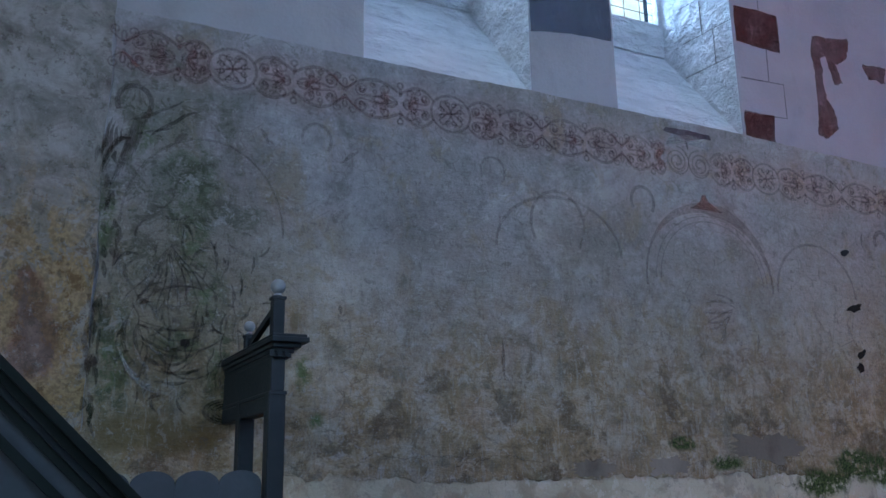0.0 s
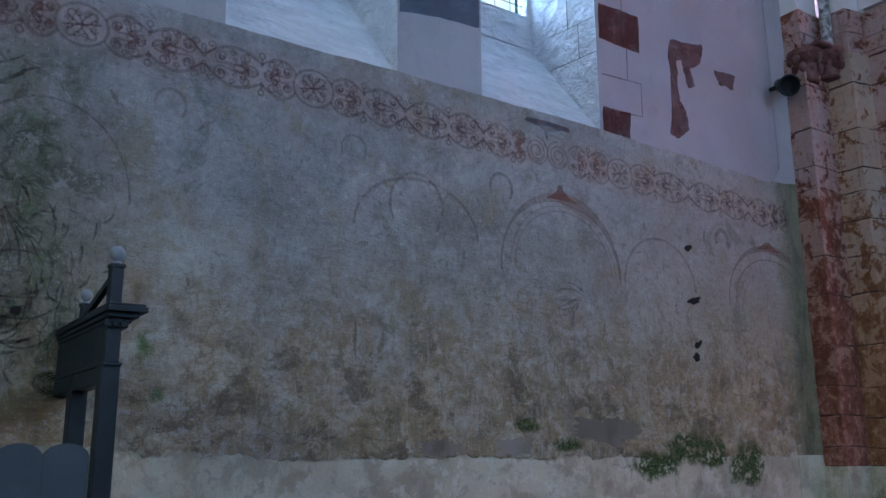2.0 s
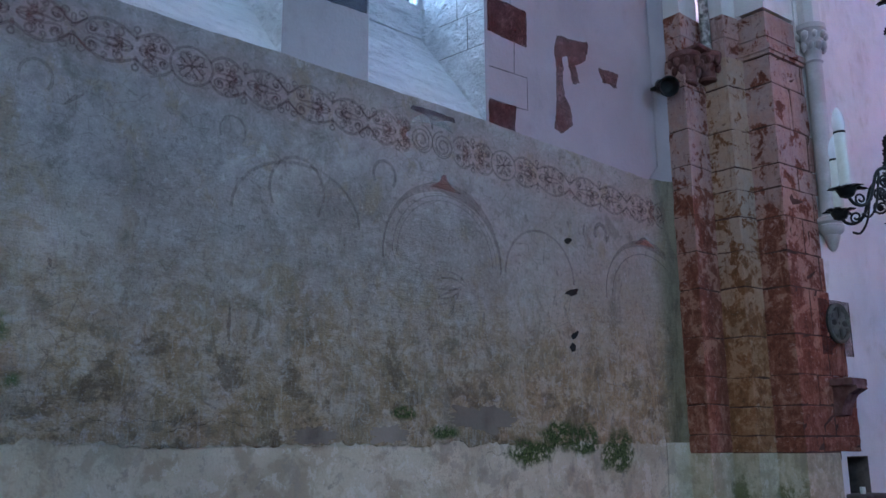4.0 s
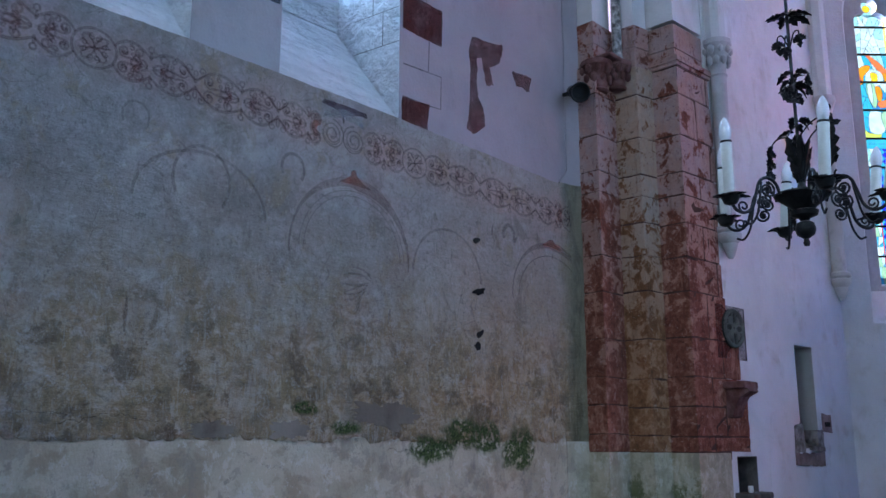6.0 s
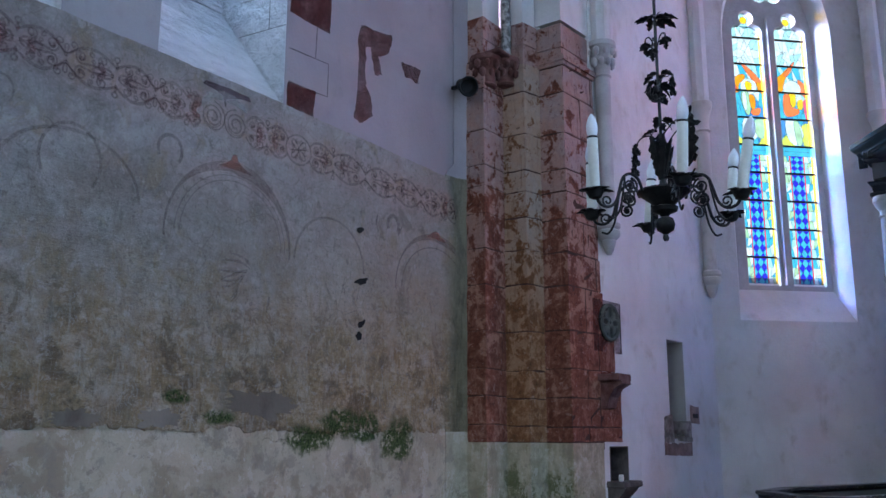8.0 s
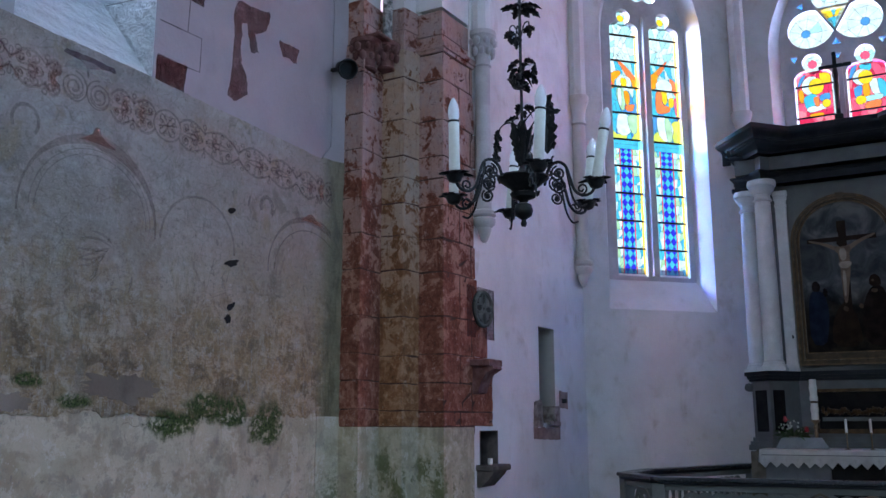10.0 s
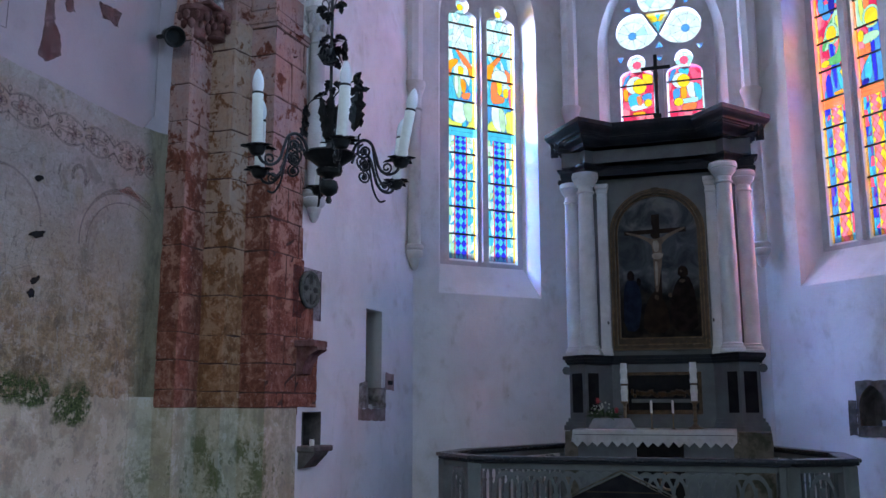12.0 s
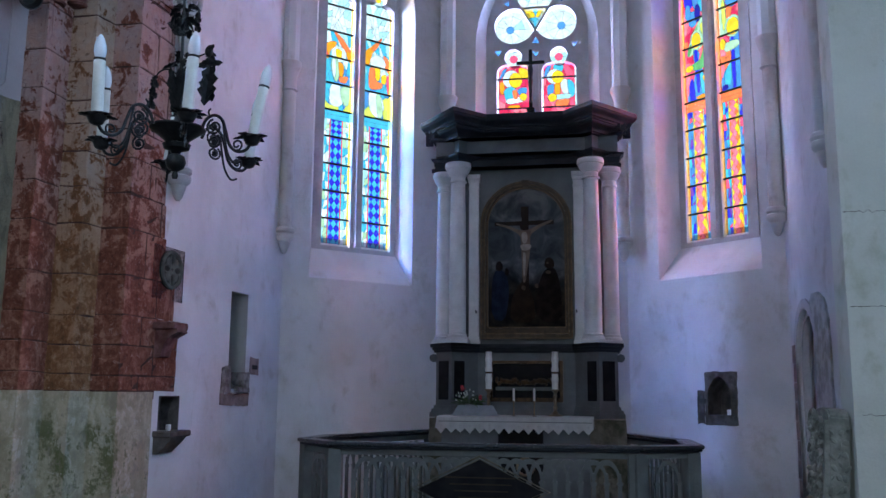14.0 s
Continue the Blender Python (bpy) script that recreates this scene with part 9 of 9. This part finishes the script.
for s in (1, -1):
    part("scroll_boss", turned(bmesh.new(), [(0.02, -0.06), (0.05, -0.05), (0.05, 0.05), (0.02, 0.06)], 0, 0, 16, pose(11.97, AY + s * 1.17, 2.02, 90, 0, 90)), WOOD_GREY, retable, "", True)
m_b = Matrix(((0, 0, -1, body[3][0]), (-1, 0, 0, AY), (0, 1, 0, 0), (0, 0, 0, 1)))
relief_box = part("relief_frame", ring_plate(rect(-0.46, 0.46, 1.48, 1.99), rect(-0.42, 0.42, 1.53, 1.955), 0.0, 0.03, m_b), GILT, retable, "dark gilded frame")
part("relief_ground", plate(bmesh.new(), rect(-0.425, 0.425, 1.525, 1.96), 0.0, 0.006, m_b), PANEL_BLACK, relief_box)
part("relief_shelf", plate(bmesh.new(), rect(-0.38, 0.38, 1.62, 1.665), 0.006, 0.05, m_b), WOOD_RAIL, relief_box, "pale ledge in the relief")
rnd = random.Random(2)
bm = bmesh.new()
for i in range(26):
    u = -0.37 + 0.74 * i / 25
    bmesh.ops.create_icosphere(bm, subdivisions=1, radius=1, matrix=m_b @ Matrix.Translation((u, 1.70 + 0.05 * rnd.random(), 0.025)) @ Matrix.Diagonal((0.022, 0.03 + 0.02 * rnd.random(), 0.02, 1)))
part("gilt_relief", bm, GILT, relief_box, "row of worn gilded relief lumps", True)

# the cross on top
cross = thing("altar_cross", "dark wooden cross standing on the altarpiece", "cross", (12.0, 0.17, 5.24))
part("upright", a_box(-0.012, 0.012, -0.024, 0.024, 0.0, 0.86, 0.003), WOOD_GREEN, cross)
part("crossbar", a_box(-0.0125, 0.0125, -0.185, 0.185, 0.655, 0.70, 0.003), WOOD_GREEN, cross)
part("plain_body", turned(bmesh.new(), [(0.01, 0.12), (0.022, 0.2), (0.028, 0.34), (0.036, 0.40), (0.03, 0.46), (0.04, 0.56), (0.03, 0.62), (0.008, 0.64)], -0.035, 0, 10), IRON, cross, "dark plain body on the cross", True)
part("foot", a_box(-0.04, 0.04, -0.05, 0.05, -0.002, 0.05, 0.005), WOOD_GREEN, cross)
# dark lining: the pointed niche's inner shade, put into the colour
part("lining", ring_plate(pointed(1.255, 1.625, 1.335, 1.55, 0.285), pointed(1.275, 1.605, 1.345, 1.55, 0.26), -0.25, -0.015, M_SE), STONE_DARK, niche)
